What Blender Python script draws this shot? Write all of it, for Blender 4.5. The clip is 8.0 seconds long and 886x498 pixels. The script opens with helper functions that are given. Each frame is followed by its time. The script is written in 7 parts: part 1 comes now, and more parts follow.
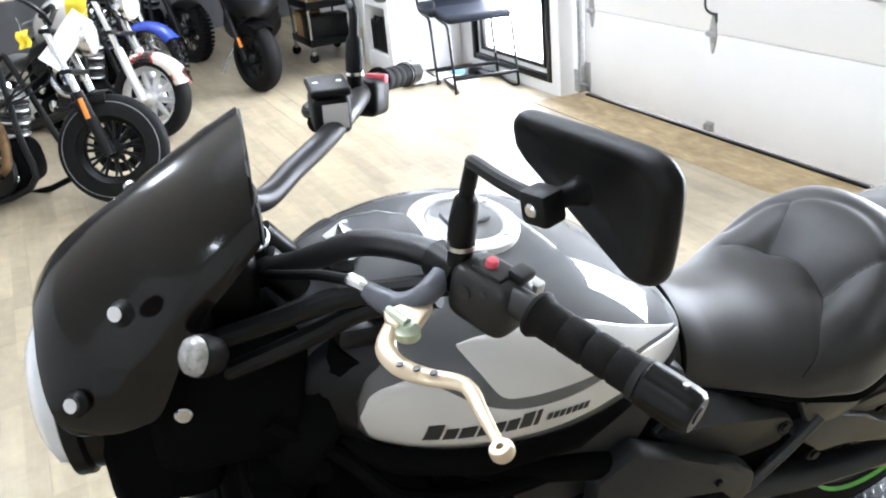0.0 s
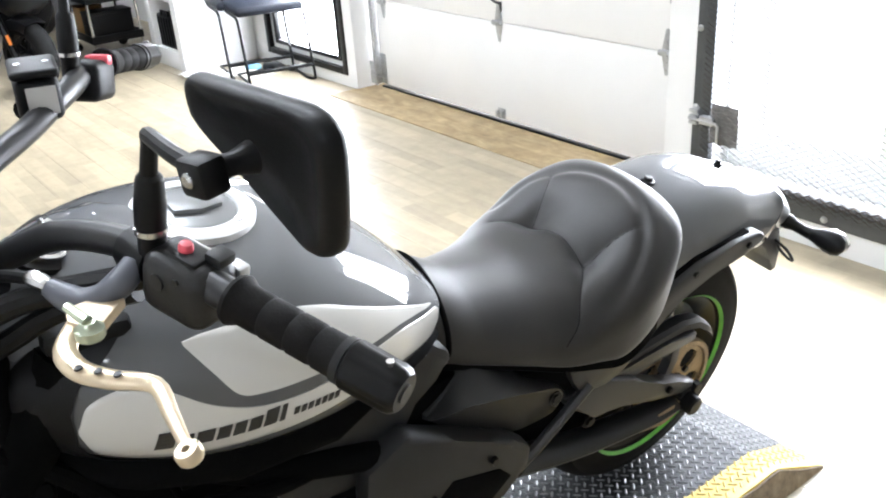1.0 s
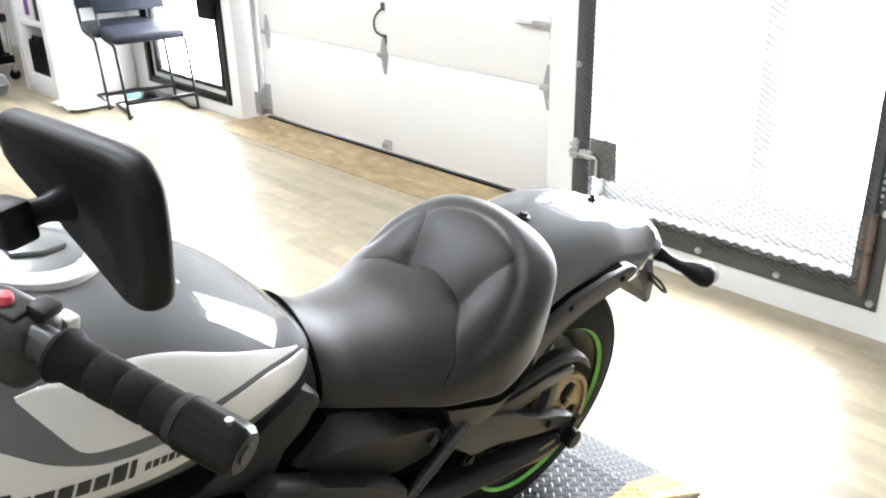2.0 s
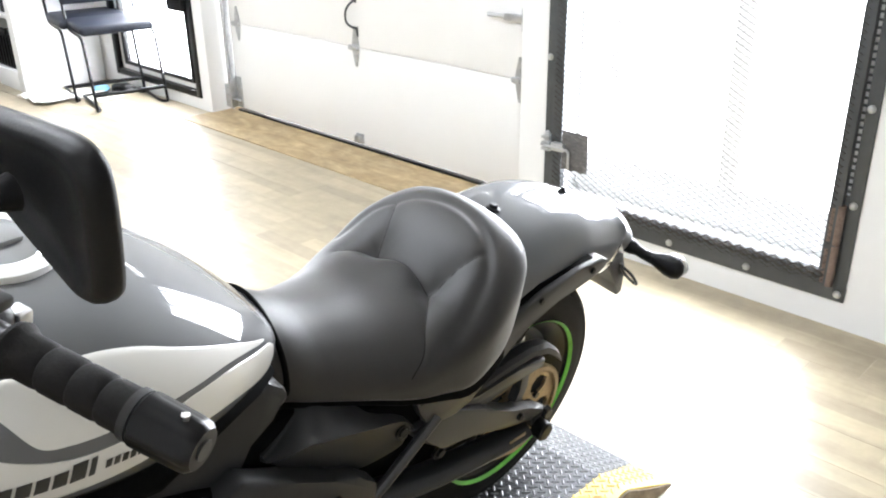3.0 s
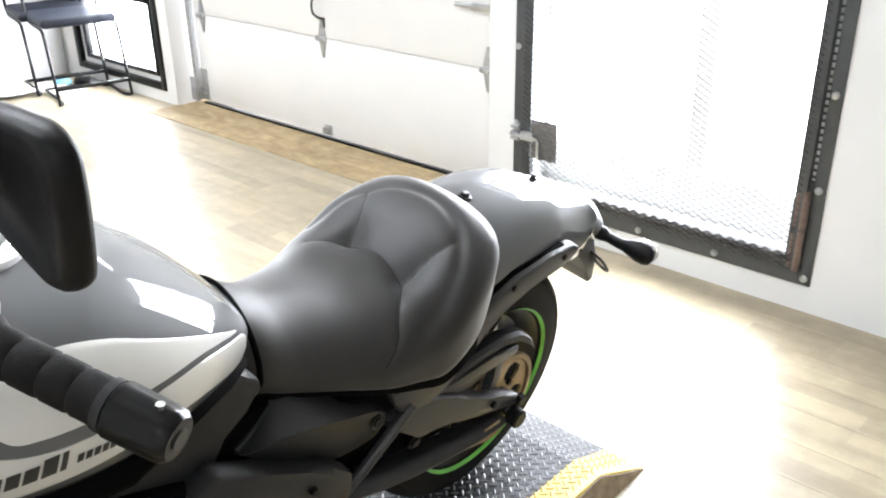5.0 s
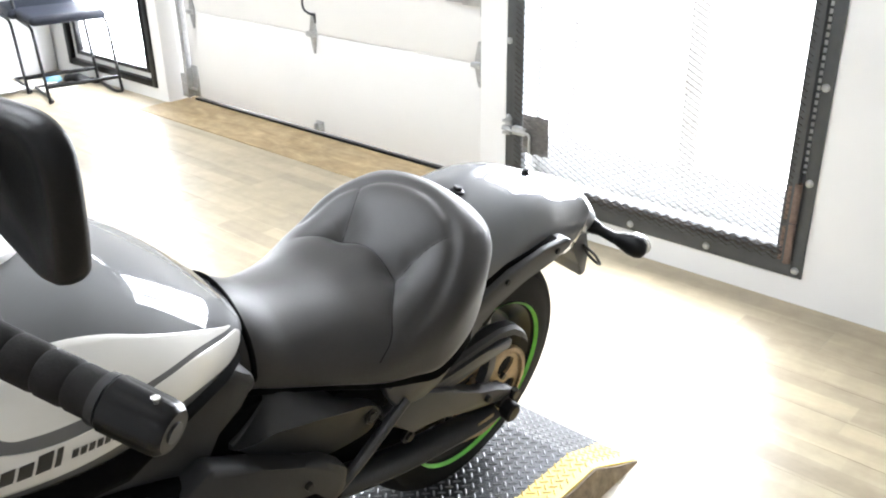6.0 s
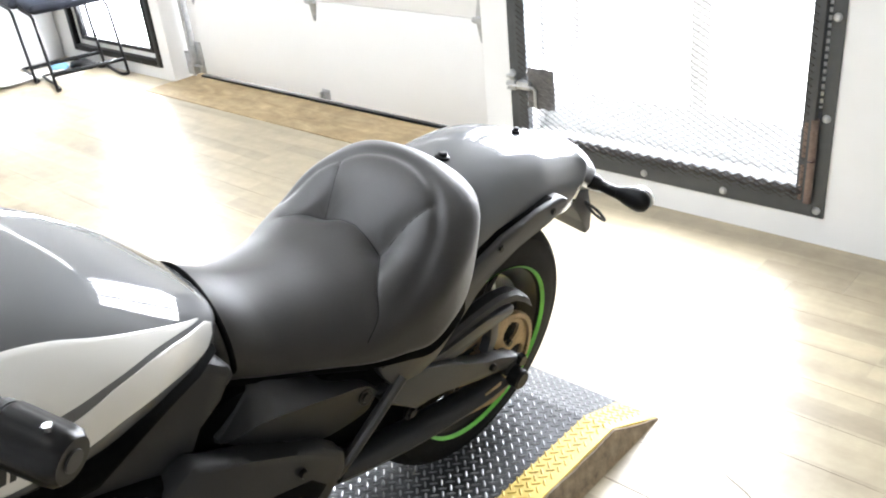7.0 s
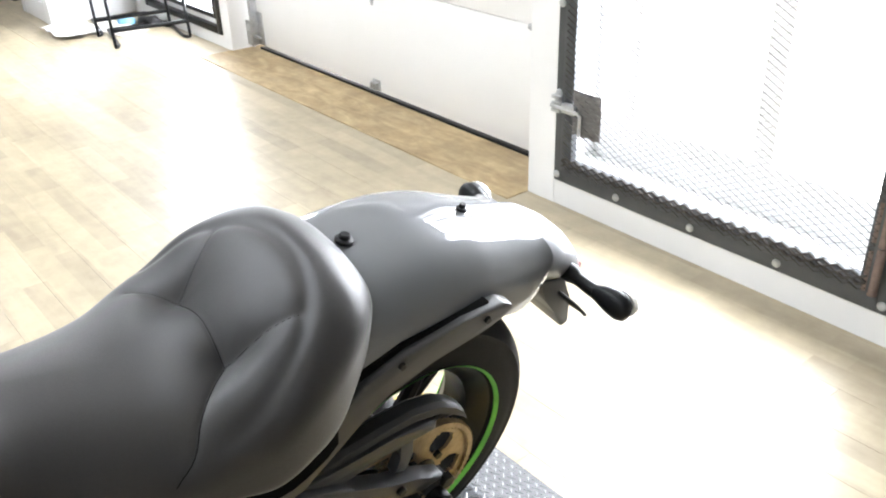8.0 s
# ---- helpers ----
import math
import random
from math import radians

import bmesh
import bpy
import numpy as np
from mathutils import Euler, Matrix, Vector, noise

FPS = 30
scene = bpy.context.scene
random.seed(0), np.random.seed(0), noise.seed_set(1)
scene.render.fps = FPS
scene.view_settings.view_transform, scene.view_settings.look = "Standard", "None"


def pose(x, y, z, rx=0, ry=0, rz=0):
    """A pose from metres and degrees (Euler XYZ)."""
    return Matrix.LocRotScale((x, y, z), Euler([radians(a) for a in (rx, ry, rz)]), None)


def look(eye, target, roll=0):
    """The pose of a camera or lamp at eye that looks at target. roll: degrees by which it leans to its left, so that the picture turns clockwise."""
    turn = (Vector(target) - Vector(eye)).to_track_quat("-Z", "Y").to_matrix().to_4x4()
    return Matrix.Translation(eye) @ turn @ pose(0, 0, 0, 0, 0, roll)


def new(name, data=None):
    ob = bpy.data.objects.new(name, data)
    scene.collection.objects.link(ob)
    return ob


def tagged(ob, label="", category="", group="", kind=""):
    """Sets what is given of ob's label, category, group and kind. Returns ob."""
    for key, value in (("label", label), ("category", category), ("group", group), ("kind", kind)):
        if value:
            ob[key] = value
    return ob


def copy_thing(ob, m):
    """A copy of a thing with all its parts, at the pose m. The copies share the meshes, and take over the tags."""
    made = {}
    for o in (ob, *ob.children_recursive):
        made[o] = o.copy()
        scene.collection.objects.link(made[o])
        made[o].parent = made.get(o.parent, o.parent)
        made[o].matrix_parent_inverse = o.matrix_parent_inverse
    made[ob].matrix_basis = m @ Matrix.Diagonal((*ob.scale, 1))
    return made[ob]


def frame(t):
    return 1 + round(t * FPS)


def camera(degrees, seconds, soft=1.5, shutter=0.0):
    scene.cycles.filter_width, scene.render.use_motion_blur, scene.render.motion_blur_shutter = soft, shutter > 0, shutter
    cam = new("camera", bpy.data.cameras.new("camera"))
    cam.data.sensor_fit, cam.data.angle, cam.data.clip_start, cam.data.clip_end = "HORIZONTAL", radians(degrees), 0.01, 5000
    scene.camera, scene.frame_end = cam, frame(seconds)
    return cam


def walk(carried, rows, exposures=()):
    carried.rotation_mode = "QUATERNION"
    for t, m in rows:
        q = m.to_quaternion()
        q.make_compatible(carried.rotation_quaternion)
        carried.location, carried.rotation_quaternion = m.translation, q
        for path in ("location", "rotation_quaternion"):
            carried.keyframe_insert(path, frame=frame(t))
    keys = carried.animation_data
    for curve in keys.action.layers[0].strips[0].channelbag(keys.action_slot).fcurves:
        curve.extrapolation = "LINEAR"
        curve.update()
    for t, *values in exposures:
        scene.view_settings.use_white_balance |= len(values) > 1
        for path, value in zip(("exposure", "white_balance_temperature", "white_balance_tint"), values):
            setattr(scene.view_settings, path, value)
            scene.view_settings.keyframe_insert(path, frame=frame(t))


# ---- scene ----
cam = camera(53.1, 8.0, 2.0)
PATH = [
    (0, (0.092, -0.001, 1.518), (-1.579, 0.729, 0.697), -5.5),
    (0.2, (0.1, 0.02, 1.513), (-1.536, 0.806, 0.673), -6.1),
    (0.5, (0.102, 0.055, 1.494), (-1.473, 0.952, 0.648), -5.5),
    (0.8, (0.107, 0.086, 1.487), (-1.397, 1.099, 0.644), -4.5),
    (1, (0.103, 0.105, 1.471), (-1.357, 1.17, 0.614), -3.9),
    (1.5, (0.095, 0.136, 1.468), (-1.286, 1.333, 0.655), -2.3),
    (2, (0.099, 0.151, 1.467), (-1.224, 1.417, 0.662), -1.3),
    (3.5, (0.097, 0.164, 1.457), (-1.167, 1.476, 0.633), -0.7),
    (4, (0.095, 0.163, 1.455), (-1.148, 1.491, 0.623), -0.6),
    (4.5, (0.094, 0.162, 1.454), (-1.137, 1.502, 0.623), -0.7),
    (6, (0.096, 0.158, 1.452), (-1.112, 1.51, 0.607), -0.9),
    (6.3, (0.093, 0.154, 1.447), (-1.103, 1.525, 0.616), -2.3),
    (6.5, (0.093, 0.143, 1.449), (-1.076, 1.501, 0.562), -4.6),
    (6.8, (0.1, 0.178, 1.444), (-1.043, 1.511, 0.487), -6.5),
    (7, (0.109, 0.254, 1.438), (-1.128, 1.525, 0.514), -5.9),
    (7.2, (0.119, 0.351, 1.432), (-1.196, 1.563, 0.538), -3.9),
    (7.5, (0.132, 0.477, 1.449), (-1.213, 1.624, 0.513), -4.6),
    (7.8, (0.096, 0.619, 1.44), (-1.262, 1.735, 0.486), -3.9),
    (8, (0.03, 0.733, 1.433), (-1.335, 1.834, 0.472), -1.7),
]
walk(cam, [(t, look(eye, target, roll)) for t, eye, target, roll in PATH], [(0.0, 0.02, 5800, 12), (2.0, 0.10, 6080, 12), (8.0, 0.10, 6080, 12)])

# ---- world, sun, lamps ----
world = bpy.data.worlds.new("world")
scene.world = world
world.use_nodes = True
wn = world.node_tree.nodes
sky = wn.new("ShaderNodeTexSky")
sky.sky_type, sky.sun_disc = "NISHITA", False
sky.sun_elevation, sky.sun_rotation = radians(38), radians(20)
wn["Background"].inputs[1].default_value = 0.12
world.node_tree.links.new(sky.outputs[0], wn["Background"].inputs[0])

sun = new("sun", bpy.data.lights.new("sun", "SUN"))
sun.data.energy, sun.data.angle, sun.data.color = 1.2, radians(12), (1.0, 0.97, 0.92)
sun.matrix_world = look((1.5, 8, 7), (0, 0, 0))

GATE_LIGHT, GLASS_LIGHT, CEIL_LIGHT = 195.0, 170.0, 45.5
for lamp_name, spot, sx, sz, power in (("window_daylight", (-1.40, 3.16, 1.15), 1.1, 1.9, GATE_LIGHT), ("glass_door_daylight", (-5.30, 3.14, 1.15), 1.0, 2.0, GLASS_LIGHT)):
    lamp = new(lamp_name, bpy.data.lights.new(lamp_name, "AREA"))
    lamp.data.shape, lamp.data.size, lamp.data.size_y = "RECTANGLE", sx, sz
    lamp.data.energy, lamp.data.color = power, (0.97, 0.99, 1.0)
    lamp.matrix_world = look(spot, (spot[0], spot[1] - 1, spot[2]))

# ---- helpers ----
def thing(name, m, label, category, group="", kind=""):
    ob = new(name)
    ob.empty_display_size = 0.05
    ob.matrix_world = m
    return tagged(ob, label, category, group, kind)


def link_mesh(name, bm, material, smooth=35):
    me = bpy.data.meshes.new(name)
    bmesh.ops.recalc_face_normals(bm, faces=bm.faces)
    bm.to_mesh(me)
    bm.free()
    if smooth:
        me.polygons.foreach_set("use_smooth", [True] * len(me.polygons))
        me.set_sharp_from_angle(angle=radians(smooth))
    me.materials.append(material)
    return new(name, me)


def part(name, bm, material, parent, label="", smooth=35, m=None, kind=""):
    if m is not None:
        bm.transform(m)
    ob = link_mesh(name, bm, material, smooth)
    ob.parent = parent
    return tagged(ob, label=label, kind=kind)


def structure(name, bm, material, label, category, smooth=0):
    return tagged(link_mesh(name, bm, material, smooth), label, category, kind="structure")


def box(x0, x1, y0, y1, z0, z1, bevel=0.0, segments=2, bm=None):
    bm = bm or bmesh.new()
    geo = bmesh.ops.create_cube(bm, size=1.0, matrix=Matrix.LocRotScale(((x0 + x1) / 2, (y0 + y1) / 2, (z0 + z1) / 2), None, (x1 - x0, y1 - y0, z1 - z0)))
    if bevel:
        edges = {e for v in geo["verts"] for e in v.link_edges}
        bmesh.ops.bevel(bm, geom=list(edges), offset=bevel, segments=segments, affect="EDGES", profile=0.5)
    return bm


def smooth_path(points, n):
    """Points along a smooth curve through the given ones, n steps a stretch."""
    p = [Vector(q) for q in points]
    p = [2 * p[0] - p[1]] + p + [2 * p[-1] - p[-2]]
    out = []
    for i in range(1, len(p) - 2):
        for k in range(n):
            t = k / n
            a, b, c, d = p[i - 1], p[i], p[i + 1], p[i + 2]
            out.append(0.5 * ((2 * b) + (c - a) * t + (2 * a - 5 * b + 4 * c - d) * t * t + (3 * b - a - 3 * c + d) * t ** 3))
    return out + [p[-2]]


def tube(points, r, n=12, bend=0, bm=None, flat=1.0):
    """A round bar along the points. r: one radius or one a point. flat squeezes the section."""
    bm = bm or bmesh.new()
    pts = [Vector(p) for p in points]
    radii = list(r) if isinstance(r, (list, tuple)) else [r] * len(pts)
    if bend:
        fine = smooth_path(pts, bend)
        radii = [radii[min(i // bend, len(radii) - 1)] * (1 - (i % bend) / bend) + radii[min(i // bend + 1, len(radii) - 1)] * ((i % bend) / bend) for i in range(len(fine))]
        pts = fine
    up = Vector((0, 0, 1))
    rings = []
    side = None
    for i, p in enumerate(pts):
        d = (pts[min(i + 1, len(pts) - 1)] - pts[max(i - 1, 0)]).normalized()
        if side is None:
            side = d.cross(up if abs(d.z) < 0.95 else Vector((1, 0, 0))).normalized()
        side = (side - d * side.dot(d)).normalized()
        other = d.cross(side)
        rings.append([bm.verts.new(p + radii[i] * (math.cos(2 * math.pi * k / n) * side + flat * math.sin(2 * math.pi * k / n) * other)) for k in range(n)])
    for a, b in zip(rings, rings[1:]):
        for k in range(n):
            bm.faces.new((a[k], a[(k + 1) % n], b[(k + 1) % n], b[k]))
    bm.faces.new(rings[0][::-1])
    bm.faces.new(rings[-1])
    return bm


def loft(sections, closed=True, caps=True, bm=None):
    """A skin over rows of points, all of one length."""
    bm = bm or bmesh.new()
    rows = [[bm.verts.new(p) for p in s] for s in sections]
    n = len(rows[0])
    for a, b in zip(rows, rows[1:]):
        for k in range(n if closed else n - 1):
            bm.faces.new((a[k], a[(k + 1) % n], b[(k + 1) % n], b[k]))
    if closed and caps:
        bm.faces.new(rows[0][::-1])
        bm.faces.new(rows[-1])
    return bm


def lathe(profile, n=32, m=None, close=False, bm=None):
    """Spins (radius, height) pairs round z."""
    bm = bm or bmesh.new()
    fresh = bmesh.new()
    rows = [[fresh.verts.new((r * math.cos(2 * math.pi * k / n), r * math.sin(2 * math.pi * k / n), h)) for k in range(n)] for r, h in profile]
    pairs = list(zip(rows, rows[1:])) + ([(rows[-1], rows[0])] if close else [])
    for a, b in pairs:
        for k in range(n):
            fresh.faces.new((a[k], a[(k + 1) % n], b[(k + 1) % n], b[k]))
    if not close:
        fresh.faces.new(rows[0][::-1])
        fresh.faces.new(rows[-1])
    if m is not None:
        fresh.transform(m)
    me = bpy.data.meshes.new("tmp")
    fresh.to_mesh(me)
    fresh.free()
    bm.from_mesh(me)
    bpy.data.meshes.remove(me)
    return bm


def disc(center, axis, r, depth, n=24, bevel=0.0, bm=None):
    """A round plug: center of its base, the way it points, radius and length."""
    q = Vector(axis).normalized().to_track_quat("Z", "Y").to_matrix().to_4x4()
    b = bevel
    prof = [(r, 0), (r, depth - b), (r - b, depth)] if b else [(r, 0), (r, depth)]
    return lathe(prof, n, Matrix.Translation(center) @ q, bm=bm)


def prism(outline, y0, y1, bevel=0.0, bm=None):
    """An outline of (x, z) pairs pushed from y0 to y1."""
    bm = bm or bmesh.new()
    a = [bm.verts.new((x, y0, z)) for x, z in outline]
    b = [bm.verts.new((x, y1, z)) for x, z in outline]
    n = len(a)
    faces = [bm.faces.new(a), bm.faces.new(b[::-1])]
    for k in range(n):
        faces.append(bm.faces.new((a[k], b[k], b[(k + 1) % n], a[(k + 1) % n])))
    if bevel:
        bmesh.ops.bevel(bm, geom=list({e for f in faces for e in f.edges}), offset=bevel, segments=2, affect="EDGES", profile=0.5)
    return bm


def side_plate(outline, x0, x1, bevel=0.0):
    """An outline of (y, z) pairs pushed from x0 to x1."""
    bm = prism(outline, 0, 1)
    for v in bm.verts:
        v.co = Vector((x0 + (x1 - x0) * v.co.y, v.co.x, v.co.z))
    if bevel:
        bmesh.ops.bevel(bm, geom=list(bm.edges), offset=bevel, segments=2, affect="EDGES", profile=0.5)
    return bm


def lerp_table(rows, y):
    """Smooth values between the rows of a table, whose first column is y."""
    ys = [r[0] for r in rows]
    if y <= ys[0]:
        return rows[0][1:]
    if y >= ys[-1]:
        return rows[-1][1:]
    i = max(k for k in range(len(ys)) if ys[k] <= y)
    i = min(i, len(rows) - 2)
    h = ys[i + 1] - ys[i]
    t = (y - ys[i]) / h
    out = []
    for c in range(1, len(rows[0])):
        p1, p2 = rows[i][c], rows[i + 1][c]
        m1 = (p2 - rows[i - 1][c]) / (ys[i + 1] - ys[i - 1]) if i > 0 else (p2 - p1) / h
        m2 = (rows[i + 2][c] - p1) / (ys[i + 2] - ys[i]) if i + 2 < len(rows) else (p2 - p1) / h
        out.append((2 * t ** 3 - 3 * t * t + 1) * p1 + (t ** 3 - 2 * t * t + t) * h * m1 + (-2 * t ** 3 + 3 * t * t) * p2 + (t ** 3 - t * t) * h * m2)
    return out


# ---- materials ----
def material(name, color, rough=0.5, metal=0.0, var=0.12, scale=6.0, bump=0.0, grain=150.0, coat=0.0, spec=0.5, rough_var=0.12, coords="Object"):
    m = bpy.data.materials.new(name)
    m.use_nodes = True
    nt = m.node_tree
    bsdf = nt.nodes["Principled BSDF"]
    tc = nt.nodes.new("ShaderNodeTexCoord")
    big = nt.nodes.new("ShaderNodeTexNoise")
    big.inputs["Scale"].default_value, big.inputs["Detail"].default_value, big.inputs["Roughness"].default_value = scale, 5, 0.6
    fine = nt.nodes.new("ShaderNodeTexNoise")
    fine.inputs["Scale"].default_value, fine.inputs["Detail"].default_value = grain, 3
    ramp = nt.nodes.new("ShaderNodeValToRGB")
    ramp.color_ramp.elements[0].position, ramp.color_ramp.elements[1].position = 0.3, 0.7
    ramp.color_ramp.elements[0].color = (*[c * (1 - var) for c in color], 1)
    ramp.color_ramp.elements[1].color = (*[min(1, c * (1 + var)) for c in color], 1)
    rr = nt.nodes.new("ShaderNodeMapRange")
    rr.inputs[3].default_value, rr.inputs[4].default_value = max(0.02, rough * (1 - rough_var)), min(1, rough * (1 + rough_var))
    for n in (big, fine):
        nt.links.new(tc.outputs[coords], n.inputs["Vector"])
    nt.links.new(big.outputs[0], ramp.inputs[0])
    nt.links.new(ramp.outputs[0], bsdf.inputs["Base Color"])
    nt.links.new(fine.outputs[0], rr.inputs[0])
    nt.links.new(rr.outputs[0], bsdf.inputs["Roughness"])
    bsdf.inputs["Metallic"].default_value = metal
    bsdf.inputs["Coat Weight"].default_value = coat
    bsdf.inputs["Coat Roughness"].default_value = 0.03
    bsdf.inputs["Specular IOR Level"].default_value = spec
    if bump:
        bn = nt.nodes.new("ShaderNodeBump")
        bn.inputs["Strength"].default_value, bn.inputs["Distance"].default_value = bump, 0.001
        nt.links.new(fine.outputs[0], bn.inputs["Height"])
        nt.links.new(bn.outputs[0], bsdf.inputs["Normal"])
    return m


def wood(name, dark, light, rough, stretch=(1.2, 14, 14), scale=1.6, mottle=0.12, fleck=40.0, tone=0.06, strip=0.0, soft=0.0):
    m = bpy.data.materials.new(name)
    m.use_nodes = True
    nt = m.node_tree
    bsdf = nt.nodes["Principled BSDF"]
    tc = nt.nodes.new("ShaderNodeTexCoord")
    info = nt.nodes.new("ShaderNodeObjectInfo")
    shift = nt.nodes.new("ShaderNodeVectorMath")
    shift.operation = "MULTIPLY_ADD"
    shift.inputs[1].default_value = stretch
    comb = nt.nodes.new("ShaderNodeCombineXYZ")
    mul = nt.nodes.new("ShaderNodeMath")
    mul.operation, mul.inputs[1].default_value = "MULTIPLY", 37.0
    geo = nt.nodes.new("ShaderNodeNewGeometry")
    both = nt.nodes.new("ShaderNodeMath")
    both.operation = "ADD"
    frac = nt.nodes.new("ShaderNodeMath")
    frac.operation = "FRACT"
    nt.links.new(info.outputs["Random"], both.inputs[0])
    nt.links.new(geo.outputs["Random Per Island"], both.inputs[1])
    nt.links.new(both.outputs[0], frac.inputs[0])
    nt.links.new(frac.outputs[0], mul.inputs[0])
    for k in range(3):
        nt.links.new(mul.outputs[0], comb.inputs[k])
    nt.links.new(tc.outputs["Object"], shift.inputs[0])
    nt.links.new(comb.outputs[0], shift.inputs[2])
    grain = nt.nodes.new("ShaderNodeTexNoise")
    grain.inputs["Scale"].default_value, grain.inputs["Detail"].default_value, grain.inputs["Roughness"].default_value, grain.inputs["Distortion"].default_value = scale, 8, 0.65, 0.6
    nt.links.new(shift.outputs[0], grain.inputs["Vector"])
    ramp = nt.nodes.new("ShaderNodeValToRGB")
    ramp.color_ramp.elements[0].position, ramp.color_ramp.elements[1].position = 0.32 - soft, 0.68 + soft
    ramp.color_ramp.elements[0].color, ramp.color_ramp.elements[1].color = (*dark, 1), (*light, 1)
    if strip:
        # narrow printed strips of their own tone, broken at uneven lengths
        where, parts = nt.nodes.new("ShaderNodeNewGeometry"), nt.nodes.new("ShaderNodeSeparateXYZ")
        nt.links.new(where.outputs["Position"], parts.inputs[0])

        def calc(op, a, b):
            node = nt.nodes.new("ShaderNodeMath")
            node.operation = op
            for slot, v in ((0, a), (1, b)):
                if isinstance(v, (int, float)):
                    node.inputs[slot].default_value = v
                else:
                    nt.links.new(v, node.inputs[slot])
            return node.outputs[0]
        row_id = calc("FLOOR", calc("DIVIDE", parts.outputs[1], strip), 0)
        shift_x, tone_n = nt.nodes.new("ShaderNodeTexWhiteNoise"), nt.nodes.new("ShaderNodeTexWhiteNoise")
        shift_x.noise_dimensions, tone_n.noise_dimensions = "1D", "2D"
        nt.links.new(row_id, shift_x.inputs["W"])
        cell = calc("FLOOR", calc("ADD", calc("DIVIDE", parts.outputs[0], 0.46), calc("MULTIPLY", shift_x.outputs[0], 9.0)), 0)
        pair = nt.nodes.new("ShaderNodeCombineXYZ")
        nt.links.new(cell, pair.inputs[0])
        nt.links.new(row_id, pair.inputs[1])
        nt.links.new(pair.outputs[0], tone_n.inputs["Vector"])
        nt.links.new(calc("ADD", calc("MULTIPLY", grain.outputs[0], 0.73), calc("MULTIPLY", tone_n.outputs[0], 0.27)), ramp.inputs[0])
    else:
        nt.links.new(grain.outputs[0], ramp.inputs[0])
    hsv = nt.nodes.new("ShaderNodeHueSaturation")
    val = nt.nodes.new("ShaderNodeMapRange")
    val.inputs[3].default_value, val.inputs[4].default_value = 1 - tone, 1 + tone
    nt.links.new(frac.outputs[0], val.inputs[0])
    # broad stains and small flecks over the grain
    stain, flecks = nt.nodes.new("ShaderNodeTexNoise"), nt.nodes.new("ShaderNodeTexNoise")
    place = nt.nodes.new("ShaderNodeNewGeometry")
    for node, size, rough_n in ((stain, 2.3, 0.7), (flecks, fleck, 0.6)):
        node.inputs["Scale"].default_value, node.inputs["Detail"].default_value, node.inputs["Roughness"].default_value = size, 6, rough_n
        nt.links.new(place.outputs["Position"], node.inputs["Vector"])
    wide, small = nt.nodes.new("ShaderNodeMapRange"), nt.nodes.new("ShaderNodeMapRange")
    for node, src, amount in ((wide, stain, mottle), (small, flecks, mottle)):
        node.inputs[1].default_value, node.inputs[2].default_value = 0.3, 0.7
        node.inputs[3].default_value, node.inputs[4].default_value = 1 - amount, 1 + amount * 0.6
        nt.links.new(src.outputs[0], node.inputs[0])
    m1, m2 = nt.nodes.new("ShaderNodeMath"), nt.nodes.new("ShaderNodeMath")
    m1.operation = m2.operation = "MULTIPLY"
    nt.links.new(wide.outputs[0], m1.inputs[0])
    nt.links.new(small.outputs[0], m1.inputs[1])
    nt.links.new(m1.outputs[0], m2.inputs[0])
    nt.links.new(val.outputs[0], m2.inputs[1])
    nt.links.new(m2.outputs[0], hsv.inputs["Value"])
    nt.links.new(ramp.outputs[0], hsv.inputs["Color"])
    nt.links.new(hsv.outputs[0], bsdf.inputs["Base Color"])
    rr = nt.nodes.new("ShaderNodeMapRange")
    rr.inputs[3].default_value, rr.inputs[4].default_value = rough * 1.25, rough * 0.8
    nt.links.new(grain.outputs[0], rr.inputs[0])
    nt.links.new(rr.outputs[0], bsdf.inputs["Roughness"])
    bn = nt.nodes.new("ShaderNodeBump")
    bn.inputs["Strength"].default_value, bn.inputs["Distance"].default_value = 0.12, 0.001
    nt.links.new(grain.outputs[0], bn.inputs["Height"])
    nt.links.new(bn.outputs[0], bsdf.inputs["Normal"])
    return m


def glowing(name, color, strength):
    m = bpy.data.materials.new(name)
    m.use_nodes = True
    b = m.node_tree.nodes["Principled BSDF"]
    b.inputs["Base Color"].default_value = (*color, 1)
    b.inputs["Emission Color"].default_value = (*color, 1)
    b.inputs["Emission Strength"].default_value = strength
    return m


def glass(name, color=(1, 1, 1), rough=0.0):
    m = bpy.data.materials.new(name)
    m.use_nodes = True
    b = m.node_tree.nodes["Principled BSDF"]
    b.inputs["Base Color"].default_value = (*color, 1)
    b.inputs["Roughness"].default_value = rough
    b.inputs["Transmission Weight"].default_value = 1.0
    b.inputs["IOR"].default_value = 1.45
    return m


M_FLOOR = wood("oak_vinyl", (0.288, 0.240, 0.166), (0.472, 0.405, 0.276), 0.33, (0.9, 6, 6), 1.5, 0.12, 14.0, 0.04, 0.076, 0.09)
M_PLY = wood("worn_plywood", (0.30, 0.215, 0.11), (0.49, 0.375, 0.205), 0.6, (3.0, 9, 9), 1.6, 0.22, 11.0)
M_WALL = material("white_wall_paint", (0.80, 0.80, 0.795), 0.6, var=0.03, scale=2, bump=0.15, grain=60)
M_DOOR = material("white_door_enamel", (0.83, 0.825, 0.81), 0.42, var=0.025, scale=1.5, bump=0.06, grain=90)
M_CEIL = material("ceiling_white", (0.75, 0.75, 0.73), 0.8, var=0.04)
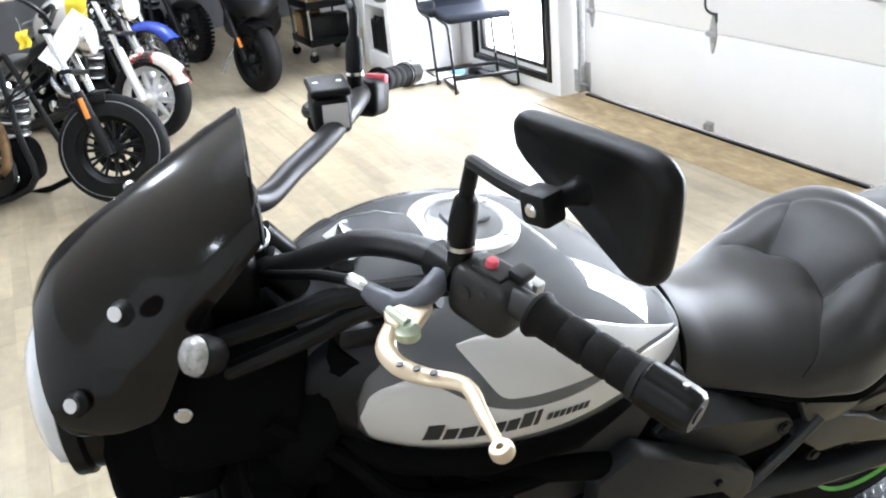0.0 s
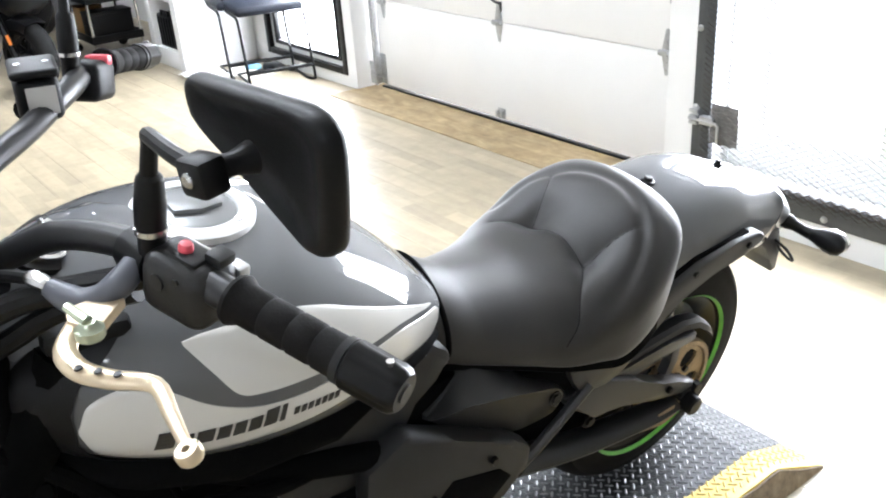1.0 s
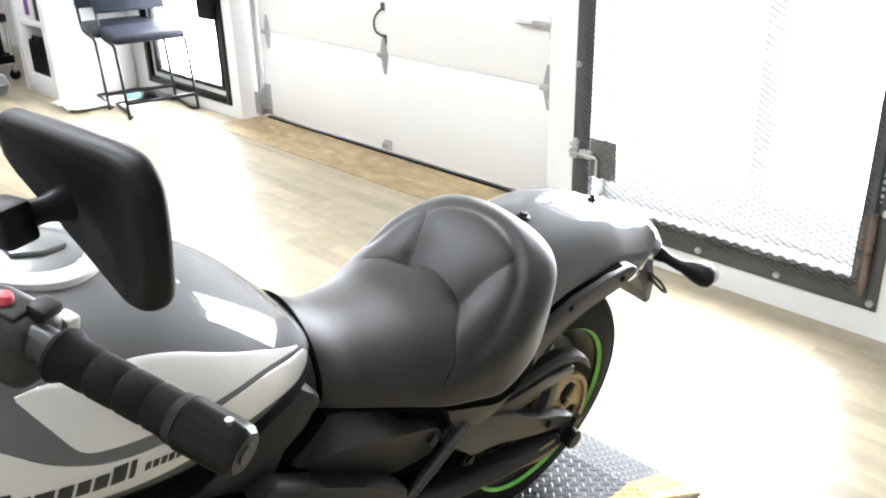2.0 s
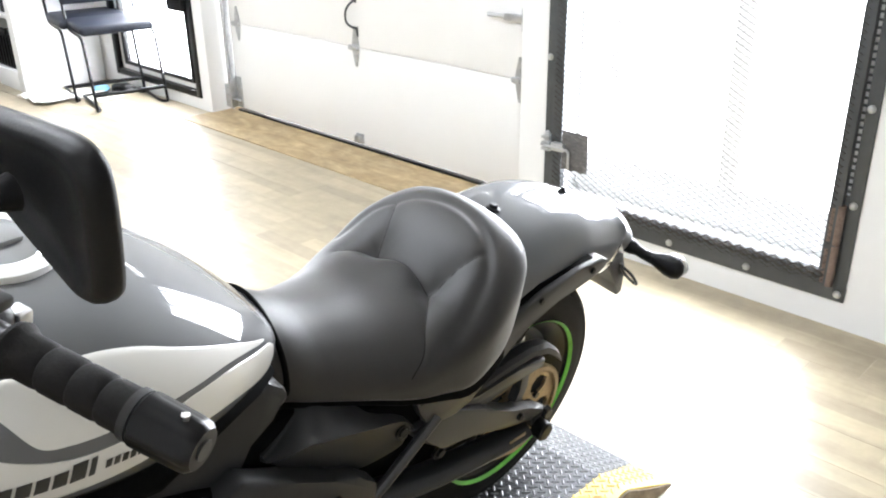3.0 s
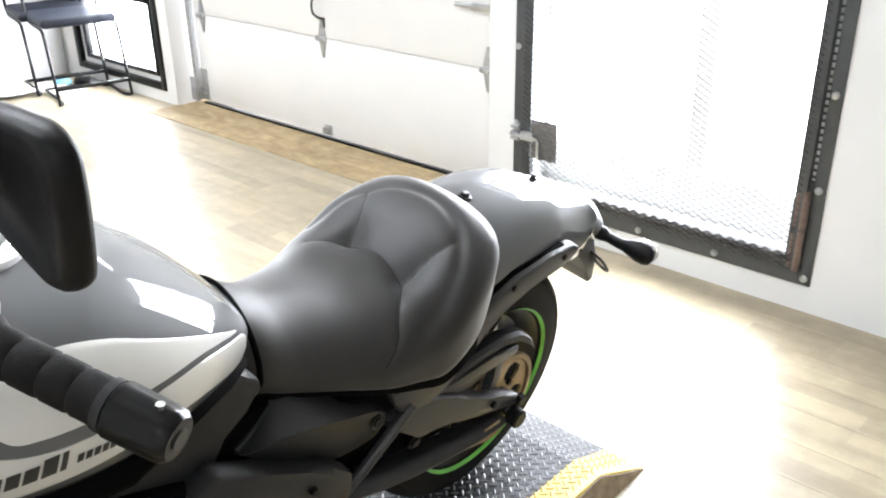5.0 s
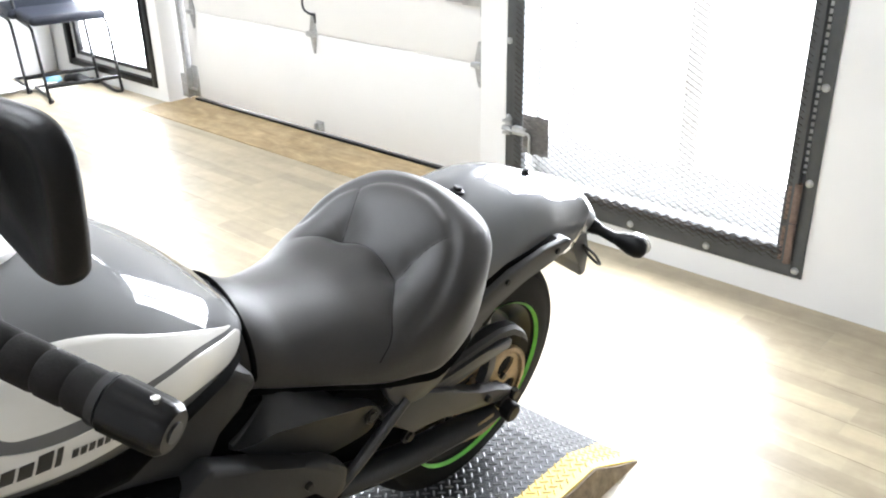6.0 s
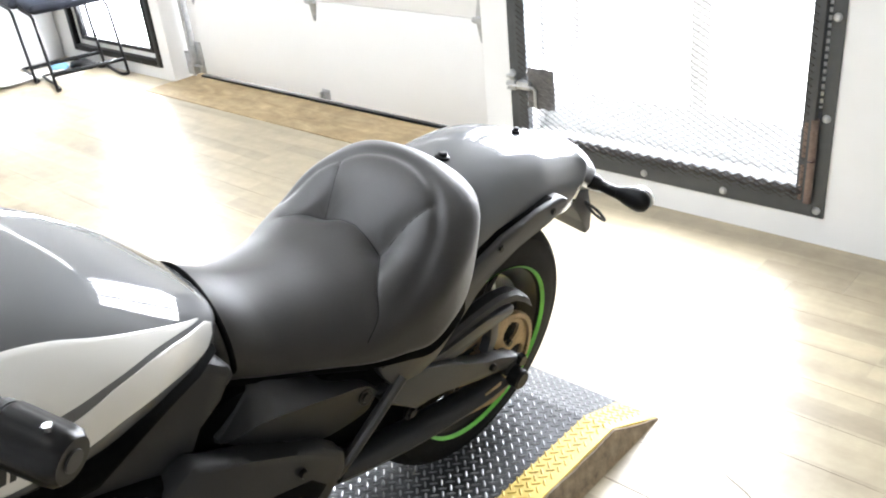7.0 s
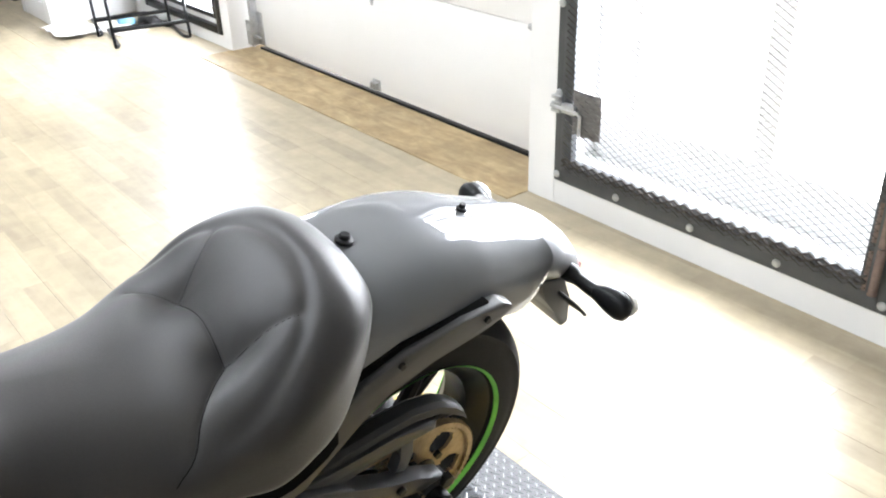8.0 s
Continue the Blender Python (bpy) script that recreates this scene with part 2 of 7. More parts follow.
M_GREYWALL = material("grey_wall", (0.12, 0.12, 0.125), 0.7, var=0.1, scale=2)
M_GALV = material("galvanised_steel", (0.52, 0.53, 0.54), 0.42, 0.9, var=0.15, scale=30)
M_DARKSTEEL = material("dark_grey_steel", (0.085, 0.09, 0.095), 0.5, 0.4, var=0.15, scale=12, bump=0.1)
M_RUST = material("rusty_brown_steel", (0.20, 0.145, 0.12), 0.75, 0.3, var=0.4, scale=25, bump=0.3)
M_BLACK = material("black_plastic", (0.005, 0.005, 0.0053), 0.45, spec=0.22, var=0.2, bump=0.12, grain=500)
M_SIGLENS = material("clear_ribbed_lens", (0.36, 0.355, 0.34), 0.18, 0.3, var=0.35, scale=120, bump=0.4, grain=260)
M_SATIN = material("satin_black_metal", (0.004, 0.004, 0.0043), 0.35, 0.0, spec=0.25, var=0.2)
M_RUBBER = material("tyre_rubber", (0.006, 0.0058, 0.0056), 0.72, spec=0.18, var=0.25, scale=30, bump=0.2, grain=300)
M_GRIP = material("grip_rubber", (0.0085, 0.0075, 0.007), 0.68, spec=0.14, var=0.3, scale=60, bump=0.3, grain=400)
M_PAINT = material("metallic_grey_paint", (0.103, 0.106, 0.112), 0.6, 0.0, var=0.05, scale=3, spec=0.2, coat=1.0, grain=900, rough_var=0.25)
M_WHITE = material("pearl_white_decal", (0.70, 0.69, 0.66), 0.35, var=0.02, coat=0.8)
M_GREYPL = material("grey_textured_plastic", (0.016, 0.0162, 0.0166), 0.46, spec=0.34, var=0.1, bump=0.2, grain=600)
M_COVER = material("charcoal_cover_plastic", (0.0225, 0.0225, 0.023), 0.48, spec=0.30, var=0.12, scale=9, bump=0.2, grain=600)
M_FRAMEGREY = material("grey_satin_frame_paint", (0.027, 0.0275, 0.029), 0.45, var=0.08, bump=0.1, grain=500)
M_LUG = material("worn_lug_steel", (0.24, 0.245, 0.25), 0.4, 0.5, var=0.25, scale=60)
M_SEAT = material("black_vinyl_leather", (0.0085, 0.0072, 0.0065), 0.52, spec=0.60, var=0.38, scale=7, bump=0.12, grain=420, rough_var=0.2)
M_SEAT.node_tree.nodes["Principled BSDF"].inputs["Sheen Weight"].default_value = 0.34
M_SEAT.node_tree.nodes["Principled BSDF"].inputs["Sheen Roughness"].default_value = 0.38
M_SMOKE = material("smoked_acrylic", (0.006, 0.0046, 0.004), 0.16, spec=0.24, var=0.35, scale=5, coat=0.25)
M_GOLD = material("champagne_gold_anodised", (0.70, 0.58, 0.41), 0.34, 0.5, var=0.06)
M_GREENNUT = material("pale_anodised_knob", (0.45, 0.5, 0.38), 0.3, 0.6)
M_STEEL = material("bright_steel", (0.62, 0.62, 0.62), 0.25, 1.0, var=0.08)
M_CHROME = material("chrome", (0.78, 0.78, 0.79), 0.08, 1.0, var=0.04)
M_BRASS = material("worn_brass_chain_steel", (0.30, 0.225, 0.135), 0.48, 0.7, var=0.25, scale=40)
M_GREEN = material("green_rim_stripe", (0.13, 0.48, 0.06), 0.4, var=0.35, scale=9)
M_RED = material("red_plastic", (0.72, 0.09, 0.12), 0.35, var=0.05)
M_INK = material("black_decal_and_hole", (0.02, 0.02, 0.02), 0.4, var=0.05)
M_YELLOW = material("worn_yellow_paint", (0.72, 0.52, 0.10), 0.5, var=0.22, scale=14, bump=0.1)
M_TREAD = material("steel_tread_plate", (0.042, 0.0435, 0.047), 0.5, 0.35, var=0.3, scale=9, bump=0.1)
M_BLUEVINYL = material("dark_blue_vinyl", (0.009, 0.011, 0.018), 0.5, spec=0.22, var=0.1, bump=0.2, grain=300)
# dull black for gap fillers and low parts, deep shade held as colour
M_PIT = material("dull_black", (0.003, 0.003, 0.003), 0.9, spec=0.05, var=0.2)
M_BOOT = material("grey_rubber_boot", (0.10, 0.105, 0.125), 0.38, var=0.15)
M_MIRROR = material("mirror_glass", (0.9, 0.9, 0.92), 0.01, 1.0, var=0.0)
M_ORANGE = material("amber_plastic", (0.75, 0.22, 0.03), 0.3, var=0.05)
M_REDLENS = material("red_lens", (0.5, 0.03, 0.02), 0.15, var=0.05, coat=1.0)
M_LENSWHITE = material("milky_lens", (0.62, 0.61, 0.58), 0.15, var=0.03, coat=1.0)
M_PANE = glass("window_glass")
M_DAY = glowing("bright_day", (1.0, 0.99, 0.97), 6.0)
M_TUBE = glowing("lamp_diffuser", (0.95, 0.98, 1.0), CEIL_LIGHT)

M_VINYLFRAME = material("white_vinyl_frame", (0.82, 0.82, 0.81), 0.4, var=0.02)
# added translucency lets the window lamp behind lift the frame towards white
nt = M_VINYLFRAME.node_tree
thin, blend = nt.nodes.new("ShaderNodeBsdfTranslucent"), nt.nodes.new("ShaderNodeMixShader")
thin.inputs[0].default_value = (0.9, 0.9, 0.9, 1)
blend.inputs[0].default_value = 0.055
nt.links.new(nt.nodes["Principled BSDF"].outputs[0], blend.inputs[1])
nt.links.new(thin.outputs[0], blend.inputs[2])
nt.links.new(blend.outputs[0], nt.nodes["Material Output"].inputs[0])

# ---- setting ----
WY, GY, DY = 3.00, 2.91, 3.14      # glass wall, gate wall, garage door
floor = structure("floor", box(-9.6, 3.4, -4.2, 3.6, -0.14, -0.0025), M_FLOOR, "light oak vinyl plank floor with glare from the windows", "floor")
structure("ceiling", box(-9.6, 3.4, -4.2, 3.6, 3.0, 3.1), M_CEIL, "plain white ceiling", "ceiling")
structure("wall_west", box(-9.75, -9.6, -4.2, 3.6, -0.1, 3.1), M_GREYWALL, "dim grey end wall", "wall")
structure("wall_east", box(3.4, 3.55, -4.2, 3.6, -0.1, 3.1), M_WALL, "white end wall", "wall")
structure("wall_south", box(-9.75, 3.55, -4.35, -4.2, -0.1, 3.1), M_WALL, "white long wall", "wall")


def wall_with_hole(name, x0, x1, y0, y1, hx0, hx1, hz0, hz1, label):
    bm = box(x0, hx0, y0, y1, -0.01, 3.0)
    box(hx1, x1, y0, y1, -0.01, 3.0, bm=bm)
    box(hx0, hx1, y0, y1, -0.01, hz0, bm=bm)
    box(hx0, hx1, y0, y1, hz1, 3.0, bm=bm)
    bmesh.ops.remove_doubles(bm, verts=bm.verts, dist=1e-5)
    return structure(name, bm, M_WALL, label, "wall")


wall_with_hole("wall_north_1", -9.6, -4.66, WY, WY + 0.25, -5.84, -4.76, 0.075, 2.15, "white painted wall with a black-framed glass door")
wall_with_hole("wall_north_2", -4.66, -2.14, DY + 0.11, DY + 0.2, -4.60, -2.21, 0.0, 2.3, "white wall round the garage door")
wall_with_hole("wall_north_3", -2.14, 3.4, GY, GY + 0.28, -1.955, -0.835, 0.15, 2.1, "white painted wall round the barred window")
structure("trim", box(-2.14, -2.010, GY - 0.004, GY, 0.0, 2.6, 0.0015), M_WALL, "white corner board", "trim")
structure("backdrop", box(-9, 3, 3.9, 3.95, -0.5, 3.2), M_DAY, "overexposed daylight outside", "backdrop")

# ---- garage door ----
def hinge(parent, x, z, y, wide=0.075):
    """A galvanised strap hinge with two tapered leaves and a rolled pin."""
    bm = prism([(x - 0.028, z), (x + 0.028, z), (x + 0.018, z + 0.05), (x + 0.006, z + 0.10), (x - 0.006, z + 0.10), (x - 0.018, z + 0.05)], y - 0.006, y)
    prism([(x - 0.028, z), (x + 0.028, z), (x + 0.018, z - 0.05), (x + 0.006, z - 0.10), (x - 0.006, z - 0.10), (x - 0.018, z - 0.05)], y - 0.005, y + 0.001, bm=bm)
    tube([(x - 0.032, y - 0.016, z), (x + 0.032, y - 0.016, z)], 0.012, 10, bm=bm)
    box(x - 0.018, x + 0.018, y - 0.03, y, z - 0.012, z + 0.012, 0.002, bm=bm)
    for dz in (0.045, 0.08, -0.045, -0.08):
        disc((x, y - 0.005, z + dz), (0, -1, 0), 0.006, 0.004, 8, bm=bm)
    return part("hinge", bm, M_GALV, parent)


door = thing("garage_door", pose(0, 0, 0), "closed white sectional garage door with galvanised hinges", "garage door", kind="structure")
SECTION = [0.025, 0.545, 1.075, 1.605, 2.135]
for z0, z1 in zip(SECTION, SECTION[1:]):
    bm = box(-4.585, -2.225, DY, DY + 0.045, z0 + 0.002, z1 - 0.002, 0.003)
    part("panel", bm, M_DOOR, door)
part("bottom_seal", box(-4.585, -2.225, DY - 0.006, DY + 0.04, 0.0, 0.015, 0.004), M_BLACK, door, "black rubber bottom seal")
for zz in SECTION[1:4]:
    for xx in (-4.50, -3.43, -2.335):
        hinge(door, xx, zz, DY)
bm = box(-3.46, -3.40, DY - 0.004, DY, 0.03, 0.085, 0.001)
box(-3.452, -3.436, DY - 0.03, DY, 0.04, 0.075, 0.002, bm=bm)
box(-3.424, -3.408, DY - 0.03, DY, 0.04, 0.075, 0.002, bm=bm)
part("bottom_bracket", bm, M_GALV, door)
for xa, sg in ((-4.565, 1), (-2.25, -1)):
    bm = box(xa - 0.02, xa + 0.035 * sg + 0.005, DY - 0.006, DY, 0.03, 0.22, 0.001)
    box(xa - 0.02, xa - 0.012, DY - 0.05, DY, 0.03, 0.2, 0.001, bm=bm)
    tube([(xa - 0.05 * sg, DY - 0.035, 0.085), (xa + 0.06 * sg, DY - 0.035, 0.085)], 0.008, 8, bm=bm)
    part("corner_bracket", bm, M_GALV, door)
bm = tube([(-3.425, DY - 0.002, 0.78), (-3.43, DY - 0.03, 0.765), (-3.445, DY - 0.045, 0.73), (-3.445, DY - 0.045, 0.68), (-3.43, DY - 0.03, 0.655), (-3.415, DY - 0.002, 0.64)], 0.006, 8, 4)
box(-3.435, -3.405, DY - 0.004, DY, 0.60, 0.65, 0.001, bm=bm)
box(-3.44, -3.41, DY - 0.004, DY, 0.77, 0.81, 0.001, bm=bm)
part("lift_handle", bm, M_DARKSTEEL, door, "dark steel lift handle")
bm = box(-2.42, -2.24, DY - 0.02, DY - 0.002, 0.795, 0.825, 0.003)
box(-2.30, -2.24, DY - 0.045, DY, 0.76, 0.86, 0.004, bm=bm)
tube([(-2.50, DY - 0.03, 0.815), (-2.42, DY - 0.012, 0.81)], 0.010, 8, bm=bm)
part("side_lock", bm, M_GALV, door)

for xa, sg in ((-4.61, 1), (-2.20, -1)):
    tr = thing("door_track", pose(0, 0, 0), "galvanised vertical door track bolted to the jamb", "track", "garage door tracks")
    bm = box(xa - 0.006, xa, DY - 0.036, DY + 0.03, 0.02, 2.3)
    box(min(xa, xa + 0.03 * sg), max(xa, xa + 0.03 * sg), DY - 0.040, DY - 0.036, 0.02, 2.3, bm=bm)
    part("rail", bm, M_GALV, tr)
    bm = box(xa - 0.03, xa + 0.03, DY - 0.05, DY - 0.040, 0.03, 0.17, 0.001)
    for dz in (0.06, 0.11, 0.15):
        disc((xa, DY - 0.05, dz), (0, -1, 0), 0.008, 0.006, 8, bm=bm)
    part("jamb_bracket", bm, M_GALV, tr)

# plywood threshold in front of the door
structure("threshold", box(-4.68, -2.142, 2.80, DY + 0.05, -0.004, 0.004, 0.002), M_PLY, "scuffed brown plywood strip before the garage door", "threshold")

# ---- barred window ----
win = thing("window_1", pose(0, 0, 0), "overexposed white-framed window behind a security gate", "window", kind="structure")
bm = box(-1.955, -1.935, GY + 0.14, GY + 0.20, 0.15, 2.1, 0.004)
part("window_stile", bm, M_VINYLFRAME, win)
part("window_stile", box(-0.90, -0.835, GY + 0.14, GY + 0.20, 0.15, 2.1, 0.004), M_VINYLFRAME, win)
part("window_mullion", box(-1.325, -1.250, GY + 0.14, GY + 0.20, 0.335, 2.02, 0.004), M_VINYLFRAME, win)
part("window_mullion", box(-1.840, -1.776, GY + 0.14, GY + 0.20, 0.335, 2.02, 0.004), M_VINYLFRAME, win)
part("window_rail", box(-1.935, -0.90, GY + 0.14, GY + 0.20, 0.15, 0.335, 0.004), M_VINYLFRAME, win)
part("window_rail", box(-1.935, -0.90, GY + 0.14, GY + 0.20, 2.02, 2.1, 0.004), M_VINYLFRAME, win)
part("window_sill", box(-1.953, -0.84, GY + 0.02, GY + 0.14, 0.151, 0.17, 0.004), M_VINYLFRAME, win)

gate = thing("security_gate", pose(0, 0, 0), "dark grey steel gate with expanded metal mesh over the window", "gate")
FX0, FX1, FZ0, FZ1 = -2.006, -0.765, 0.097, 2.16
FYA, FYB = GY - 0.008, GY
for name, a in (("frame_stile", (FX0, FX0 + 0.045, FZ0, FZ1)), ("frame_stile", (FX1 - 0.040, FX1, FZ0, FZ1)), ("frame_rail", (FX0 + 0.045, FX1 - 0.040, FZ0, FZ0 + 0.055)), ("frame_rail", (FX0 + 0.045, FX1 - 0.040, FZ1 - 0.05, FZ1))):
    part(name, box(a[0], a[1], FYA, FYB, a[2], a[3], 0.0015), M_DARKSTEEL, gate)
for name, a in (("leaf_stile", (FX0 + 0.047, FX0 + 0.098, FZ0 + 0.057, FZ1 - 0.06)), ("leaf_stile", (FX1 - 0.088, FX1 - 0.051, FZ0 + 0.057, FZ1 - 0.06)), ("leaf_rail", (FX0 + 0.098, FX1 - 0.088, FZ0 + 0.057, FZ0 + 0.102)), ("leaf_rail", (FX0 + 0.098, FX1 - 0.088, FZ1 - 0.09, FZ1 - 0.06))):
    part(name, box(a[0], a[1], FYA - 0.022, FYB - 0.002, a[2], a[3], 0.002), M_DARKSTEEL, gate)
# hinge side: a spaced strip that lets daylight through, and rusty hinge barrels
bm = bmesh.new()
z = 0.47
while z < 2.08:
    box(FX1 - 0.051, FX1 - 0.040, FYA, FYB, z, z + 0.007, bm=bm)
    z += 0.023
part("hinge_strip", bm, M_DARKSTEEL, gate, smooth=0)
for z0, z1 in ((0.15, 0.29), (0.295, 0.43)):
    bm = tube([(FX1 - 0.052, FYA - 0.012, z0), (FX1 - 0.052, FYA - 0.012, z1)], 0.013, 12)
    tube([(FX1 - 0.074, FYA - 0.016, z0 + 0.01), (FX1 - 0.074, FYA - 0.016, z1 - 0.01)], 0.009, 10, bm=bm)
    part("hinge_barrel", bm, M_RUST, gate, "rusty brown hinge barrel")
part("hinge_backing", box(FX1 - 0.058, FX1 - 0.040, FYA, FYB, 0.138, 0.46, 0.001), M_DARKSTEEL, gate)
bolts = [(-1.992, 0.122 + 0.305 * k) for k in range(7)] + [(-0.788, 0.122 + 0.31 * k) for k in range(7)] + [(-1.715, 0.122), (-1.411, 0.122), (-1.105, 0.122)]
for x, zb in bolts:
    part("bolt", lathe([(0.0135, 0), (0.0135, 0.003), (0.009, 0.009), (0.003, 0.011)], 12, Matrix.Translation((x, FYA, zb)) @ pose(0, 0, 0, 90)), M_GALV, gate)

# expanded metal, strand by strand
bm = bmesh.new()
LWD, SWD = 0.042, 0.0108
M_MESH = material("dull_mesh_steel", (0.055, 0.05, 0.046), 0.8, 0.0, spec=0.2, var=0.3, scale=30)
mx0, mx1, mz0, mz1 = FX0 + 0.060, FX1 - 0.066, FZ0 + 0.060, 1.75
rows_n, cols_n = int((mz1 - mz0) / SWD), int((mx1 - mx0) / (LWD / 2))
for r in range(rows_n):
    prev = None
    for k in range(cols_n + 1):
        x = mx0 + k * LWD / 2
        zc = mz0 + r * SWD + (SWD if (k + r) % 2 else 0)
        ring = [bm.verts.new((x, FYA - 0.0245 + dy, zc + dz)) for dy, dz in ((-0.0014, -0.0005), (0.0010, -0.0005), (0.0014, 0.0005), (-0.0010, 0.0005))]
        if prev:
            for q in range(4):
                bm.faces.new((prev[q], prev[(q + 1) % 4], ring[(q + 1) % 4], ring[q]))
        prev = ring
part("mesh", bm, M_MESH, gate, "dark expanded metal mesh", smooth=0, kind="stuff")

# the mesh is doubled over the lower rail
bm = bmesh.new()
for r in range(3):
    prev = None
    for k in range(cols_n + 1):
        x = mx0 + k * LWD / 2
        zc = FZ0 + 0.078 + r * SWD + (SWD if (k + r) % 2 else 0)
        ring = [bm.verts.new((x, FYA - 0.028 + dy, zc + dz)) for dy, dz in ((-0.0025, -0.0028), (0.002, -0.0028), (0.0025, 0.0028), (-0.002, 0.0028))]
        if prev:
            for q in range(4):
                bm.faces.new((prev[q], prev[(q + 1) % 4], ring[(q + 1) % 4], ring[q]))
        prev = ring
part("mesh_hem", bm, M_MESH, gate, "dark doubled hem of the mesh", smooth=0, kind="stuff")

# latch with its guard plate
M_GUARD = material("weathered_grey_steel", (0.16, 0.155, 0.15), 0.55, 0.4, var=0.3, scale=40, bump=0.2)
bm = bmesh.new()
for r in range(9):
    prev = None
    for k in range(6):
        x = -1.893 + k * 0.0235
        zc = 0.314 + r * 0.0165 + (0.008 if (k + r) % 2 else 0)
        ring = [bm.verts.new((x, FYA - 0.038 + dy, zc + dz)) for dy, dz in ((-0.002, -0.0045), (0.002, -0.0045), (0.003, 0.0045), (-0.001, 0.0045))]
        if prev:
            for q in range(4):
                bm.faces.new((prev[q], prev[(q + 1) % 4], ring[(q + 1) % 4], ring[q]))
        prev = ring
part("guard_mesh", bm, M_GUARD, gate, "grey raised mesh on the guard plate", smooth=0, kind="stuff")
part("guard_plate", box(-1.896, -1.774, FYA - 0.034, FYA - 0.030, 0.312, 0.466, 0.001), M_GUARD, gate, "grey steel guard plate", smooth=0)
bm = box(-1.995, -1.965, FYA - 0.02, FYA, 0.362, 0.430, 0.002)
for zz in (0.372, 0.396, 0.420):
    box(-2.000, -1.960, FYA - 0.034, FYA - 0.02, zz - 0.006, zz + 0.006, 0.002, bm=bm)
box(-1.940, -1.880, FYA - 0.050, FYA - 0.024, 0.380, 0.412, 0.003, bm=bm)
tube([(-1.99, FYA - 0.045, 0.394), (-1.862, FYA - 0.050, 0.394), (-1.852, FYA - 0.050, 0.386), (-1.852, FYA - 0.050, 0.318)], 0.006, 8, bm=bm)
part("latch", bm, M_GALV, gate, "galvanised slide bolt latch")

# ---- black-framed glass door ----
gd = thing("door_1", pose(0, 0, 0), "black-framed glass door bright with daylight", "door", kind="structure")
A0, A1, B0, B1 = -5.84, -4.76, 0.075, 2.15
for name, a in (("outer_stile", (A0, A0 + 0.045, B0, B1)), ("outer_stile", (A1 - 0.045, A1, B0, B1)), ("outer_rail", (A0 + 0.045, A1 - 0.045, B0, B0 + 0.04)), ("outer_rail", (A0 + 0.045, A1 - 0.045, B1 - 0.04, B1))):
    part(name, box(a[0], a[1], WY - 0.012, WY + 0.06, a[2], a[3], 0.002), M_SATIN, gd)
for name, a in (("sash_stile", (A0 + 0.095, A0 + 0.125, B0 + 0.075, B1 - 0.09)), ("sash_stile", (A1 - 0.125, A1 - 0.095, B0 + 0.075, B1 - 0.09)), ("sash_rail", (A0 + 0.125, A1 - 0.125, B0 + 0.075, B0 + 0.10)), ("sash_rail", (A0 + 0.125, A1 - 0.125, B1 - 0.12, B1 - 0.09))):
    part(name, box(a[0], a[1], WY + 0.01, WY + 0.05, a[2], a[3], 0.002), M_SATIN, gd)
for a in ((A0 + 0.046, A0 + 0.094, B0 + 0.042, B1 - 0.042), (A1 - 0.094, A1 - 0.046, B0 + 0.042, B1 - 0.042), (A0 + 0.095, A1 - 0.095, B0 + 0.042, B0 + 0.074), (A0 + 0.095, A1 - 0.095, B1 - 0.089, B1 - 0.042)):
    part("jamb", box(a[0], a[1], WY + 0.02, WY + 0.06, a[2], a[3]), M_WALL, gd)
pane = part("pane", box(A0 + 0.12, A1 - 0.12, WY + 0.028, WY + 0.034, B0 + 0.10, B1 - 0.12), M_PANE, gd, smooth=0)
pane.visible_shadow = False
bm = box(-4.975, -4.80, WY - 0.05, WY - 0.012, 0.60, 0.80, 0.006)
box(-4.965, -4.81, WY - 0.056, WY - 0.05, 0.69, 0.70, 0.002, bm=bm)
part("mail_box", bm, M_BLACK, gd, "black letter box on the door stile")

# ---- ceiling lamps, out of view, hinted at only by reflections ----
def ceiling_lamp(m):
    lamp = thing("ceiling_light", m, "white fluorescent ceiling light with a lit diffuser", "ceiling light", "ceiling lights")
    part("housing", box(-0.62, 0.62, -0.13, 0.13, -0.03, 0.0, 0.008), M_WALL, lamp)
    part("diffuser", box(-0.60, 0.60, -0.11, 0.11, -0.055, -0.031, 0.01), M_TUBE, lamp)
    return lamp


lamp0 = ceiling_lamp(pose(-6.6, 1.2, 3.0))
# number and places set by brightness; several are added only as fill light
for lx, ly in ((-4.4, 1.2), (-1.9, 0.7), (-1.9, -0.5), (1.6, -2.2), (-6.6, -1.4)):
    copy_thing(lamp0, pose(lx, ly, 3.0))

# ---- lift platform ----
lift = thing("bike_platform", pose(0, 0, 0), "low steel tread plate platform with worn yellow edges", "platform")
PX0, PX1, PY0, PY1, PZ = -1.42, -0.770, -0.75, 1.660, 0.080
YW, RUN = 0.078, 0.178
SLOPE = (PZ - 0.003) / RUN
FLARE = 0.017    # the sides lean out towards the floor


def deck_strip(x0, x1, flare0=0.0, flare1=0.0):
    """One lengthwise strip of the platform, flat and then ramped down to the floor."""
    bm = bmesh.new()
    rows = []
    for y, z, f in ((PY0, PZ, 0.0), (PY1 - 0.006, PZ, 0.0), (PY1 + 0.006, PZ - 0.003, 0.05), (PY1 + RUN, 0.003, 1.0)):
        a, b = x0 + flare0 * f, x1 + flare1 * f
        rows.append([(a, y, z), (b, y, z), (x1 + flare1, y, 0.0), (x0 + flare0, y, 0.0)])
    return loft(rows, bm=bm)


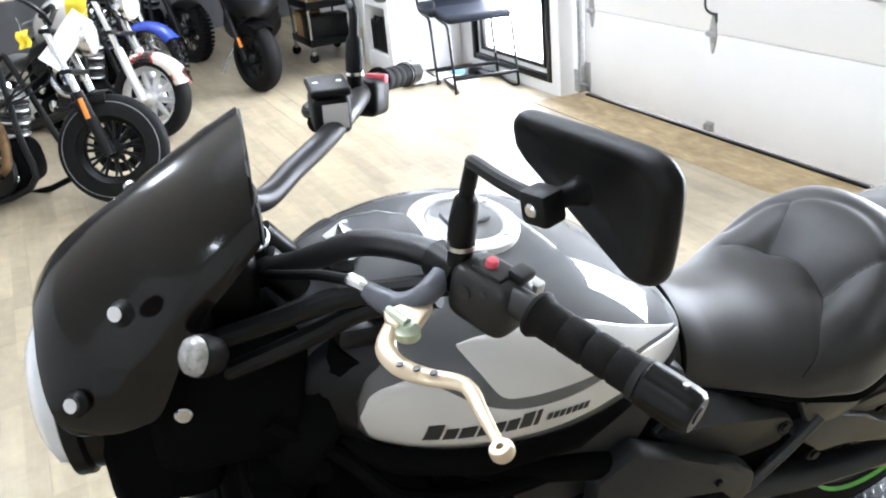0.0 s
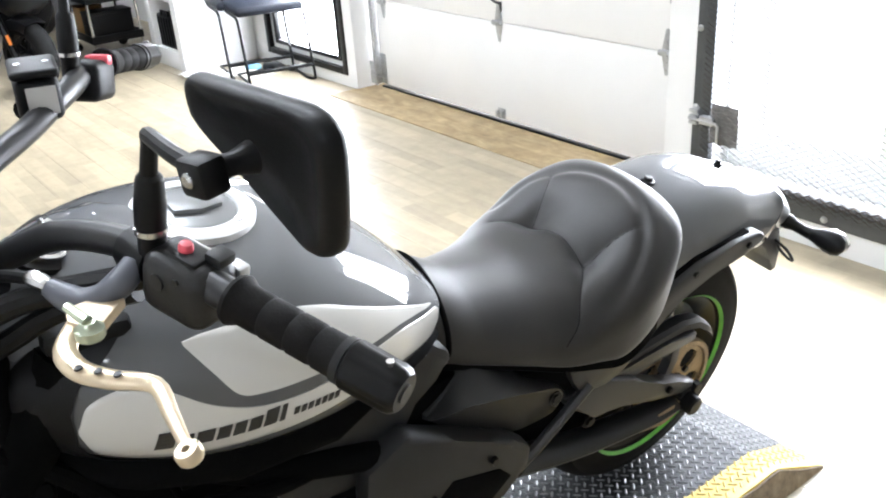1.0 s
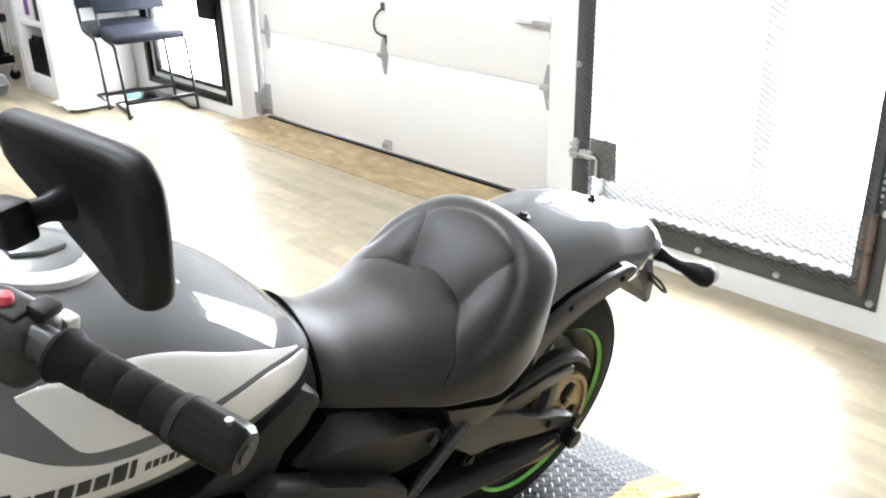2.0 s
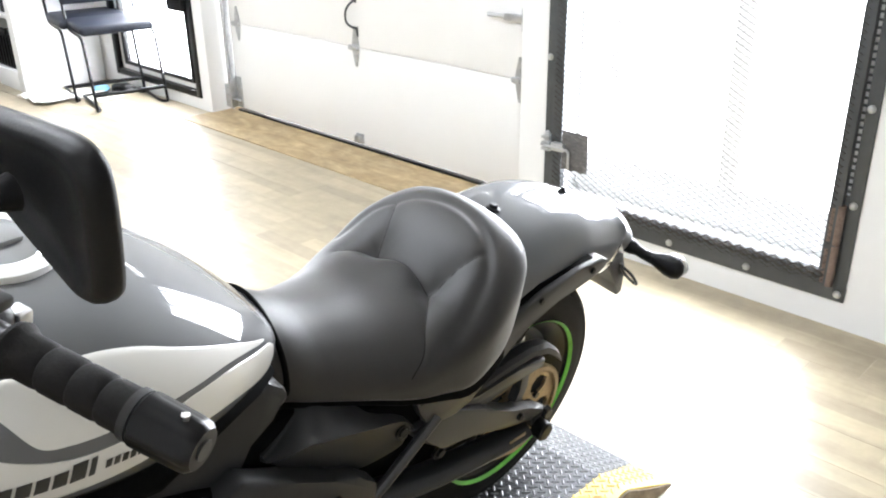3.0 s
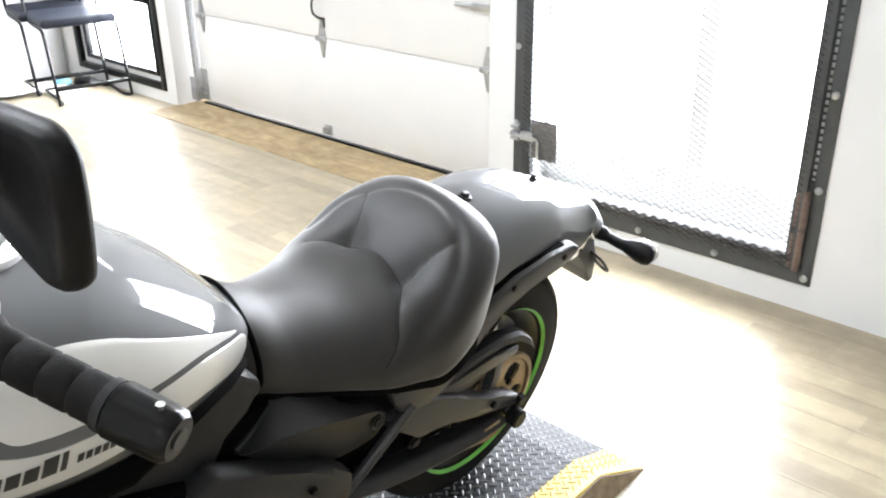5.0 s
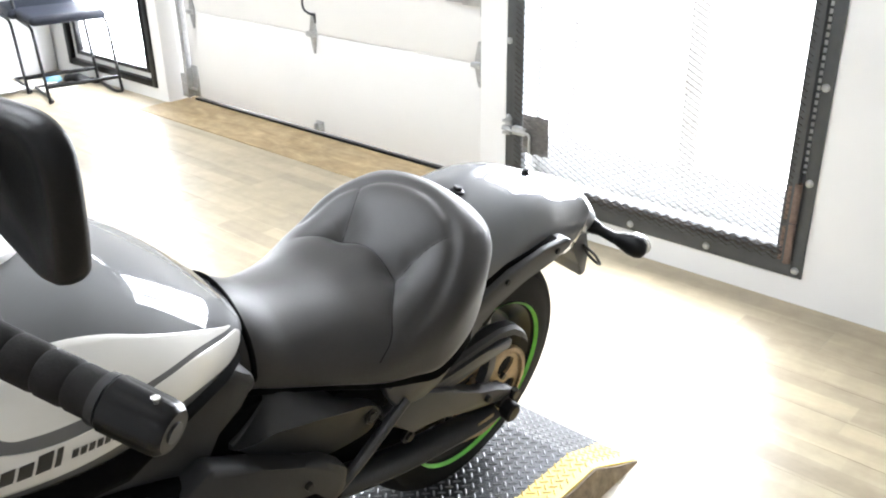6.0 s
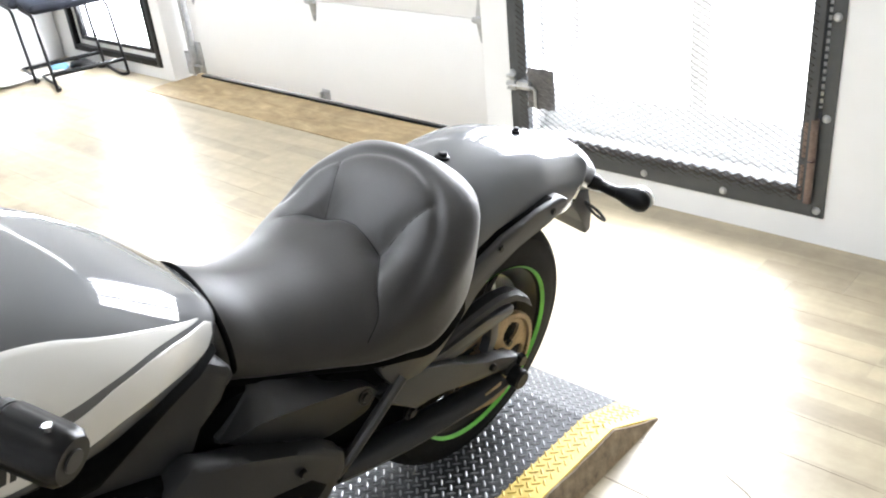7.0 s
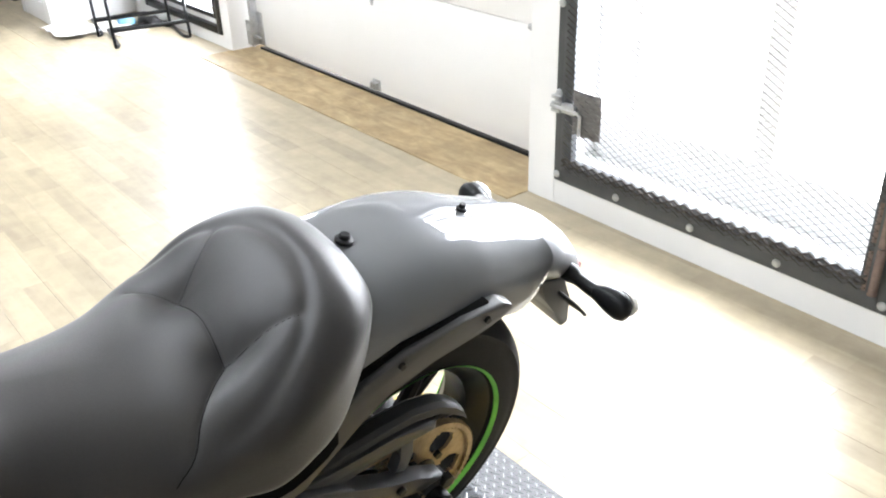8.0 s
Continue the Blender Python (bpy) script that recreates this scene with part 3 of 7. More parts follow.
part("deck", deck_strip(PX0 + YW, PX1 - YW, 0.020, -0.020), M_TREAD, lift, smooth=0)
part("edge_strip", deck_strip(PX0, PX0 + YW - 0.0005, -FLARE, 0.0195), M_YELLOW, lift, "worn yellow painted edge", smooth=0)
part("edge_strip", deck_strip(PX1 - YW + 0.0005, PX1, -0.0195, FLARE), M_YELLOW, lift, "worn yellow painted edge", smooth=0)

M_BEIGE = material("worn_bare_edge", (0.30, 0.235, 0.155), 0.7, 0.0, var=0.45, scale=32, bump=0.4, grain=90)
for x, sg in ((PX0, -1), (PX1, 1)):
    bm = bmesh.new()
    rows = []
    rnd = random.Random(11)
    for k in range(61):
        y = PY0 + (PY1 + RUN - 0.004 - PY0) * k / 60
        z = PZ if y < PY1 else PZ - SLOPE * (y - PY1)
        z = max(0.004, z - 0.002 - 0.005 * rnd.random())
        f = FLARE * (1 - z / PZ)
        rows.append([(x + sg * f, y, z), (x + sg * (f + 0.004), y, z - 0.001), (x + sg * (FLARE + 0.005), y, 0.0), (x + sg * FLARE, y, 0.0)])
    part("edge_side", loft(rows, bm=bm), M_BEIGE, lift, "worn tan outer edge", smooth=0)


def lug(bm, x, y, z, turn, slope=0.0):
    """One raised almond-shaped lug of tread plate."""
    c, s = math.cos(turn), math.sin(turn)
    ring = []
    for u, v, h in ((-0.0115, 0, 0), (-0.0055, -0.0030, 0), (0.0055, -0.0030, 0), (0.0115, 0, 0), (0.0055, 0.0030, 0), (-0.0055, 0.0030, 0), (-0.0070, 0, 0.0022), (0.0070, 0, 0.0022)):
        yy = v * c + u * s
        ring.append(bm.verts.new((x + u * c - v * s, y + yy, z + h - slope * yy)))
    a, b, cc, d, e, f, t0, t1 = ring
    for face in ((a, b, t0), (b, cc, t1, t0), (cc, d, t1), (d, e, t1), (e, f, t0, t1), (f, a, t0)):
        bm.faces.new(face)


bm, bm_y = bmesh.new(), bmesh.new()
pitch = 0.0185
d45 = pitch / math.sqrt(2)
for i in range(-10, 130):
    for j in range(-60, 60):
        x, y = PX0 + (i - j) * d45, 0.87 + (i + j) * d45
        over = max(0.0, y - PY1)
        if not (PX0 + 0.012 < x < PX1 - 0.012 and 0.87 < y and over < RUN - 0.012):
            continue
        edge = x < PX0 + YW or x > PX1 - YW
        lug(bm_y if edge else bm, x, y, PZ - over * SLOPE, radians(45 if (i + j) % 2 else -45), SLOPE if over else 0.0)
part("tread_pattern", bm, M_LUG, lift, "raised steel lugs", smooth=0, kind="stuff")
part("edge_pattern", bm_y, M_YELLOW, lift, "raised yellow lugs", smooth=0, kind="stuff")

# ---- chairs by the glass door ----
def sled_chair(m):
    ch = thing("sled_chair", m, "dark blue vinyl chair on a thin black sled frame", "chair", "chairs by the glass door")
    w = 0.220
    for sx in (-1, 1):
        x = sx * w
        run = sx * (w - 0.03)
        bm = tube([(x, 0.275, 0.82), (x, 0.235, 0.64), (x, 0.205, 0.52), (x, 0.165, 0.468), (x, 0.08, 0.455), (x, -0.10, 0.452), (x, -0.155, 0.440), (x, -0.182, 0.405), (x, -0.225, 0.21), (x, -0.262, 0.05), (x, -0.266, 0.020), (sx * (w - 0.006), -0.245, 0.011), (run, -0.20, 0.011), (run, 0.05, 0.011), (run, 0.20, 0.011)], 0.0092, 10, 4)
        part("side_frame", bm, M_SATIN, ch)
    part("foot_bar", tube([(-w, -0.248, 0.105), (w, -0.248, 0.105)], 0.012, 10), M_SATIN, ch)
    part("rear_bar", tube([(-w + 0.03, 0.20, 0.011), (w - 0.03, 0.20, 0.011)], 0.0092, 10), M_SATIN, ch)
    part("seat_bar", tube([(-w, 0.06, 0.452), (w, 0.06, 0.452)], 0.009, 10), M_SATIN, ch)
    bm = box(-0.227, 0.227, -0.19, 0.215, 0.455, 0.515, 0.028, 4)
    for v in bm.verts:
        if v.co.z > 0.485:
            v.co.z += 0.018 * (1 - (v.co.x / 0.24) ** 2) - 0.03 * max(0, -v.co.y / 0.25) ** 3
    part("seat", bm, M_BLUEVINYL, ch)
    bm = box(-0.232, 0.232, 0.205, 0.250, 0.60, 0.86, 0.020, 4)
    for v in bm.verts:
        v.co.y += 0.2 * (v.co.z - 0.60) - 0.02 * (1 - (v.co.x / 0.22) ** 2)
    part("backrest", bm, M_BLUEVINYL, ch)
    return ch


# two chairs in a row, one close behind the other
ch = sled_chair(pose(-5.401, 2.782, 0.0, 0, 0, 78))
copy_thing(ch, pose(-5.736, 2.806, 0.0, 0, 0, 78))



def lump(sx, sy, sz, seed):
    """A soft crumpled heap lying on z = 0."""
    rnd = random.Random(seed)
    bm = bmesh.new()
    bmesh.ops.create_icosphere(bm, subdivisions=3, radius=1.0)
    waves = [(Vector((rnd.uniform(-1, 1), rnd.uniform(-1, 1), rnd.uniform(-1, 1))) * 5, rnd.uniform(0, 6)) for q in range(6)]
    for v in bm.verts:
        d = 1 + 0.07 * sum(math.sin(v.co.dot(w) + ph) for w, ph in waves)
        v.co = Vector((v.co.x * sx * d, v.co.y * sy * d, max(-0.5, v.co.z * d) * sz + 0.5 * sz))
    return bm


# odds and ends on the floor under the chairs
sack = thing("plastic_bag", pose(-5.60, 2.90, 0, 0, 0, 20), "small crumpled black plastic bag on the floor", "bag")
part("sack", lump(0.11, 0.05, 0.035, 4), M_BLACK, sack, smooth=60)
rag = thing("shop_rag", pose(-5.735, 2.80, 0, 0, 0, 50), "light blue cloth rag on the floor", "rag")
part("cloth", lump(0.06, 0.035, 0.03, 9), material("light_blue_cloth", (0.20, 0.42, 0.62), 0.9, var=0.15, scale=30, bump=0.3), rag, smooth=60)
board = thing("cardboard_sheet", pose(-5.66, 2.70, 0.0005, 0, 0, 12), "cream cardboard sheet on the floor under the chairs", "cardboard")
part("sheet", box(-0.21, 0.21, -0.10, 0.10, 0, 0.008, 0.002), material("cream_card", (0.70, 0.66, 0.58), 0.7, var=0.06), board)

# ---- white shelf unit ----
cab = thing("shelf_unit", pose(0, 0, 0), "white painted open shelf unit against the wall", "shelf unit")
CX0, CX1, CYA, CYB, CZ = -6.62, -6.03, 2.42, 2.99, 1.05
for name, a in (("side", (CX0, CX0 + 0.09, 0, CZ)), ("side", (CX1 - 0.09, CX1, 0, CZ))):
    part(name, box(a[0], a[1], CYA, CYB, a[2], a[3], 0.003), M_WALL, cab)
part("plinth", box(CX0 + 0.09, CX1 - 0.09, CYA + 0.004, CYB, 0.0, 0.13, 0.002), M_WALL, cab)
for zz in (0.48, 0.85):
    part("shelf", box(CX0 + 0.09, CX1 - 0.09, CYA + 0.01, CYB, zz, zz + 0.03, 0.002), M_WALL, cab)
part("top", box(CX0 - 0.01, CX1 + 0.01, CYA - 0.015, CYB, CZ, CZ + 0.03, 0.004), M_WALL, cab)
part("back", box(CX0 + 0.09, CX1 - 0.09, CYB - 0.02, CYB, 0.13, CZ), M_WALL, cab)

case = thing("tool_case", pose(0, 0, 0), "black ribbed plastic tool case in the shelf unit", "case")
bm = box(-6.50, -6.16, 2.45, 2.62, 0.131, 0.37, 0.012)
part("shell", bm, M_BLACK, case)
for k in range(6):
    part("rib", box(-6.47 + 0.05 * k, -6.45 + 0.05 * k, 2.442, 2.4505, 0.15, 0.35, 0.002), M_BLACK, case)
part("handle", tube([(-6.40, 2.455, 0.36), (-6.40, 2.455, 0.395), (-6.27, 2.455, 0.395), (-6.27, 2.455, 0.36)], 0.009, 8), M_BLACK, case)
bk = thing("binder", pose(0, 0, 0), "white and purple cardboard binder on the shelf", "binder")
part("cover", box(-6.46, -6.38, 2.46, 2.68, 0.511, 0.80, 0.002), M_WALL, bk)
part("band", box(-6.455, -6.385, 2.455, 2.46, 0.54, 0.70, 0.001), material("purple_card", (0.18, 0.05, 0.25), 0.6), bk, "purple printed band")
bx = thing("black_box", pose(0, 0, 0), "small black cardboard box on the shelf", "box")
part("carton", box(-6.30, -6.20, 2.46, 2.66, 0.511, 0.78, 0.003), M_BLACK, bx)
bag = thing("paper_sheet", pose(0, 0, 0), "crumpled white paper on the floor", "paper")
random.seed(3)
bm = bmesh.new()
bmesh.ops.create_grid(bm, x_segments=14, y_segments=10, size=0.5, matrix=Matrix.Translation((-5.78, 2.46, 0.02)) @ Matrix.Diagonal((0.36, 0.26, 1, 1)))
for v in bm.verts:
    v.co.z += 0.025 * noise.noise(v.co * 14) + 0.006
    v.co.z = max(0.002, v.co.z)
part("sheet", bm, M_WALL, bag)

# ---- tool cart ----
cart = thing("tool_cart", pose(-7.22, 2.29, 0, 0, 0, 0), "black tool cart with three trays on steel castors", "cart")
for zz in (0.13, 0.43, 0.74):
    bm = box(-0.26, 0.26, -0.20, 0.20, zz, zz + 0.012, 0.002)
    for a in ((-0.26, 0.26, -0.20, -0.19), (-0.26, 0.26, 0.19, 0.20), (-0.26, -0.25, -0.19, 0.19), (0.25, 0.26, -0.19, 0.19)):
        box(*a, zz + 0.012, zz + 0.06, 0.002, bm=bm)
    part("tray", bm, M_BLACK, cart)
for sx in (-0.245, 0.245):
    for sy in (-0.185, 0.185):
        part("post", tube([(sx, sy, 0.09), (sx, sy, 0.82)], 0.012, 8), M_STEEL, cart)
        w = part("castor", lathe([(0.0, -0.014), (0.036, -0.014), (0.040, 0), (0.036, 0.014), (0.0, 0.014)], 16, Matrix.Translation((sx, sy, 0.041)) @ pose(0, 0, 0, 0, 90)), M_RUBBER, cart)
        part("fork", box(sx - 0.018, sx + 0.018, sy - 0.016, sy + 0.016, 0.06, 0.092, 0.003), M_STEEL, w)
for nm, a, mt, lab in (("cardboard_box", (-0.10, 0.12, -0.17, 0.0, 0.445, 0.62), material("brown_card", (0.42, 0.25, 0.10), 0.8), "brown cardboard box on the cart"), ("cardboard_box", (-0.2, -0.02, -0.17, 0.0, 0.145, 0.36), bpy.data.materials["brown_card"], "brown cardboard box on the cart"), ("toolbox", (0.02, 0.22, -0.18, 0.15, 0.145, 0.34), M_BLACK, "black toolbox on the lowest tray")):
    t = thing(nm, pose(-7.22, 2.29, 0), lab, "box")
    part("shell", box(*a, 0.004), mt, t)
    part("lid", box(a[0] - 0.003, a[1] + 0.003, a[2] - 0.003, a[3] + 0.003, a[5] - 0.001, a[5] + 0.02, 0.003), mt, t)

M_BAR = material("satin_bar_coating", (0.0330, 0.0330, 0.0342), 0.38, 0.35, var=0.1)

# ---- the motorcycle: x to its left, y to its tail from the rear axle, z up, leaning on its stand ----
bike = thing("motorcycle", Matrix.Translation((-1.05, 1.44, 0.10)) @ pose(0, 0, 0, 0, 11.5, 0), "grey and white cruiser motorcycle leaning on its side stand", "motorcycle")
RAKE = Vector((0, math.sin(radians(31)), math.cos(radians(31))))
FOOT = Vector((0, -1.695, 0))
STEER = Matrix.Translation(FOOT) @ Matrix.Rotation(radians(-13), 4, RAKE) @ Matrix.Translation(-FOOT)
WHEEL_R = pose(-0.014, -0.020, 0.280, 0, 90, 0)
WHEEL_F = pose(0, -1.575, 0.292, 0, 90, 0)


def wheel(name, m, r, width, rim, parent, spokes=5, steer=None):
    """Tyre, rim, spokes and hub; m turns z into the axle."""
    full = (steer @ m) if steer is not None else m
    h = width / 2
    prof = []
    for k in range(25):
        a = math.pi * (k / 24)
        prof.append((rim + 0.004 + (r - rim - 0.004) * max(0.0, math.sin(a)) ** 0.62, -h * math.cos(a) * (1.0 if 0.15 < k / 24 < 0.85 else 0.93)))
    prof += [(rim - 0.004, h * 0.80), (rim - 0.004, -h * 0.80)]
    w = part(name, lathe(prof, 72, full, close=True), M_RUBBER, parent, "black rubber tyre")
    prof = [(rim + 0.006, -h * 0.84), (rim + 0.008, -h * 0.78), (rim - 0.006, -h * 0.70), (rim - 0.026, -h * 0.35), (rim - 0.026, h * 0.35), (rim - 0.006, h * 0.70), (rim + 0.008, h * 0.78), (rim + 0.006, h * 0.84), (rim - 0.010, h * 0.76), (rim - 0.036, h * 0.38), (rim - 0.036, -h * 0.38), (rim - 0.010, -h * 0.76)]
    part("rim", lathe(prof, 72, full, close=True), M_SATIN, w, "black cast rim")
    for sg in (-1, 1):
        prof = [(rim - 0.0005, sg * h * 0.88), (rim + 0.005, sg * h * 0.95), (rim + 0.0055, sg * h * 0.97), (rim - 0.0005, sg * h * 0.90)]
        part("rim_stripe", lathe(prof, 72, full, close=True), M_GREEN, w, "bright green rim stripe")
    bm = bmesh.new()
    for k in range(spokes):
        a = 2 * math.pi * k / spokes
        for da in (-0.11, 0.11):
            tube([(0.05 * math.cos(a), 0.05 * math.sin(a), 0), ((rim - 0.03) * math.cos(a + da), (rim - 0.03) * math.sin(a + da), 0)], [0.016, 0.011], 8, bm=bm)
    lathe([(0.055, -0.05), (0.06, -0.03), (0.06, 0.03), (0.055, 0.05)], 24, bm=bm)
    part("spoke_web", bm, M_SATIN, w, m=full)
    bm = bmesh.new()
    return w


rear = wheel("rear_wheel", WHEEL_R, 0.299, 0.158, 0.203, bike)
front = wheel("front_wheel", WHEEL_F, 0.313, 0.120, 0.232, bike, steer=STEER)

# sprocket, hub and chain
AX = Vector((0.0, -0.022, 0.284))


def holed_disc(r_out, r_in, holes, hole_r, hole_at, depth, teeth, n=210):
    """A toothed plate with a ring of round holes, cut as a polar grid."""
    bm = bmesh.new()
    radii = [r_in + (r_out - r_in) * k / 14 for k in range(15)]
    grid = []
    for z in (0.0, depth):
        rows = []
        for q, r in enumerate(radii):
            rows.append([bm.verts.new(((r + (0.006 if q == 14 and (k // 2) % 2 else 0)) * math.cos(2 * math.pi * k / n), (r + (0.006 if q == 14 and (k // 2) % 2 else 0)) * math.sin(2 * math.pi * k / n), z)) for k in range(n)])
        grid.append(rows)

    def solid(q, k):
        r, a = (radii[q] + radii[q + 1]) / 2, 2 * math.pi * (k + 0.5) / n
        for h in range(holes):
            b = 2 * math.pi * h / holes
            if math.hypot(r * math.cos(a) - hole_at * math.cos(b), r * math.sin(a) - hole_at * math.sin(b)) < hole_r:
                return False
        return True
    for q in range(14):
        for k in range(n):
            if not solid(q, k):
                continue
            j = (k + 1) % n
            for z, flip in ((0, 1), (1, 0)):
                f = [grid[z][q][k], grid[z][q][j], grid[z][q + 1][j], grid[z][q + 1][k]]
                bm.faces.new(f[::-1] if flip else f)
            for (q2, k2, e0, e1) in ((q + 1, k, (q + 1, k), (q + 1, j)), (q - 1, k, (q, j), (q, k)), (q, j, (q, j), (q + 1, j)), (q, (k - 1) % n, (q + 1, k), (q, k))):
                if q2 < 0 or q2 > 13 or not solid(q2, k2):
                    bm.faces.new((grid[0][e0[0]][e0[1]], grid[0][e1[0]][e1[1]], grid[1][e1[0]][e1[1]], grid[1][e0[0]][e0[1]]))
    return bm


part("sprocket", holed_disc(0.108, 0.030, 5, 0.026, 0.068, 0.006, 42), M_BRASS, rear, "worn brass-coloured sprocket", m=Matrix.Translation(AX + Vector((0.088, 0, 0))) @ pose(0, 0, 0, 0, 90))
part("hub", lathe([(0.036, -0.03), (0.036, 0.0), (0.032, 0.016), (0.022, 0.018), (0.020, 0.045)], 24, Matrix.Translation(AX + Vector((0.080, 0, 0))) @ pose(0, 0, 0, 0, 90)), M_SATIN, rear)
for k in range(5):
    a = 2 * math.pi * k / 5 + 0.2
    part("hub_bolt", disc((0.094, AX.y + 0.046 * math.cos(a + 0.6), AX.z + 0.046 * math.sin(a + 0.6)), (1, 0, 0), 0.008, 0.008, 6), M_SATIN, rear)
bm = bmesh.new()
for s in (1, -1):
    for k in range(36):
        u = k / 60
        y0 = AX.y - 0.50 * u
        zz = AX.z + s * (0.110 * (1 - u) + 0.045 * u) + 0.08 * u
        box(0.086, 0.100, y0 - 0.0075, y0 + 0.0005, zz - 0.006, zz + 0.006, bm=bm)
for k in range(32):
    a = -math.pi / 2 + math.pi * k / 31
    cy, cz = AX.y + 0.110 * math.cos(a), AX.z + 0.110 * math.sin(a)
    box(0.086, 0.100, cy - 0.006, cy + 0.004, cz - 0.006, cz + 0.006, bm=bm)
part("chain", bm, M_BRASS, bike, "worn drive chain", smooth=0)

# swingarm: an upper and a lower arm that meet behind the axle
bm = side_plate([(-0.43, 0.50), (-0.40, 0.455), (-0.345, 0.412), (-0.325, 0.392), (-0.294, 0.388), (-0.247, 0.392), (-0.154, 0.346), (-0.076, 0.320), (-0.023, 0.299), (-0.004, 0.303), (-0.008, 0.322), (-0.039, 0.335), (-0.072, 0.355), (-0.126, 0.377), (-0.195, 0.418), (-0.222, 0.440), (-0.30, 0.478), (-0.40, 0.50)], 0.108, 0.140, 0.008)
part("swingarm", bm, M_FRAMEGREY, bike, "grey metal swingarm")
part("swingarm_web", side_plate([(-0.112, 0.378), (-0.082, 0.366), (-0.070, 0.400), (-0.074, 0.452), (-0.106, 0.452), (-0.092, 0.405)], 0.104, 0.124, 0.005), M_FRAMEGREY, bike)
part("swingarm_top", side_plate([(-0.32, 0.450), (-0.235, 0.432), (-0.205, 0.432), (-0.139, 0.440), (-0.065, 0.440), (-0.03, 0.436), (-0.03, 0.458), (-0.12, 0.470), (-0.24, 0.468), (-0.32, 0.478)], 0.100, 0.126, 0.005), M_FRAMEGREY, bike)
bm = side_plate([(-0.50, 0.44), (-0.50, 0.38), (-0.10, 0.33), (0.055, 0.30), (0.06, 0.345), (-0.10, 0.40)], -0.138, -0.105, 0.007)
part("swingarm", bm, M_FRAMEGREY, bike, "grey metal swingarm")
part("axle_nut", disc((0.136, -0.006, 0.308), (1, 0, 0), 0.015, 0.014, 6, 0.002), M_SATIN, bike)
part("swingarm_bolt", disc((0.138, -0.105, 0.352), (1, 0, 0), 0.0085, 0.01, 12, 0.002), M_SATIN, bike)
# chain guard over the sprocket
sec = []
for y0, z0, w0 in ((-0.33, 0.468, 0.016), (-0.26, 0.476, 0.018), (-0.20, 0.484, 0.020), (-0.13, 0.490, 0.022), (-0.07, 0.491, 0.024), (-0.02, 0.478, 0.026), (0.015, 0.454, 0.026), (0.036, 0.432, 0.020), (0.044, 0.416, 0.012)):
    sec.append([(0.100 - 0.020, y0, z0 - w0 * 0.7), (0.100 - 0.018, y0, z0 - 0.004), (0.100 - 0.010, y0, z0 + 0.003), (0.100 + 0.010, y0, z0 + 0.003), (0.100 + 0.018, y0, z0 - 0.004), (0.100 + 0.020, y0, z0 - w0 * 0.7), (0.100 + 0.016, y0, z0 - w0 * 0.7), (0.100 + 0.013, y0, z0 - 0.008), (0.100 - 0.013, y0, z0 - 0.008)])
part("chain_guard", loft(sec), M_GREYPL, bike, "dark plastic chain guard")
# lower tube, stand peg and passenger peg bracket
bm = tube([(0.116, -0.60, 0.405), (0.118, -0.46, 0.356), (0.120, -0.34, 0.320), (0.122, -0.24, 0.300), (0.124, -0.13, 0.282), (0.126, -0.055, 0.278)], [0.034, 0.034, 0.032, 0.031, 0.029, 0.026], 14, 4, flat=0.6)
part("chain_cover", bm, M_GREYPL, bike, "dark lower chain cover")
part("stand_bobbin", lathe([(0.010, 0), (0.010, 0.015), (0.022, 0.018), (0.022, 0.042), (0.018, 0.046)], 18, Matrix.Translation((0.124, -0.030, 0.283)) @ pose(0, 0, 0, 0, 90)), M_BLACK, bike)
part("adjuster", box(0.112, 0.142, -0.050, 0.000, 0.290, 0.318, 0.006), M_GREYPL, bike)
part("label_plate", box(0.1455, 0.1475, -0.125, -0.075, 0.270, 0.296), M_BRASS, bike, "tan warning label", smooth=0)

part("pivot_bolt", lathe([(0.016, 0), (0.016, 0.006), (0.010, 0.007), (0.009, 0.012), (0.002, 0.012)], 16, Matrix.Translation((0.118, -0.322, 0.372)) @ pose(0, 0, 0, 0, 90)), M_SATIN, bike, "black pivot bolt")
# added plate: covers the bright floor gap and paints it as shade
part("swingarm_liner", side_plate([(-0.56, 0.46), (-0.56, 0.34), (-0.30, 0.285), (-0.13, 0.285), (-0.10, 0.33), (-0.20, 0.40), (-0.35, 0.44)], 0.070, 0.084, 0.003), M_PIT, bike, "dull black plate filling the shaded swingarm gap")

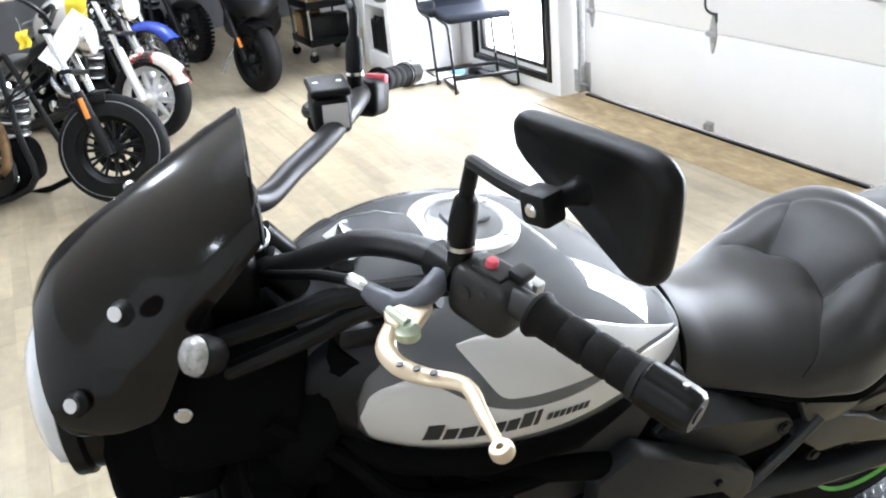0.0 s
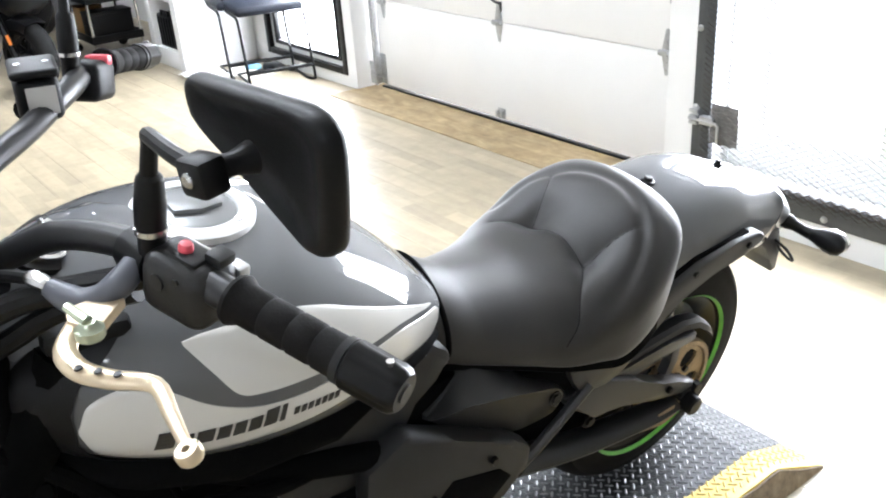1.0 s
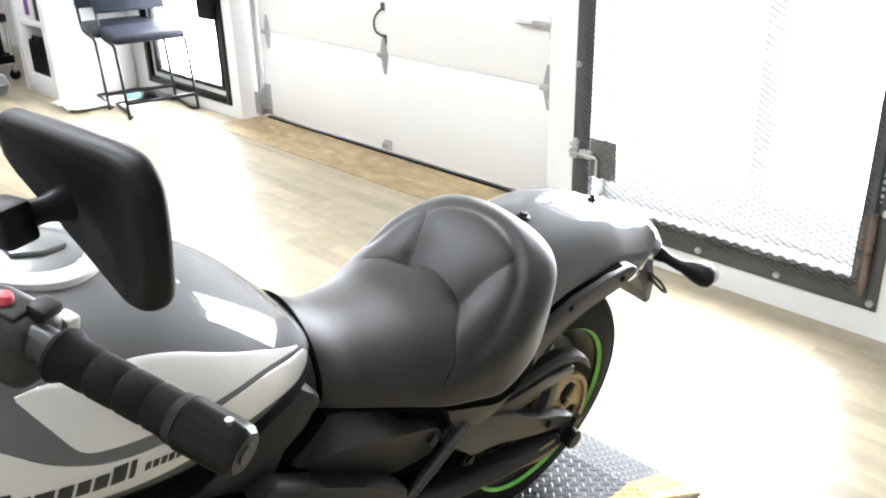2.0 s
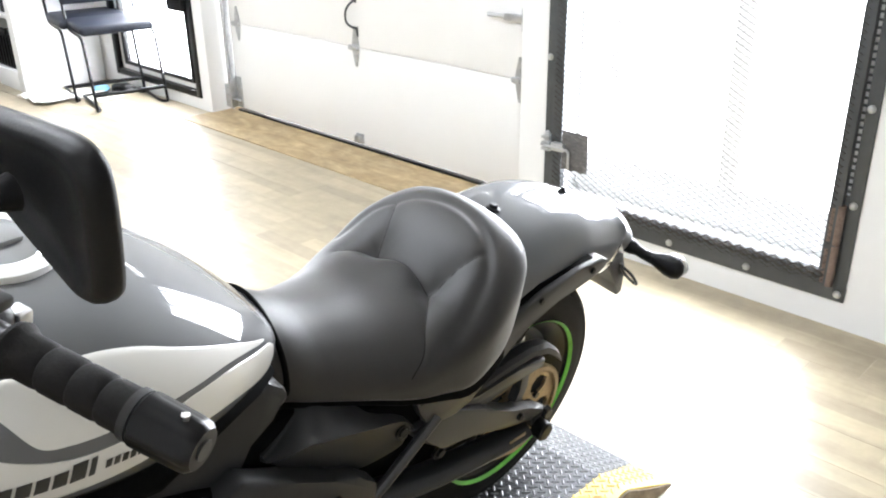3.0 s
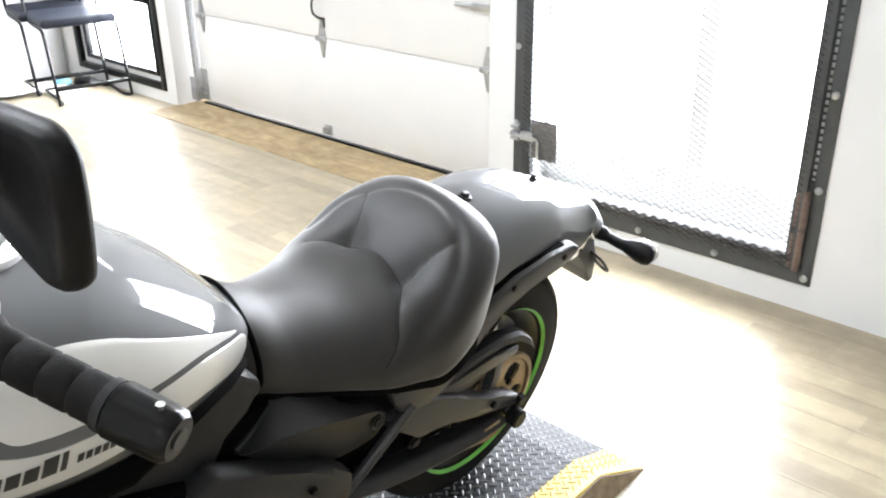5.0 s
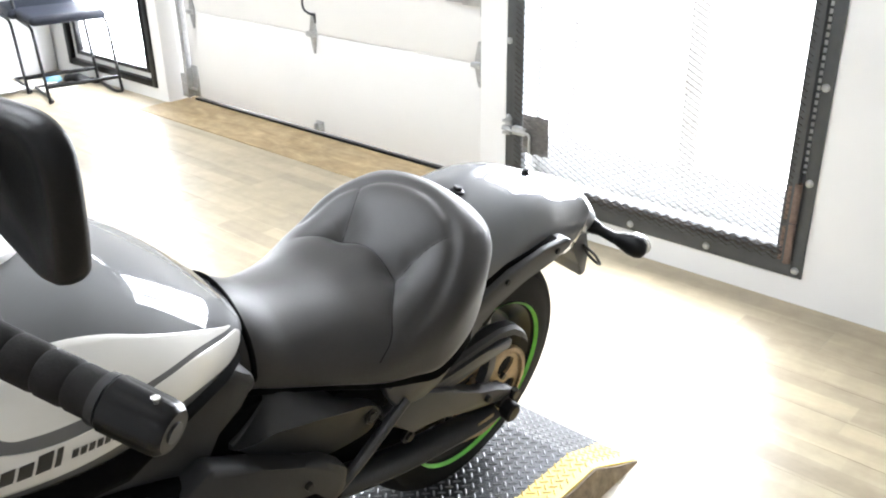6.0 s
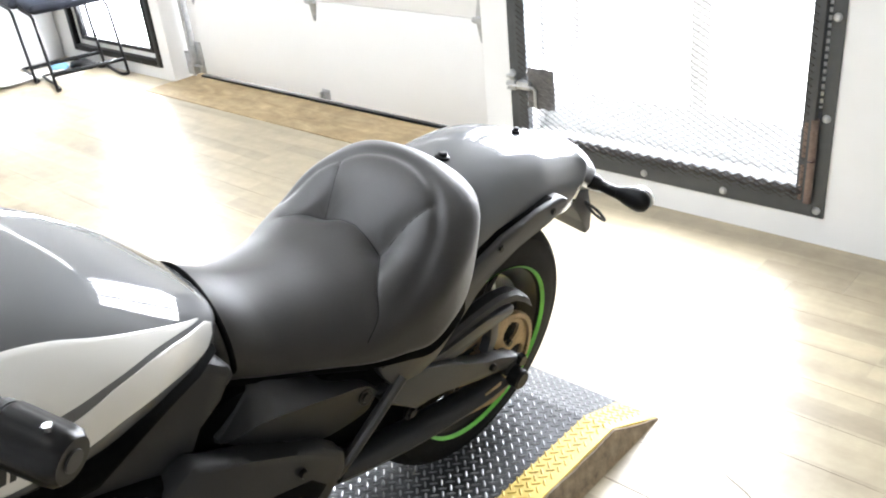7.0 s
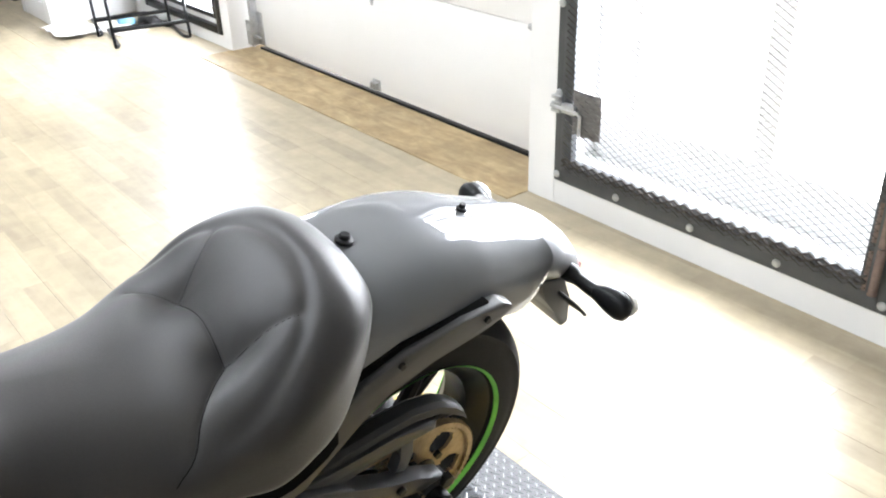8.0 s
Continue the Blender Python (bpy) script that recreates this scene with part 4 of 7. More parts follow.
# frame spars that hold the seat
for sg in (1, -1):
    part("frame_spar", tube([(sg * 0.146, -0.53, 0.395), (sg * 0.15, -0.493, 0.426), (sg * 0.151, -0.44, 0.470), (sg * 0.15, -0.38, 0.518)], 0.0105, 10, 3), M_FRAMEGREY, bike)
    bm = side_plate([(-0.440, 0.580), (-0.425, 0.545), (-0.395, 0.500), (-0.329, 0.490), (-0.287, 0.502), (-0.240, 0.548), (-0.201, 0.590), (-0.155, 0.618), (-0.08, 0.640), (0.013, 0.645), (0.064, 0.655), (0.072, 0.670), (0.050, 0.684), (-0.026, 0.686), (-0.129, 0.676), (-0.20, 0.652), (-0.28, 0.596), (-0.345, 0.550), (-0.40, 0.560)], sg * 0.122, sg * 0.150, 0.006)
    part("fender_strut", bm, M_FRAMEGREY, bike, "grey metal fender strut")
    # dark strip added in the gap above the strut, its shade given as colour
    part("inner_fender", side_plate([(-0.42, 0.57), (-0.345, 0.535), (-0.20, 0.640), (-0.10, 0.665), (0.03, 0.668), (0.03, 0.688), (-0.13, 0.687), (-0.21, 0.668), (-0.30, 0.611), (-0.40, 0.578)], sg * 0.108, sg * 0.138, 0.004), M_PIT, bike, "dull black filler in the gap above the fender strut")
    for y0, z0 in ((0.016, 0.668), (-0.139, 0.660)):
        part("strut_bolt", disc((sg * 0.150, y0, z0), (sg, 0, 0), 0.0065, 0.005, 6, 0.001), M_SATIN, bike)
part("shock", tube([(-0.02, -0.42, 0.33), (0.03, -0.30, 0.44), (0.07, -0.16, 0.545), (0.09, -0.10, 0.60)], 0.022, 12), M_SATIN, bike)
bm = tube([(0.06, -0.20, 0.50), (0.085, -0.06, 0.585)], 0.017, 10)
tube([(0.085, -0.06, 0.585), (0.09, -0.03, 0.605)], 0.012, 10, bm=bm)
part("mudguard_stay", bm, M_SATIN, bike)

# rear fender
FEND = [  # y, half width, top z, side z
    (-0.34, 0.130, 0.700, 0.560),
    (-0.25, 0.136, 0.745, 0.610),
    (-0.16, 0.136, 0.776, 0.645),
    (-0.05, 0.132, 0.782, 0.655),
    (0.03, 0.126, 0.768, 0.645),
    (0.08, 0.120, 0.750, 0.620),
    (0.12, 0.115, 0.733, 0.604),
    (0.16, 0.109, 0.716, 0.607),
    (0.19, 0.103, 0.702, 0.628),
    (0.205, 0.100, 0.695, 0.655),
]
sec = []
for k in range(49):
    y0 = -0.34 + 0.545 * k / 48
    w0, zt, zs = lerp_table(FEND, y0)
    row = []
    for a in range(29):
        t = math.pi * a / 28
        cx, sn = math.cos(t), math.sin(t)
        row.append((w0 * math.copysign(abs(cx) ** 0.70, cx), y0, zs + (zt - zs) * abs(sn) ** 0.72))
    row += [(p[0] * 0.95, p[1], p[2] - 0.005) for p in reversed(row)]
    sec.append(row)
part("rear_fender", loft(sec), M_PAINT, bike, "glossy metallic grey rear fender", smooth=60)
for y0, z0, r0 in ((-0.140, 0.780, 0.0085), (0.076, 0.752, 0.0055)):
    bm = lathe([(r0 * 1.6, 0), (r0 * 1.6, 0.004), (r0, 0.006), (r0, 0.010), (r0 * 0.8, 0.012)], 14, Matrix.Translation((0.006, y0, z0)) @ pose(0, 0, 0, -8))
    part("seat_mount", bm, M_BLACK, bike, "black seat mounting bolt")
# tail lamp, number plate bracket, rear signals
M_SILVER = material("silver_grey_paint", (0.10, 0.103, 0.11), 0.5, 0.1, var=0.05, coat=0.3)
bm = loft([[(w0 * math.cos(t), y0, z0 + h0 * math.sin(t)) for t in [2 * math.pi * k / 24 for k in range(24)]] for y0, z0, w0, h0 in ((0.150, 0.655, 0.088, 0.052), (0.205, 0.638, 0.094, 0.058), (0.245, 0.622, 0.088, 0.062), (0.280, 0.602, 0.080, 0.058), (0.315, 0.577, 0.068, 0.052), (0.342, 0.555, 0.054, 0.042), (0.360, 0.543, 0.036, 0.026))])
part("tail_lamp_housing", bm, M_SILVER, bike, "silver grey tail lamp housing", smooth=60)
bm = loft([[(0.046 * s * math.cos(t), y0, z0 + 0.024 * s * math.sin(t)) for t in [2 * math.pi * k / 20 for k in range(20)]] for y0, z0, s in ((0.345, 0.548, 1.0), (0.366, 0.541, 0.92), (0.374, 0.538, 0.6))])
part("tail_lens", bm, M_REDLENS, bike, "red tail lamp lens", smooth=60)
bm = side_plate([(0.225, 0.575), (0.305, 0.555), (0.328, 0.50), (0.345, 0.43), (0.325, 0.425), (0.300, 0.470), (0.265, 0.515)], -0.055, 0.060, 0.006)
part("plate_bracket", bm, M_FRAMEGREY, bike, "grey number plate bracket")
part("cable_loop", tube([(0.064, 0.29, 0.530), (0.085, 0.315, 0.505), (0.090, 0.345, 0.470), (0.075, 0.355, 0.462), (0.066, 0.325, 0.490), (0.062, 0.30, 0.520)], 0.0035, 8, 4), M_BLACK, bike)
for sg in (1, -1):
    head = ((0.128, 0.011, 0.0), (0.140, 0.014, 0.0), (0.155, 0.020, 0.004), (0.175, 0.0255, 0.006), (0.193, 0.025, 0.006), (0.206, 0.018, 0.004), (0.212, 0.006, 0.002))
    bm = loft([[(sg * x, 0.284 + dy + r * 0.80 * math.cos(t), 0.590 + r * math.sin(t)) for t in [2 * math.pi * k / 18 for k in range(18)]] for x, r, dy in head])
    s = part("turn_signal", bm, M_BLACK, bike, "black rear turn signal", smooth=60)
    part("stem", tube([(sg * 0.055, 0.284, 0.588), (sg * 0.085, 0.284, 0.590), (sg * 0.100, 0.284, 0.589), (sg * 0.140, 0.284, 0.589)], [0.017, 0.017, 0.012, 0.013], 12, 2), M_BLACK, s)
    bm = loft([[(sg * (0.183 + f * 0.030 * math.cos(t)), 0.284 + dy, 0.590 + f * 0.0235 * math.sin(t)) for t in [2 * math.pi * k / 18 for k in range(18)]] for f, dy in ((1.0, 0.018), (0.96, 0.027), (0.75, 0.033), (0.35, 0.036))])
    part("lens", bm, M_LENSWHITE, s, "pale clear lens", smooth=60)

# ---- seat ----
SEAT = [  # y, half width, bottom z, top z, roundness, height of the widest line
    (-0.705, 0.066, 0.712, 0.804, 2.00, 0.25),
    (-0.690, 0.092, 0.676, 0.812, 1.97, 0.24),
    (-0.660, 0.106, 0.664, 0.800, 1.90, 0.21),
    (-0.600, 0.122, 0.646, 0.766, 1.75, 0.14),
    (-0.530, 0.144, 0.625, 0.746, 1.78, 0.15),
    (-0.460, 0.166, 0.602, 0.736, 1.98, 0.20),
    (-0.400, 0.180, 0.588, 0.740, 2.46, 0.32),
    (-0.350, 0.189, 0.578, 0.752, 2.66, 0.40),
    (-0.300, 0.187, 0.590, 0.782, 2.75, 0.46),
    (-0.250, 0.174, 0.608, 0.806, 2.50, 0.50),
    (-0.210, 0.153, 0.660, 0.812, 2.35, 0.50),
    (-0.180, 0.128, 0.690, 0.802, 2.23, 0.47),
    (-0.158, 0.096, 0.720, 0.785, 2.13, 0.46),
    (-0.150, 0.050, 0.740, 0.768, 2.10, 0.45),
]
BTN = [Vector((0.073, -0.360)), Vector((-0.061, -0.355))]
STITCH = [  # runs of (x, y) over the tufted back
    smooth_path([(-0.061, -0.355, 0), (-0.012, -0.353, 0), (0.028, -0.355, 0), (0.073, -0.360, 0)], 4),
    smooth_path([(0.073, -0.360, 0), (0.086, -0.315, 0), (0.101, -0.271, 0)], 4),
    smooth_path([(0.073, -0.360, 0), (0.096, -0.386, 0), (0.126, -0.419, 0), (0.150, -0.441, 0), (0.158, -0.470, 0)], 4),
    smooth_path([(-0.061, -0.355, 0), (-0.080, -0.320, 0), (-0.106, -0.276, 0)], 4),
    smooth_path([(-0.061, -0.355, 0), (-0.090, -0.375, 0), (-0.120, -0.402, 0)], 4),
]
ROLL = smooth_path([(0.165, -0.420, 0), (0.158, -0.360, 0), (0.138, -0.300, 0), (0.100, -0.260, 0), (0.055, -0.238, 0), (0.0, -0.229, 0), (-0.055, -0.238, 0), (-0.100, -0.260, 0), (-0.138, -0.300, 0), (-0.158, -0.360, 0)], 3)


def run_distance(x, y, run):
    d = 9.0
    for a, b in zip(run, run[1:]):
        dx, dy = b.x - a.x, b.y - a.y
        t = max(0.0, min(1.0, ((x - a.x) * dx + (y - a.y) * dy) / (dx * dx + dy * dy)))
        d = min(d, math.hypot(x - a.x - t * dx, y - a.y - t * dy))
    return d


def seam_depth(x, y, side):
    if y < -0.56:
        return 0.0
    k = min(math.hypot(x - b.x, y - b.y) for b in BTN)
    d = min(run_distance(x, y, run) for run in STITCH)
    fade = 0.32 + 0.68 * math.exp(-(k / 0.058) ** 2)
    roll = run_distance(x, y, ROLL)
    return 0.0016 * math.exp(-(d / 0.0030) ** 2) + 0.0105 * fade * math.exp(-(d / 0.019) ** 1.3) + 0.018 * math.exp(-(k / 0.030) ** 1.3) + 0.0045 * math.exp(-(roll / 0.011) ** 2)


sec = []
NY, NT = 260, 250
for k in range(NY + 1):
    y0 = -0.705 + 0.555 * k / NY
    w0, zb, zt, ro, wl = lerp_table(SEAT, y0)
    row = []
    zc = zb + wl * (zt - zb)
    for a in range(NT):
        t = 2 * math.pi * a / NT
        cx, sn = math.cos(t), math.sin(t)
        e = ro if sn > 0 else 8.0
        x = w0 * math.copysign(abs(cx) ** (2 / e), cx)
        z = zc + (zt - zc if sn > 0 else zc - zb) * math.copysign(abs(sn) ** (2 / e), sn)
        if sn > 0:
            z -= seam_depth(x, y0, sn) * min(1, sn * 2)
            z -= 0.008 * math.exp(-((y0 + 0.42) / 0.07) ** 2) * math.exp(-(x / 0.07) ** 2)
        else:
            x *= 1 - 0.05 * abs(sn) ** 2
        row.append((x, y0, z))
    sec.append(row)
saddle = part("seat", loft(sec), M_SEAT, bike, "black stitched vinyl saddle with a raised back", smooth=75)


def seat_top(x, y):
    """Height of the saddle's skin, seams left out."""
    w0, zb, zt, ro, wl = lerp_table(SEAT, y)
    zc = zb + wl * (zt - zb)
    c = min(0.999, abs(x) / w0) ** (ro / 2)
    sn = math.sqrt(1 - c * c)
    return zc + (zt - zc) * sn ** (2 / ro) - seam_depth(x, y, sn) * min(1, sn * 2) - 0.008 * math.exp(-((y + 0.42) / 0.07) ** 2) * math.exp(-(x / 0.07) ** 2)


for run in STITCH:
    part("seam", tube([(p.x, p.y, seat_top(p.x, p.y) + 0.0002) for p in run], 0.0007, 6), M_PIT, saddle)
# piping round the nose, and a dull black strip that paints the shaded gap under the skirt
w0, zb, zt, ro, wl = lerp_table(SEAT, -0.672)
zc = zb + wl * (zt - zb)
pts = []
for q in range(33):
    t = radians(-40 + 260 * q / 32)
    cx, sn = math.cos(t), math.sin(t)
    pts.append((1.012 * w0 * math.copysign(abs(cx) ** (2 / ro), cx), -0.672, zc + 1.012 * (zt - zc if sn > 0 else zc - zb) * math.copysign(abs(sn) ** (2 / ro), sn)))
part("piping", tube(pts, 0.0045, 8), M_PIT, saddle, "black piping")
sec = []
for k in range(25):
    y0 = -0.715 + 0.46 * k / 24
    w0, zb, zt, ro, wl = lerp_table(SEAT, max(y0, -0.695))
    w0 *= 0.975
    sec.append([(w0, y0, zb + 0.020), (w0 + 0.002, y0, zb - 0.004), (w0 - 0.010, y0, zb - 0.014), (-w0 + 0.010, y0, zb - 0.014), (-w0 - 0.002, y0, zb - 0.004), (-w0, y0, zb + 0.020)])
part("seat_pan", loft(sec), M_PIT, saddle, "dull black strip for the shaded gap under the seat")

# ---- tank ----
TANK = [  # y, half width, widest z, top z, bottom z, roundness
    (-1.265, 0.060, 0.900, 0.935, 0.860, 2.0),
    (-1.250, 0.100, 0.895, 0.955, 0.830, 2.1),
    (-1.215, 0.135, 0.888, 0.978, 0.795, 2.2),
    (-1.150, 0.172, 0.880, 1.004, 0.762, 2.3),
    (-1.080, 0.195, 0.868, 1.014, 0.738, 2.3),
    (-1.000, 0.206, 0.858, 1.008, 0.722, 2.3),
    (-0.920, 0.203, 0.846, 0.990, 0.712, 2.3),
    (-0.840, 0.185, 0.834, 0.952, 0.706, 2.3),
    (-0.760, 0.148, 0.814, 0.895, 0.702, 2.25),
    (-0.710, 0.114, 0.795, 0.846, 0.700, 2.2),
    (-0.680, 0.084, 0.778, 0.812, 0.700, 2.1),
    (-0.662, 0.050, 0.766, 0.792, 0.720, 2.0),
]


def tank_x(y, z, lift=0.0):
    """How far out the tank's side lies at a height."""
    w0, zc, zt, zb, ro = lerp_table(TANK, y)
    h = (zt - zc) if z > zc else (zc - zb)
    u = min(0.999, abs(z - zc) / h)
    return (w0 + lift) * (1 - u ** ro) ** (1 / ro)


sec = []
for k in range(81):
    y0 = -1.265 + 0.603 * k / 80
    w0, zc, zt, zb, ro = lerp_table(TANK, y0)
    row = []
    for a in range(72):
        t = 2 * math.pi * a / 72
        cx, sn = math.cos(t), math.sin(t)
        row.append((w0 * math.copysign(abs(cx) ** (2 / ro), cx), y0, zc + (zt - zc if sn > 0 else zc - zb) * math.copysign(abs(sn) ** (2 / ro), sn)))
    sec.append(row)
tank = part("fuel_tank", loft(sec), M_PAINT, bike, "glossy metallic grey fuel tank", smooth=75)


def decal(name, mat, rows, sg, lift, parent, label="", rows_n=12):
    """A skin laid on the tank between a lower and an upper line; rows of y, lower z, upper z."""
    sec = []
    n = 84
    y0, y1 = rows[0][0], rows[-1][0]
    for k in range(n + 1):
        y = y0 + (y1 - y0) * (1 - math.cos(math.pi * k / n)) / 2
        lo, hi = lerp_table(rows, y)
        line = [(sg * tank_x(y, lo + (hi - lo) * q / rows_n, lift), y, lo + (hi - lo) * q / rows_n) for q in range(rows_n + 1)]
        sec.append(line + [(p[0] - sg * 0.0015, p[1], p[2]) for p in reversed(line)])
    return part(name, loft(sec), mat, parent, label, smooth=70)


LOWER = [(-1.203, 0.874, 0.881), (-1.192, 0.842, 0.910), (-1.163, 0.824, 0.927), (-1.141, 0.820, 0.931), (-1.113, 0.818, 0.916), (-1.077, 0.816, 0.890), (-1.027, 0.814, 0.869), (-0.967, 0.814, 0.862), (-0.908, 0.817, 0.864), (-0.876, 0.818, 0.866), (-0.816, 0.807, 0.857), (-0.760, 0.788, 0.836), (-0.717, 0.774, 0.815), (-0.702, 0.782, 0.800)]
UPPER = [(-1.090, 0.957, 0.960), (-1.071, 0.928, 0.962), (-1.049, 0.895, 0.962), (-1.021, 0.886, 0.961), (-0.967, 0.881, 0.954), (-0.924, 0.878, 0.941), (-0.882, 0.876, 0.921), (-0.822, 0.867, 0.889), (-0.770, 0.848, 0.857), (-0.735, 0.831, 0.834), (-0.727, 0.827, 0.828)]
for sg in (1, -1):
    decal("white_panel", M_WHITE, LOWER, sg, 0.0012, tank, "pearl white lower panel")
    decal("white_panel", M_WHITE, UPPER, sg, 0.0012, tank, "pearl white upper panel")

# black moulding round the tank's nose
NOSE = [(-1.262, 0.885, 0.915), (-1.240, 0.845, 0.942), (-1.222, 0.822, 0.956), (-1.207, 0.806, 0.964)]
NOSE_TOP = [(-1.207, 0.905, 0.964), (-1.195, 0.930, 0.971), (-1.180, 0.944, 0.979), (-1.160, 0.960, 0.986), (-1.140, 0.976, 0.990)]
NOSE_LOW = [(-1.207, 0.806, 0.858), (-1.195, 0.800, 0.836), (-1.180, 0.795, 0.820), (-1.140, 0.785, 0.800)]
for sg in (1, -1):
    for rows in (NOSE, NOSE_TOP, NOSE_LOW):
        decal("nose_moulding", M_BLACK, rows, sg, 0.005, tank, "black nose moulding", 8)

# maker's mark: plain slanted bars in place of letters
def mark(y, z0, z1, width, parent, sg=1, slant=0.22):
    n = 4
    sec = []
    for q in range(n + 1):
        z = z0 + (z1 - z0) * q / n
        ys = y + slant * (z - z0)
        row = [(sg * tank_x(ys, z, 0.0028), ys, z), (sg * tank_x(ys + width, z, 0.0028), ys + width, z)]
        sec.append(row + [(p[0] - sg * 0.001, p[1], p[2]) for p in reversed(row)])
    part("mark_bar", loft(sec), M_INK, parent, smooth=0)


yy = -1.140
for k, wd in enumerate((0.018, 0.014, 0.018, 0.014, 0.013, 0.014, 0.015, 0.006)):
    base = 0.841 - 0.005 * (k / 7)
    mark(yy, base, base + (0.027 if k == 0 else 0.024 if k in (6, 7) else 0.019), wd, tank)
    yy += wd + 0.0038
yy += 0.008
for k in range(7):
    mark(yy, 0.838 - 0.001 * k, 0.848 - 0.001 * k, 0.0062, tank)
    yy += 0.0092

# filler cap with its ring
M_CAPGREY = material("satin_grey_cap", (0.24, 0.245, 0.25), 0.35, 0.5, var=0.05)
CAPM = Matrix.Translation((0.004, -1.000, 1.0035)) @ pose(0, 0, 0, -7)
bm = lathe([(0.072, -0.004), (0.072, 0.006), (0.066, 0.0095), (0.052, 0.0095), (0.050, 0.006), (0.050, -0.004)], 48, CAPM, close=True)
part("cap_ring", bm, material("satin_aluminium", (0.80, 0.80, 0.80), 0.38, 0.25, var=0.04), tank, "bright metal ring round the filler cap")
bm = lathe([(0.0495, -0.002), (0.0495, 0.007), (0.046, 0.009), (0.002, 0.010)], 48, CAPM)
cap = part("filler_cap", bm, M_CAPGREY, tank, "grey filler cap")
part("lock_cover", prism([(-0.013, -0.030), (0.013, -0.030), (0.020, 0.0), (0.013, 0.030), (-0.013, 0.030)], 0, 0.006, 0.001), M_CAPGREY, cap, m=CAPM @ Matrix.Translation((0, 0, 0.016)) @ pose(0, 0, 0, -90))
for k in range(4):
    a = math.pi / 2 * k + 0.6
    part("cap_screw", disc(CAPM @ Vector((0.058 * math.cos(a), 0.058 * math.sin(a), 0.009)), (0, -0.12, 1), 0.005, 0.003, 6), M_STEEL, tank)
# console between tank and bars
sec = []
for y0, w0, z0 in ((-1.262, 0.050, 0.958), (-1.235, 0.085, 0.985), (-1.19, 0.100, 1.006), (-1.14, 0.098, 1.022), (-1.095, 0.086, 1.028), (-1.065, 0.066, 1.022)):
    sec.append([(w0 * math.cos(t), y0, z0 - 0.05 + 0.05 * abs(math.sin(t)) ** 0.8) for t in [math.pi * k / 18 for k in range(19)]] + [(-w0 * 0.9, y0, z0 - 0.07), (w0 * 0.9, y0, z0 - 0.07)])
con = part("console", loft(sec), M_PAINT, bike, "grey ignition console ahead of the tank", smooth=60)
part("ignition_lock", lathe([(0.030, 0), (0.030, 0.006), (0.022, 0.010), (0.020, 0.014), (0.004, 0.014)], 24, Matrix.Translation((0.015, -1.175, 1.008)) @ pose(0, 0, 0, -18)), M_BLACK, con)
part("key", box(-0.012, 0.012, -0.002, 0.002, 0.0, 0.035, 0.002), M_STEEL, con, m=Matrix.Translation((0.015, -1.175, 1.02)) @ pose(0, 0, 0, -18))
part("warning_label", box(-0.017, 0.017, -0.014, 0.014, 0, 0.001), M_WHITE, con, "white warning label", smooth=0, m=Matrix.Translation((-0.022, -1.158, 1.0205)) @ pose(0, 0, 0, 18, -9, 10))
part("lock_ring", lathe([(0.0215, 0.008), (0.0235, 0.0165), (0.019, 0.0185), (0.017, 0.0165)], 28, Matrix.Translation((0.015, -1.175, 1.008)) @ pose(0, 0, 0, -18), close=True), M_STEEL, con, "bright ring round the ignition lock")
